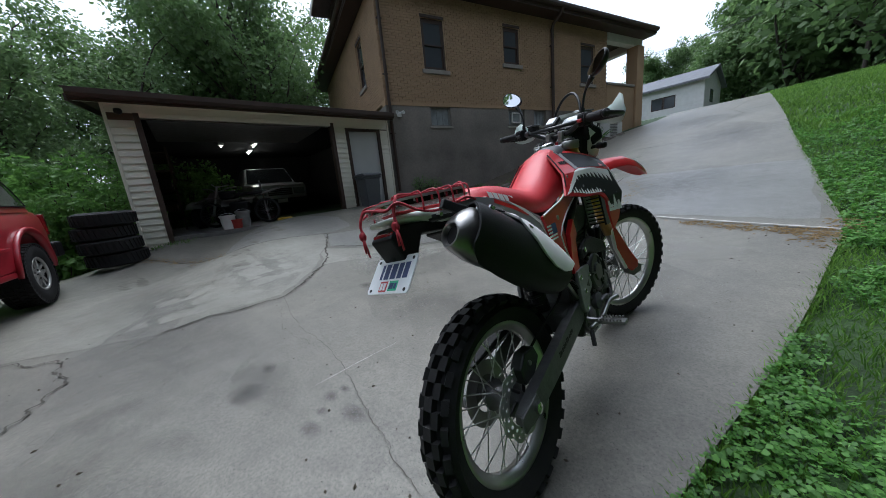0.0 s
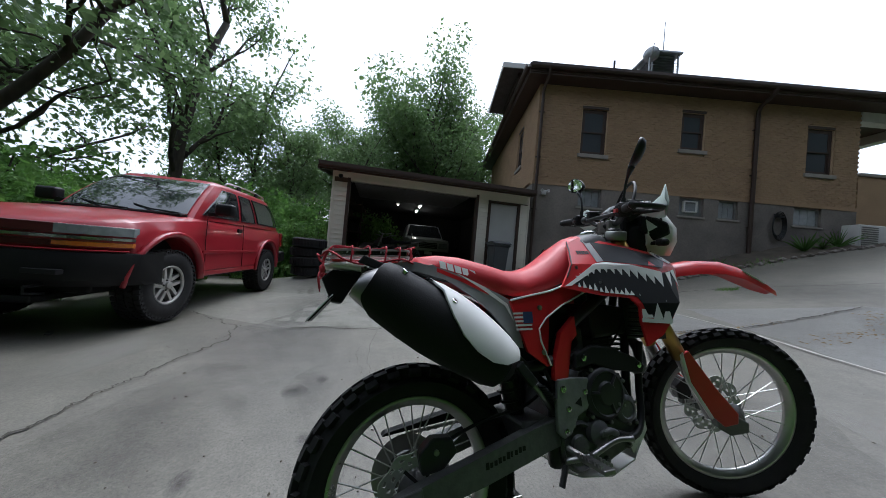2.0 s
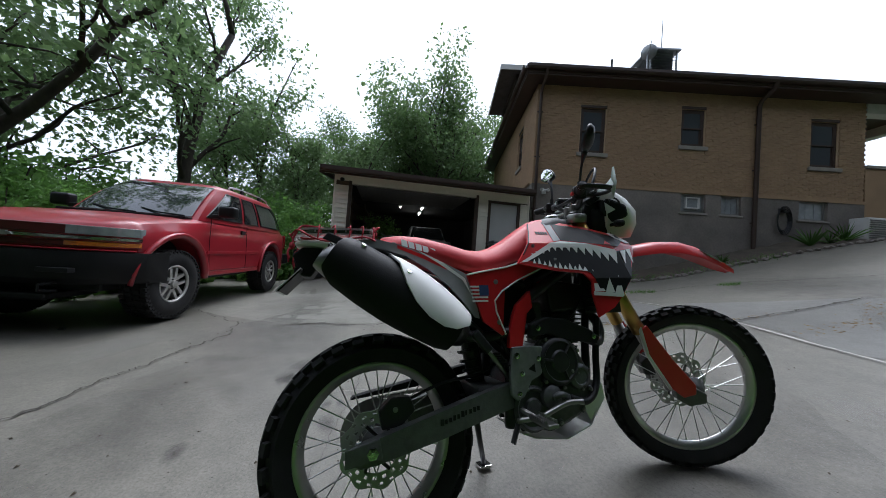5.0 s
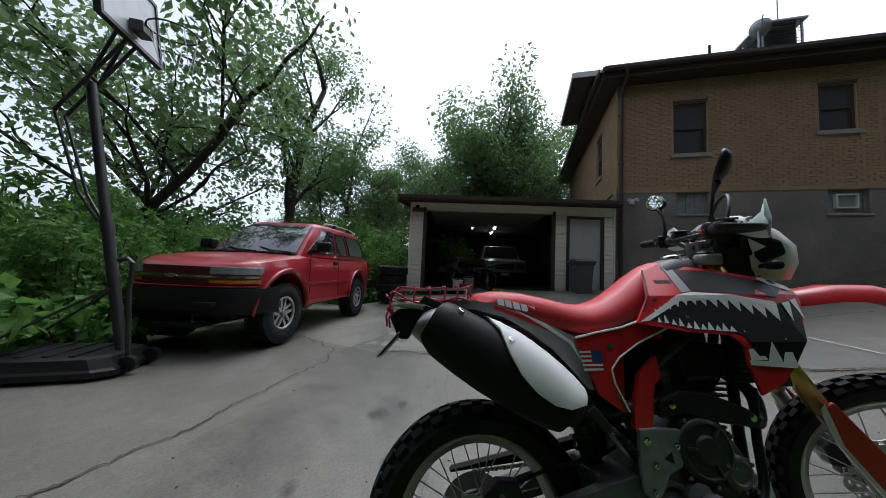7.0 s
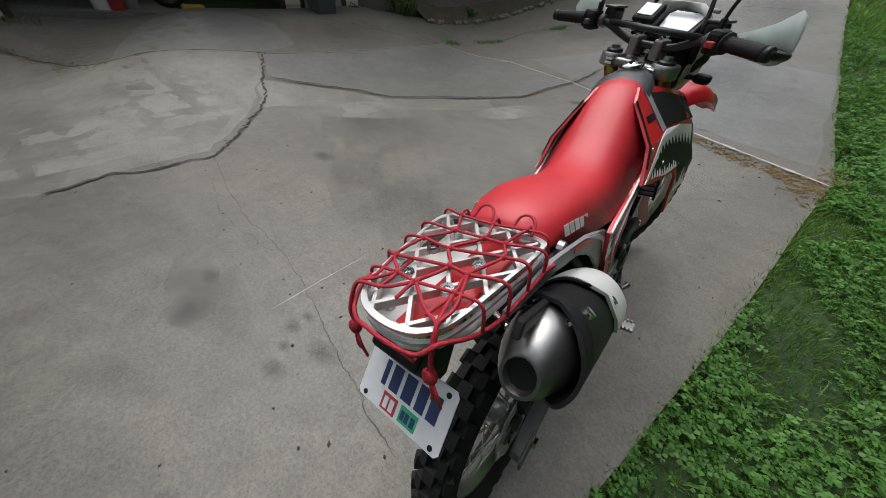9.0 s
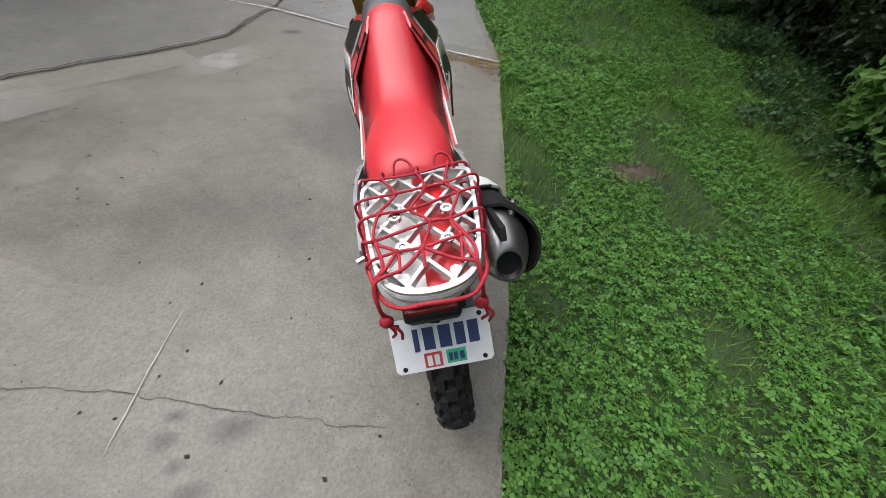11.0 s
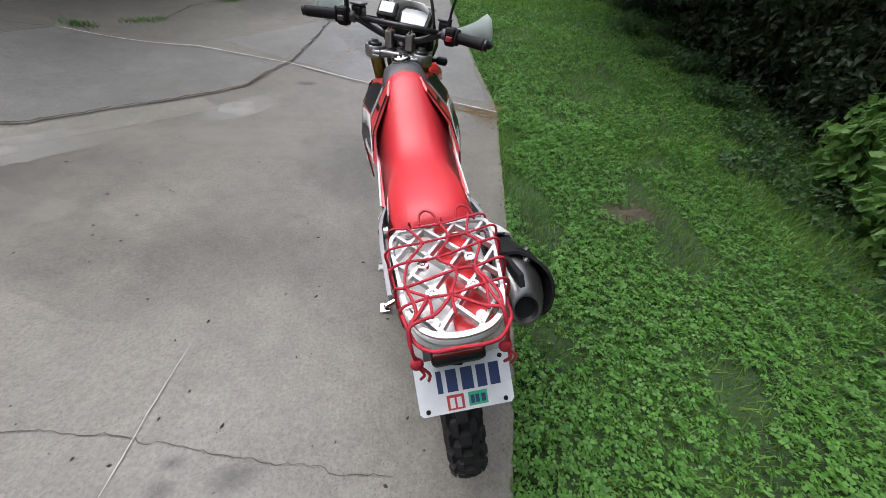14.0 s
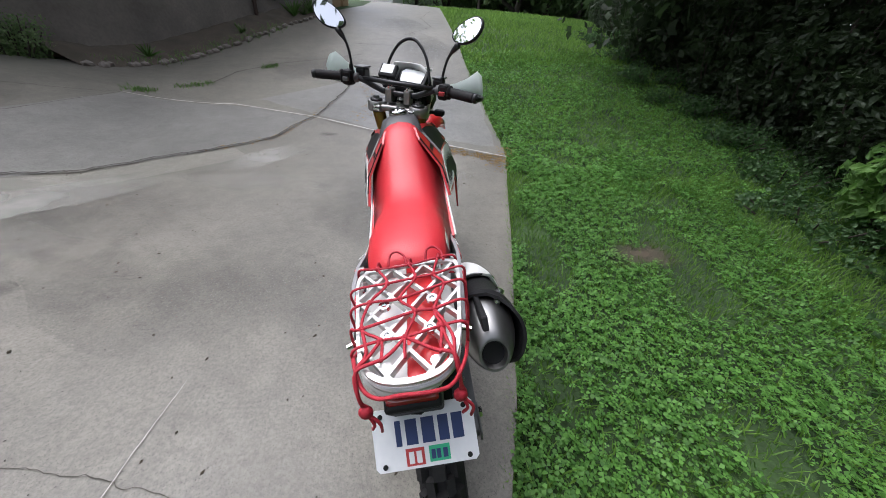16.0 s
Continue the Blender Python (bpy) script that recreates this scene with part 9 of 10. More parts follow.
def grow(seed, height, trunk_r, lean, limbs, spread, first=0.3, up=0.7, twist=0.25):
    """Trunk and limbs as bars, and the places where twigs end."""
    r = random.Random(seed)
    bm, tips = bmesh.new(), []
    def branch(start, way, length, rad, level, bend):
        pts, p, w = [start], start.copy(), way.normalized()
        n = 6 if level == 0 else 4
        for i in range(n):
            w = (w + Vector((r.gauss(0, bend), r.gauss(0, bend), r.gauss(0, bend * 0.6) + (0.06 if level else 0.0)))).normalized()
            p = p + w * length / n
            pts.append(p.copy())
        radii = [rad * (1 - (0.55 if level == 0 else 0.7) * i / n) for i in range(n + 1)]
        if level == 0:
            radii[0] *= 1.35
        put_tube(bm, pts, radii, 10 if level == 0 else (7 if level == 1 else 4), caps=True)
        return pts, radii
    trunk, tr = branch(Vector((0, 0, -0.3)), Vector((*lean, 1)), height * 0.72, trunk_r, 0, 0.07)
    for i in range(limbs):
        f = first + (1 - first) * (i + r.random() * 0.6) / limbs
        j = min(len(trunk) - 2, int(f * (len(trunk) - 1)))
        s = trunk[j].lerp(trunk[j + 1], f * (len(trunk) - 1) - j)
        a = i * 2.4 + r.uniform(-0.4, 0.4)
        way = Vector((math.cos(a), math.sin(a), up * r.uniform(0.6, 1.4)))
        ln = spread * r.uniform(0.75, 1.15) * (1.15 - 0.45 * f)
        limb, lr = branch(s, way, ln, tr[j] * 0.48, 1, twist)
        for q in range(4):
            g = 0.3 + 0.7 * (q + 1) / 4
            jj = min(len(limb) - 1, int(g * (len(limb) - 1)))
            w2 = (limb[jj] - s).normalized() + Vector((r.gauss(0, 0.6), r.gauss(0, 0.6), r.gauss(0.15, 0.35)))
            tw, _ = branch(limb[jj], w2, ln * 0.45 * r.uniform(0.6, 1.2), lr[jj] * 0.6 + 0.008, 2, twist)
            tips += [tw[2], tw[-1]]
        tips.append(limb[-1])
    top, _ = branch(trunk[-1], Vector((r.gauss(0, 0.2) + lean[0], r.gauss(0, 0.2) + lean[1], 1)), height * 0.26, tr[-1], 1, 0.2)
    tips += [top[1], top[2], top[-1]]
    return bm, tips


def tree(label, seed, height, trunk_r, lean, limbs, spread, clump, leaves, leaf, mat, first=0.3, up=0.7, twist=0.25, group="trees behind the drive"):
    t = thing("tree", None, label, "tree", group)
    bm, tips = grow(seed, height, trunk_r, lean, limbs, spread, first, up, twist)
    part("trunk", bm, M_BARK, t, "rough grey-brown trunk and limbs", smooth=True)
    r = random.Random(seed + 1)
    leaf_cloud("crown", [tuple(p) for p in tips], [clump * r.uniform(0.55, 1.25) for _ in tips], leaves, leaf, mat, t, seed + 2)
    return t


def at(x, y, turn=0, scale=1.0, sink=0.0):
    return pose(x, y, ground_height(x, y) - 0.05 - sink, 0, 0, turn) @ Matrix.Scale(scale, 4)


def place(ob, spots, src=True):
    """Stands a plant at the first spot and copies of it at the others."""
    ob.matrix_world = at(*spots[0])
    for s in spots[1:]:
        c = copy_thing(ob, Matrix())
        c.matrix_basis = at(*s)


# forked tree with an open crown, and one that leans out over the bushes
place(tree("tall forked tree with an open airy crown", 11, 13.5, 0.24, (0.1, 0.05), 10, 4.4, 0.85, 5600, 0.2, M_LEAF, first=0.34, up=1.5, twist=0.22), [(-12.6, -6.2, 0)])
place(tree("leaning tree with long low limbs and thin foliage", 17, 11.0, 0.17, (0.6, -0.75), 10, 5.2, 0.9, 6200, 0.2, M_LEAF, first=0.35, up=0.6, twist=0.3), [(-10.9, -6.6, 0), (-8.0, -10.5, 150, 1.05)])
# round dense trees behind the garage
round_tree = tree("broad leafy tree with a dense rounded crown", 23, 12.5, 0.26, (0.0, 0.0), 24, 5.0, 1.2, 34000, 0.22, M_LEAF_LIGHT, first=0.16, up=0.75)
place(round_tree, [(-17.8, 5.6, 0, 0.98), (-21.5, -0.6, 130, 0.85), (-18.0, 13.0, 220, 0.9), (-24, 8, 60, 1.0)])
# slender trees with many thin stems
slim = tree("slender young tree with a thin straight trunk", 31, 10.5, 0.1, (0.03, 0.02), 12, 2.2, 0.8, 4800, 0.19, M_LEAF, first=0.3, up=1.1)
place(slim, [(-15.5, -4.6, 0), (-16.8, -3.2, 100, 0.9), (-14.8, -2.2, 200, 0.85), (-17.5, -5.8, 300, 1.0), (-14.6, -0.4, 40, 0.75), (-18, -8, 80, 1.05)])
# full trees further back
full = tree("dark full tree with foliage down to the ground", 41, 10.5, 0.2, (0.0, 0.0), 16, 3.9, 1.15, 18000, 0.22, M_LEAF, first=0.12, up=0.5)
place(full, [(-7.5, -14.5, 0, 0.6), (-2.5, -15, 80, 1.0), (-13.5, -14, 160, 0.5), (-22, -11, 230, 0.5), (-26, -4, 40, 0.8), (4, -16, 300, 1.2), (-27, 3, 120, 0.9), (10, -13, 60, 1.1)])
# the wood on the lawn side; crowns out of view made large for shade
wood = tree("woodland tree at the edge of the lawn, leaf colour darkened as shade", 53, 10.0, 0.17, (-0.05, 0.0), 18, 4.4, 1.35, 26000, 0.2, M_LEAF_SHADED, first=0.12, up=0.5, group="trees of the wood")
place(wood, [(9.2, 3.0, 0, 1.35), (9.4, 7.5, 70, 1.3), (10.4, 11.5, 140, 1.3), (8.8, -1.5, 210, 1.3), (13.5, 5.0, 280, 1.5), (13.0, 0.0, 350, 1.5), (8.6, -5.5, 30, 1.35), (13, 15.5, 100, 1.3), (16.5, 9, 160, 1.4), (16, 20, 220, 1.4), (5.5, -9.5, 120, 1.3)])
# the hill beyond the crest
hill = tree("woodland tree on the far hillside", 61, 13.0, 0.24, (0, 0), 16, 4.8, 1.7, 12000, 0.5, M_LEAF_LIGHT, first=0.1, up=0.6, group="trees of the far hill")
hr = random.Random(8)
spots = []
for i in range(11):
    x = -10 + i * 3.8 + hr.uniform(-1, 1)
    spots.append((x, 46 + hr.uniform(-2, 3), hr.uniform(0, 360), hr.uniform(0.7, 0.9) * (0.45 if x < -4 else 0.8 if x < 2 else 1)))
for i in range(10):
    x = -10 + i * 5.0 + hr.uniform(-1, 1)
    spots.append((x, 58 + hr.uniform(-2, 3), hr.uniform(0, 360), hr.uniform(0.95, 1.2) * (0.5 if x < -4 else 0.8 if x < 2 else 1)))
for i in range(6):
    spots.append((9 + i * 3.4, 33 + i * 1.2 + hr.uniform(-2, 2), hr.uniform(0, 360), hr.uniform(1.0, 1.3)))
for i in range(7):
    spots.append((4 + i * 4.2, 44 + hr.uniform(-2, 2), hr.uniform(0, 360), hr.uniform(1.2, 1.5)))
place(hill, spots)


def bush(label, seed, width, height, stems, leaves, leaf, mat, group, aspect=0.6, fold=True):
    b = thing("bush", None, label, "bush", group)
    r = random.Random(seed)
    bm, tips, rad = bmesh.new(), [], []
    for i in range(stems):
        a, d = r.uniform(0, 6.28), width * math.sqrt(r.random())
        h = height * (1 - 0.45 * (d / width) ** 2) * r.uniform(0.65, 1.1)
        x, y = d * math.cos(a), d * math.sin(a)
        pts = curve_points([(x * 0.4, y * 0.4, -0.1), (x * 0.75, y * 0.75, h * 0.45), (x, y, h)], 4)
        put_tube(bm, pts, [0.016 * (1 - 0.6 * k / len(pts)) for k in range(len(pts))], 5)
        for f in (0.35, 0.65, 1.0):
            tips.append(tuple(pts[int(f * (len(pts) - 1))]))
            rad.append(r.uniform(0.16, 0.34) * max(0.7, width))
    part("stem_mass", bm, M_BARK, b)["kind"] = "stuff"
    leaf_cloud("foliage", tips, rad, leaves, leaf, mat, b, seed + 1, aspect, 0.3, fold)
    return b


shrub = bush("bright green shrub thicket at the drive's edge", 71, 1.15, 1.7, 40, 8000, 0.1, M_BUSH, "bushes along the drive")
place(shrub, [(-3.6, -5.0, 0, 1.0), (-5.2, -4.9, 60, 1.05), (-6.9, -4.8, 120, 1.1), (-8.6, -4.2, 190, 1.15), (-9.4, -2.6, 250, 1.1), (-9.2, -1.2, 310, 1.0), (-2.0, -5.6, 20, 1.05), (-4.4, -6.6, 80, 1.5), (-6.6, -6.8, 140, 1.6), (-8.9, -6.4, 200, 1.6), (-10.8, -4.2, 260, 1.6), (-11.2, -1.6, 320, 1.5), (-0.6, -6.2, 40, 1.2), (-2.4, -7.2, 100, 1.6), (-12.4, -3.4, 30, 1.8), (-12.2, 0.6, 70, 1.4), (-13.6, -6.2, 0, 1.9)])
ground_ivy = bush("low dark green ivy spreading from the wood", 87, 0.8, 0.28, 30, 2600, 0.055, M_IVY, "ivy at the lawn's edge", 0.8)
place(ground_ivy, [(3.3, -0.2, 0), (4.2, 1.9, 60), (4.9, 2.9, 120), (5.2, 4.1, 180), (5.3, 5.5, 240), (5.5, 7.0, 300), (5.6, 8.6, 20), (3.0, -1.2, 80), (6.0, 10.4, 140, 1.2), (4.0, 0.6, 200)])
low = bush("broad-leaved weeds at the foot of the thicket", 83, 0.6, 0.7, 16, 520, 0.2, M_BUSH, "weeds along the drive", 0.75)
place(low, [(-2.9, -3.95, 0), (-2.1, -4.4, 70, 1.1), (-1.3, -4.7, 130), (-3.6, -4.3, 200, 0.9), (-4.6, -4.1, 260, 0.9), (-5.8, -3.9, 320, 0.9), (-7.2, -3.6, 20, 0.9), (-8.0, -2.4, 100, 0.8), (-8.35, -1.7, 160, 0.8)])
near = bush("leafy green bush with drooping oval leaves by the lawn", 91, 0.75, 1.25, 34, 3600, 0.13, M_BUSH, "bushes along the lawn", 0.55)
place(near, [(4.25, 0.6, 0), (3.75, -0.35, 80, 0.95), (4.8, 1.5, 230, 1.0), (4.7, -0.2, 160, 1.1), (3.4, -1.3, 300, 0.9)])
# Undergrowth takes the shade-darkened leaf colour too.
shaded_bush = bush("undergrowth at the edge of the wood, leaf colour darkened as shade", 97, 1.1, 1.6, 30, 6000, 0.11, M_LEAF_SHADED, "undergrowth of the wood")
place(shaded_bush, [(6.1, 2.8, 0), (6.4, 4.3, 60, 1.1), (6.5, 6.0, 120, 1.15), (6.6, 7.8, 180, 1.2), (6.9, 9.8, 240, 1.3), (7.6, 11.8, 300, 1.3), (5.9, 0.9, 30), (5.6, -0.8, 90), (5.0, -2.4, 150), (8.6, 14.0, 40, 1.4), (7.6, 5.0, 100, 1.6), (7.7, 8.6, 200, 1.7), (4.4, -3.9, 220), (9.8, 17.0, 10, 1.5), (7.5, 2.0, 310, 1.5), (8.9, 11.0, 130, 1.7)])
box_shrub = bush("small round dark green shrub at the house corner", 101, 0.42, 0.62, 26, 2600, 0.05, M_LEAF, "shrubs by the house")
box_shrub.matrix_world = Matrix.Translation((-6.25, 5.75, ground_height(-6.25, 5.75) - 0.04))
# strap-leaved plants by the house wall
def straps(seed, n, length):
    r = random.Random(seed)
    t = thing("yucca", None, "spiky green strap-leaved plant in the soil bed", "plant", "plants in the bed")
    for i in range(n):
        a, e = r.uniform(0, 6.28), r.uniform(0.4, 1.3)
        l = length * r.uniform(0.6, 1.1)
        d = Vector((math.cos(a) * math.cos(e), math.sin(a) * math.cos(e), math.sin(e)))
        pts = [d * (l * k / 4) + Vector((0, 0, -0.12 * (k / 4) ** 2 * l)) for k in range(5)]
        part("leaf", tube(pts, [0.018, 0.022, 0.02, 0.013, 0.003], 4, flat=0.25), M_BUSH, t)
    return t


yu = straps(3, 22, 0.65)
for i, s in enumerate((7.6, 8.1, 8.5, 2.6, 5.2)):
    p = HOUSE @ Vector((s, -0.7, 0))
    m = pose(p.x, p.y, ground_height(p.x, p.y) + 0.08, 0, 0, 50 * i) @ Matrix.Scale(1.0 if i < 3 else 0.5, 4)
    if i == 0:
        yu.matrix_world = m
    else:
        copy_thing(yu, Matrix()).matrix_basis = m


# grass and clover on the lawn, weeds in the joints
def lawn_height(x, y):
    off = x - lerp_table(EDGE, y)
    return ground_height(x, y) - 0.03 + (0.05 * smooth(off / 3) + 0.06 * noise.noise((x * 0.5, y * 0.5, 3)) * smooth(off / 2) if off > 0 else 0.0)


def bare(x, y):
    return math.hypot((x - 1.9) / 0.24, (y - 1.45) / 0.14) < 1 + 0.5 * noise.noise((x * 6, y * 6, 1))


def clover(n, x0, x1, y0, y1, size, seed):
    r = random.Random(seed)
    vs, fs = [], []
    while n > 0:
        y = r.uniform(y0, y1)
        x = lerp_table(EDGE, y) + x0 + (x1 - x0) * r.random() ** 1.2
        if noise.noise((x * 1.6, y * 1.6, 5)) + 0.25 * r.random() < -0.12 or bare(x, y):
            n -= 0.3
            continue
        n -= 1
        z = lawn_height(x, y) + 0.012 + 0.075 * r.random() ** 1.5
        s, a0 = size * r.uniform(0.6, 1.3), r.uniform(0, 6.28)
        tx, ty = r.gauss(0, 0.3), r.gauss(0, 0.3)
        for k in range(3):
            a = a0 + 2.094 * k
            b = len(vs)
            for d, w in ((0.0, 0.0), (0.7, -0.5), (1.05, 0.0), (0.7, 0.5)):
                px, py = s * (d * math.cos(a) - w * math.sin(a)), s * (d * math.sin(a) + w * math.cos(a))
                vs.append((x + px, y + py, z + px * tx + py * ty - 0.1 * d * s))
            fs.append((b, b + 1, b + 2, b + 3))
    return raw_mesh("clover", vs, fs, M_CLOVER)


def blades(n, x0, x1, y0, y1, height, width, seed, skew=1.0, mat=None, where=None):
    r = random.Random(seed)
    vs, fs = [], []
    for _ in range(n):
        if where:
            x, y = where(r)
            z = ground_height(x, y)
        else:
            y = r.uniform(y0, y1)
            x = lerp_table(EDGE, y) + x0 + (x1 - x0) * r.random() ** skew
            if bare(x, y) and r.random() < 0.9:
                continue
            z = lawn_height(x, y) - 0.005
        h, a = height * r.uniform(0.5, 1.25), r.uniform(0, 6.28)
        w = width * r.uniform(0.7, 1.3)
        lx, ly = r.gauss(0, 0.5) * h, r.gauss(0, 0.5) * h
        c, d = w * math.cos(a), w * math.sin(a)
        b = len(vs)
        vs += [(x - c, y - d, z), (x + c, y + d, z), (x + lx * 0.5 + c * 0.7, y + ly * 0.5 + d * 0.7, z + h * 0.65), (x + lx * 0.5 - c * 0.7, y + ly * 0.5 - d * 0.7, z + h * 0.65), (x + lx, y + ly, z + h * 0.95)]
        fs += [(b, b + 1, b + 2, b + 3), (b + 3, b + 2, b + 4)]
    return raw_mesh("grass", vs, fs, mat or M_GRASS)


tagged(clover(21000, 0.0, 2.6, -1.6, 3.4, 0.018, 5), "dense low clover along the edge of the drive", "clover", kind="stuff")
tagged(clover(15000, 0.0, 4.2, 2.4, 9.0, 0.028, 6), "clover patches in the lawn", "clover", kind="stuff")
tagged(blades(26000, 0.0, 3.2, -1.6, 3.0, 0.06, 0.0035, 7, 1.1), "short green lawn grass beside the drive", "grass", kind="stuff")
tagged(blades(30000, 0.0, 5.0, 2.4, 9.0, 0.065, 0.006, 8), "short green lawn grass", "grass", kind="stuff")
tagged(blades(40000, 0.0, 7.0, 8.0, 24.0, 0.11, 0.012, 9), "short green lawn grass climbing to the crest", "grass", kind="stuff")
tagged(blades(14000, 0.0, 5.0, -5.5, -1.5, 0.08, 0.006, 12), "short green lawn grass below the drive", "grass", kind="stuff")
tagged(blades(9000, 2.2, 4.2, -2.5, 2.8, 0.1, 0.004, 10), "longer grass towards the wood", "grass", kind="stuff")
tagged(blades(5000, -0.03, 0.02, -1.8, 9.0, 0.05, 0.003, 11), "grass hanging over the concrete edge", "grass", kind="stuff")
for k, line in enumerate(([(-4.4, 5.2), (-4.2, 5.3)], [(-3.2, 7.4), (-3.0, 7.6)], [(-4.0, 5.7), (-3.7, 6.1)], [(-7.3, -0.6), (-7.25, 0.2)])):
    tagged(blades(170, 0, 0, 0, 0, 0.06, 0.004, 30 + k, mat=M_BUSH, where=along(line, 0.07)), "green weeds growing in a joint of the slab", "weeds", kind="stuff")
tagged(blades(900, 0, 0, 0, 0, 0.14, 0.006, 40, mat=M_BUSH, where=along([(-5.7, 6.6), (-4.9, 8.6), (-4.0, 11.0)], 0.18)), "green weeds along the foot of the house wall", "weeds", kind="stuff")
soil = slab_patch("soil_patch", [(1.9 + 0.4 * math.cos(a), 1.45 + 0.24 * math.sin(a)) for a in (2 * math.pi * i / 16 for i in range(16))], M_BARE, "bare soil patch in the lawn", 0.02)
for v in soil.data.vertices:
    v.co.z = lawn_height(v.co.x, v.co.y) + 0.016

# ---- the white house beyond the crest, and the line of poles ----
WH = Matrix.Translation((-4.0, 30.0, 4.0)) @ Matrix.Rotation(radians(-8), 4, "Z")
white = thing("white_house", WH, "small white one-storey house with a grey roof", "house")
part("wall", pierced(-2.6, 2.6, 0.0, 2.7, [(-0.7, 0.9, 1.1, 2.0)], 0.0, 0.15), M_TRIM_WHITE, white)
part("wall", box(2.45, 2.6, 0.15, 5.0, 0, 2.7), M_TRIM_WHITE, white)
part("wall", box(-2.6, -2.45, 0.15, 5.0, 0, 2.7), M_TRIM_WHITE, white)
part("wall", box(-2.45, 2.45, 4.85, 5.0, 0, 2.7), M_TRIM_WHITE, white)
part("wall", prism([(0.0, 2.7), (5.0, 2.7), (2.5, 3.7)], 2.45, 2.6), M_TRIM_WHITE, white)
part("wall", prism([(0.0, 2.7), (5.0, 2.7), (2.5, 3.7)], -2.6, -2.45), M_TRIM_WHITE, white)
M_GREY_ROOF = material("grey_roof_shingle", (0.2, 0.21, 0.23), 0.9, color2=(0.15, 0.155, 0.17), scale=3, fine=0.3, fine_scale=30)
part("roof", prism([(-0.4, 2.52), (2.5, 3.7), (5.4, 2.52), (5.4, 2.66), (2.5, 3.86), (-0.4, 2.66)], -2.9, 2.9), M_GREY_ROOF, white)
for u in (-0.7, 0.12):
    w = part("window", pierced(u, u + 0.78, 1.1, 2.0, [(u + 0.06, u + 0.72, 1.16, 1.94)], 0.03, 0.12), M_TRIM_BROWN, white)
    part("pane", box(u + 0.06, u + 0.72, 0.06, 0.07, 1.16, 1.94), M_PANE, w)
part("window", box(2.605, 2.63, 1.6, 2.5, 1.2, 2.1, 0.01), M_PANE, white)
part("annex", box(-5.2, -2.62, -0.6, 4.0, 0.0, 2.3), M_TRIM_WHITE, white)
part("annex_roof", prism([(-0.9, 2.3), (1.7, 3.0), (4.3, 2.3), (4.3, 2.42), (1.7, 3.14), (-0.9, 2.42)], -5.4, -2.61), M_GREY_ROOF, white)
for k, (x, y) in enumerate(((6.5, 36.0), (-10.0, 52.0), (22.0, 24.0))):
    up = thing("utility_pole", at(x, y), "weathered wooden utility pole with a cross-arm", "pole", "poles of the power line")
    part("post", tube([(0, 0, -0.3), (0, 0, 8.5)], [0.14, 0.1], 10), M_BARK, up)
    part("crossarm", box(-1.0, 1.0, -0.06, 0.06, 7.8, 7.95), M_BARK, up)
wire = thing("power_line", None, "black power cables strung between the poles", "cable")
for o in (-0.8, 0.8):
    for a, b in (((6.5 + o, 36.0), (-10.0 + o, 52.0)), ((6.5 + o, 36.0), (22.0 + o, 24.0))):
        za, zb = ground_height(6.5, 36) + 7.9, ground_height(*b) + 7.9
        part("cable", tube([(a[0] + (b[0] - a[0]) * i / 12, a[1] + (b[1] - a[1]) * i / 12, za + (zb - za) * i / 12 - 1.6 * (i / 12) * (1 - i / 12)) for i in range(13)], 0.018, 4), M_BLACK_PLASTIC, wire)

# ---- bricks of the house walls, in running bond ----
def brick_mesh(length):
    bm = box(0, length, -0.012, 0.02, 0, 0.062)
    me = bpy.data.meshes.new("brick")
    bmesh.ops.recalc_face_normals(bm, faces=bm.faces)
    bm.to_mesh(me)
    bm.free()
    me.materials.append(M_BRICK)
    return me


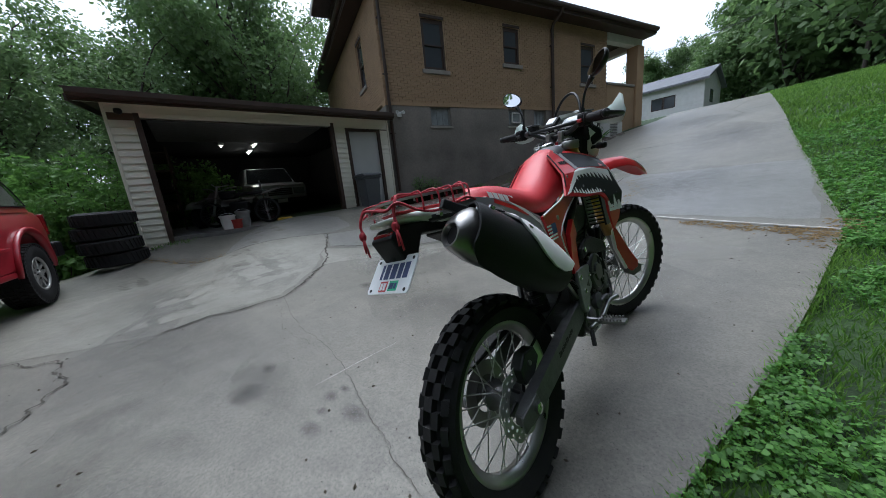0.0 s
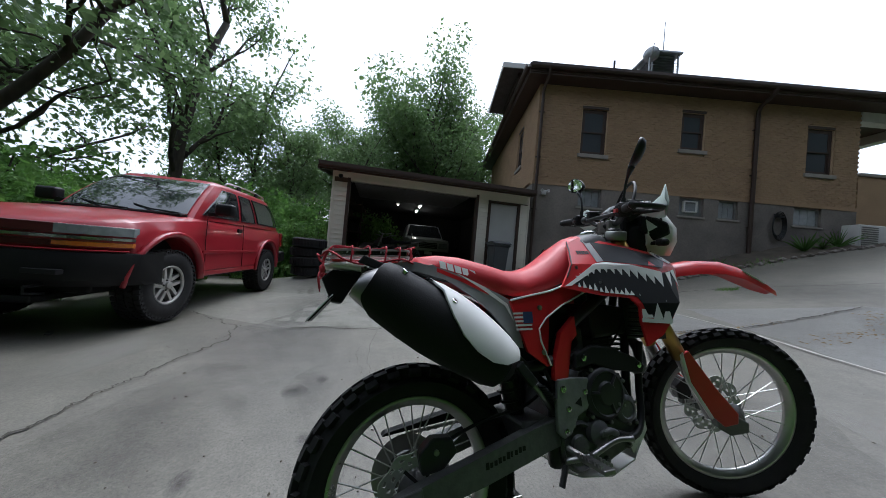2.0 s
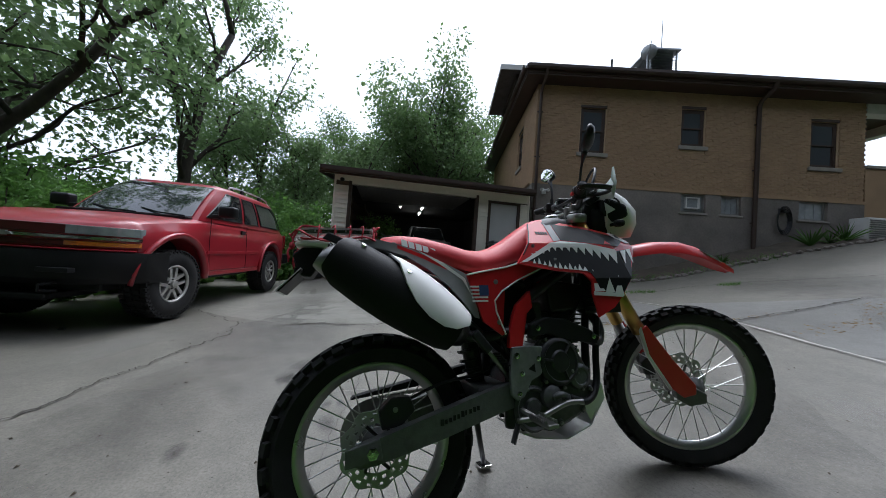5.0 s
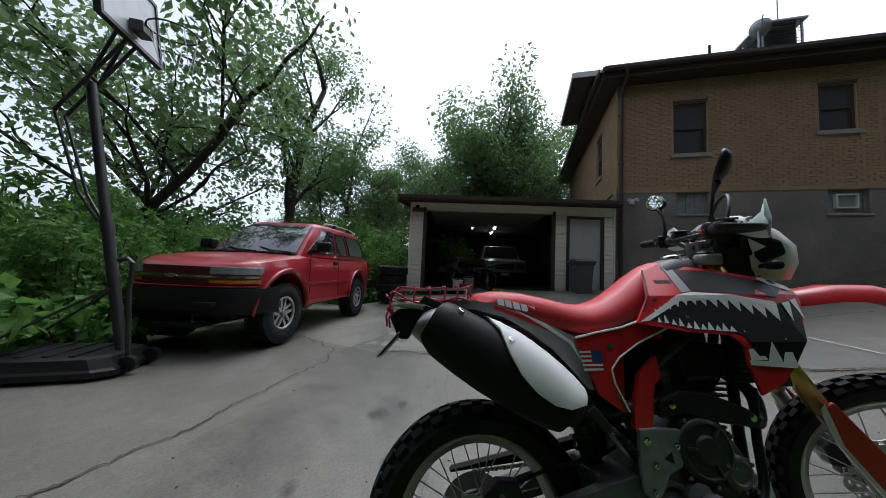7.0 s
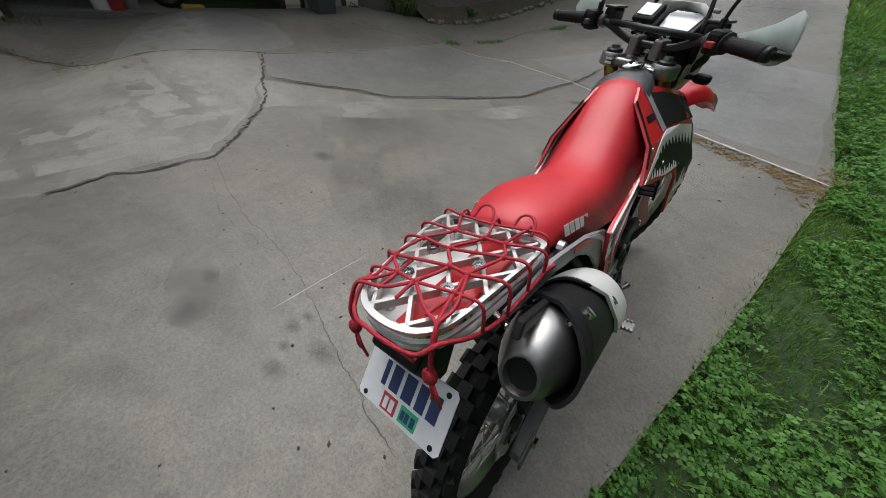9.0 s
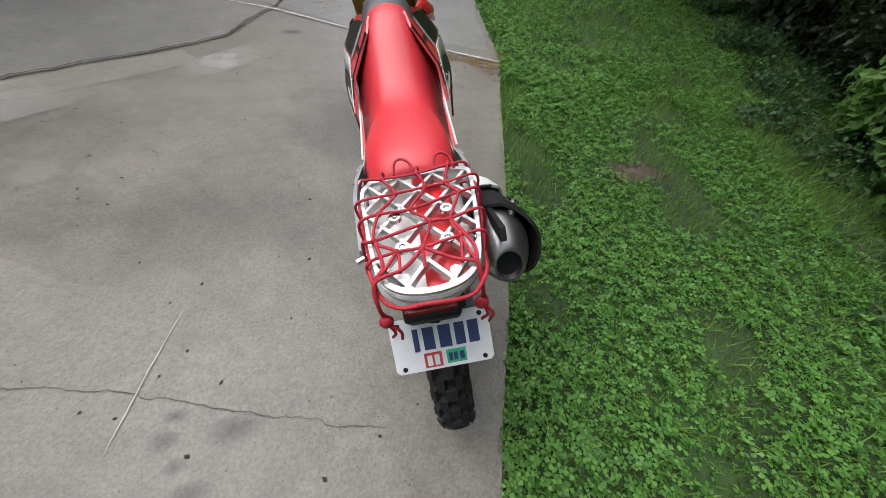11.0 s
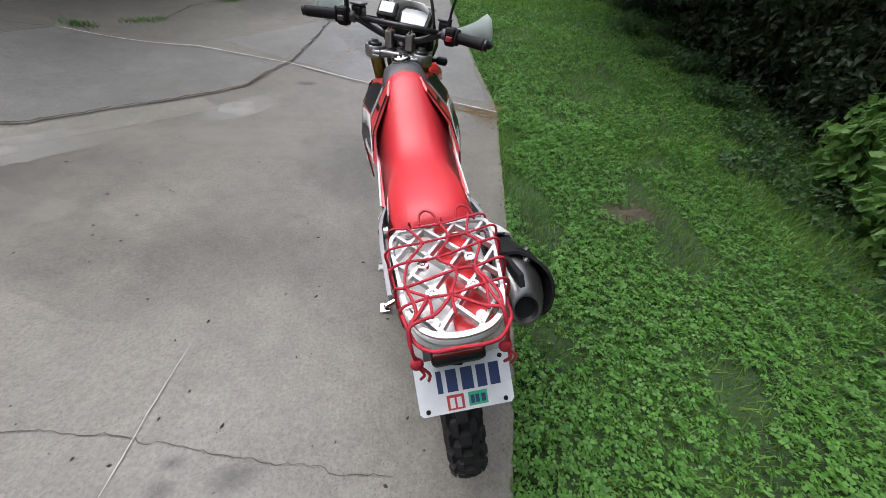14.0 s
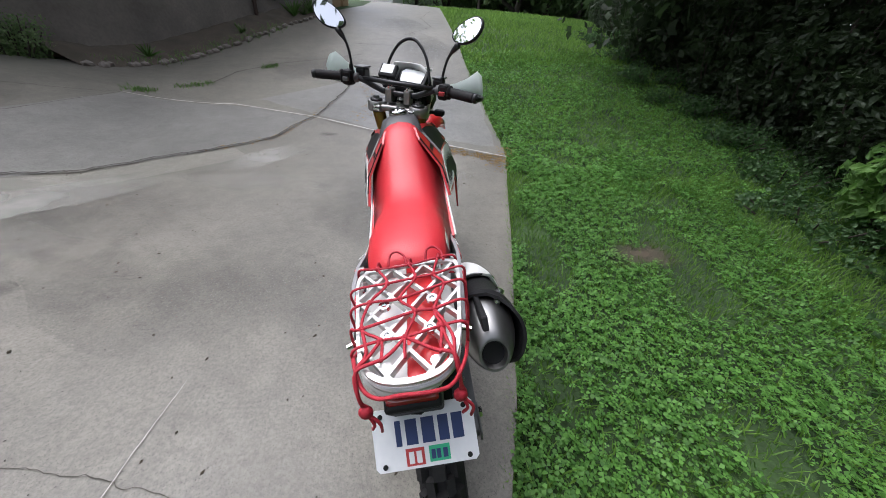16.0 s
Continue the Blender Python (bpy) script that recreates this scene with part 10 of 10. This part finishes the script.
def lay(holes, length):
    """Places of bricks on a wall: (along, height, brick length)."""
    out = []
    row, z = 0, BELT + 0.008
    while z < EAVE - 0.06:
        u = 0.004 if row % 2 == 0 else -0.1
        while u < length - 0.02:
            a, b = max(u, 0.004), min(u + 0.2, length)
            blocked = [h for h in holes if h[2] < z + 0.065 and h[3] > z and h[0] < b and h[1] > a]
            if not blocked and b - a > 0.04:
                out.append((a, z, b - a))
            elif blocked:
                h = blocked[0]
                if h[0] - a > 0.03:
                    out.append((a, z, h[0] - a - 0.004))
                if b - h[1] > 0.03:
                    out.append((h[1] + 0.004, z, b - h[1] - 0.004))
            u += 0.21
        row, z = row + 1, z + 0.0725
    return out


FULL_BRICK = brick_mesh(0.2)
front = lay([(w[0] - 0.02, w[1] + 0.02, w[2] - 0.12, w[3] + 0.08) for w in UPPER], 9.9)
singles = sorted((b for b in front if abs(b[2] - 0.2) < 0.001 and 0.2 < b[0] < 4.0 and b[1] < 5.2), key=lambda b: b[1])[:280]
for a, z, l in singles:
    ob = new("brick", FULL_BRICK)
    ob.parent = backing
    ob.location = (a, 0, z)
chosen = set(singles)


def rest_of(bricks, turn):
    vs, fs = [], []
    r = random.Random(3)
    for a, z, l in bricks:
        y = -0.012 + r.uniform(-0.002, 0.002)
        b = len(vs)
        p = [(a, y, z), (a + l, y, z), (a + l, y, z + 0.062), (a, y, z + 0.062), (a, 0.02, z), (a + l, 0.02, z), (a + l, 0.02, z + 0.062), (a, 0.02, z + 0.062)]
        vs += [(v[1], v[0], v[2]) if turn else v for v in p]
        faces = [(0, 1, 2, 3), (3, 2, 6, 7), (0, 4, 5, 1), (0, 3, 7, 4), (1, 5, 6, 2)]
        fs += [tuple(b + i for i in (f[::-1] if turn else f)) for f in faces]
    return vs, fs


rest = raw_mesh("brickwork", *rest_of([b for b in front if b not in chosen], False), M_BRICK, backing)
rest["kind"] = "stuff"
flank = raw_mesh("brickwork", *rest_of(lay([(w[0] - 0.02, w[1] + 0.02, w[2] - 0.12, w[3] + 0.08) for w in SIDE], 8.9), True), M_BRICK, side_wall)
flank["kind"] = "stuff"
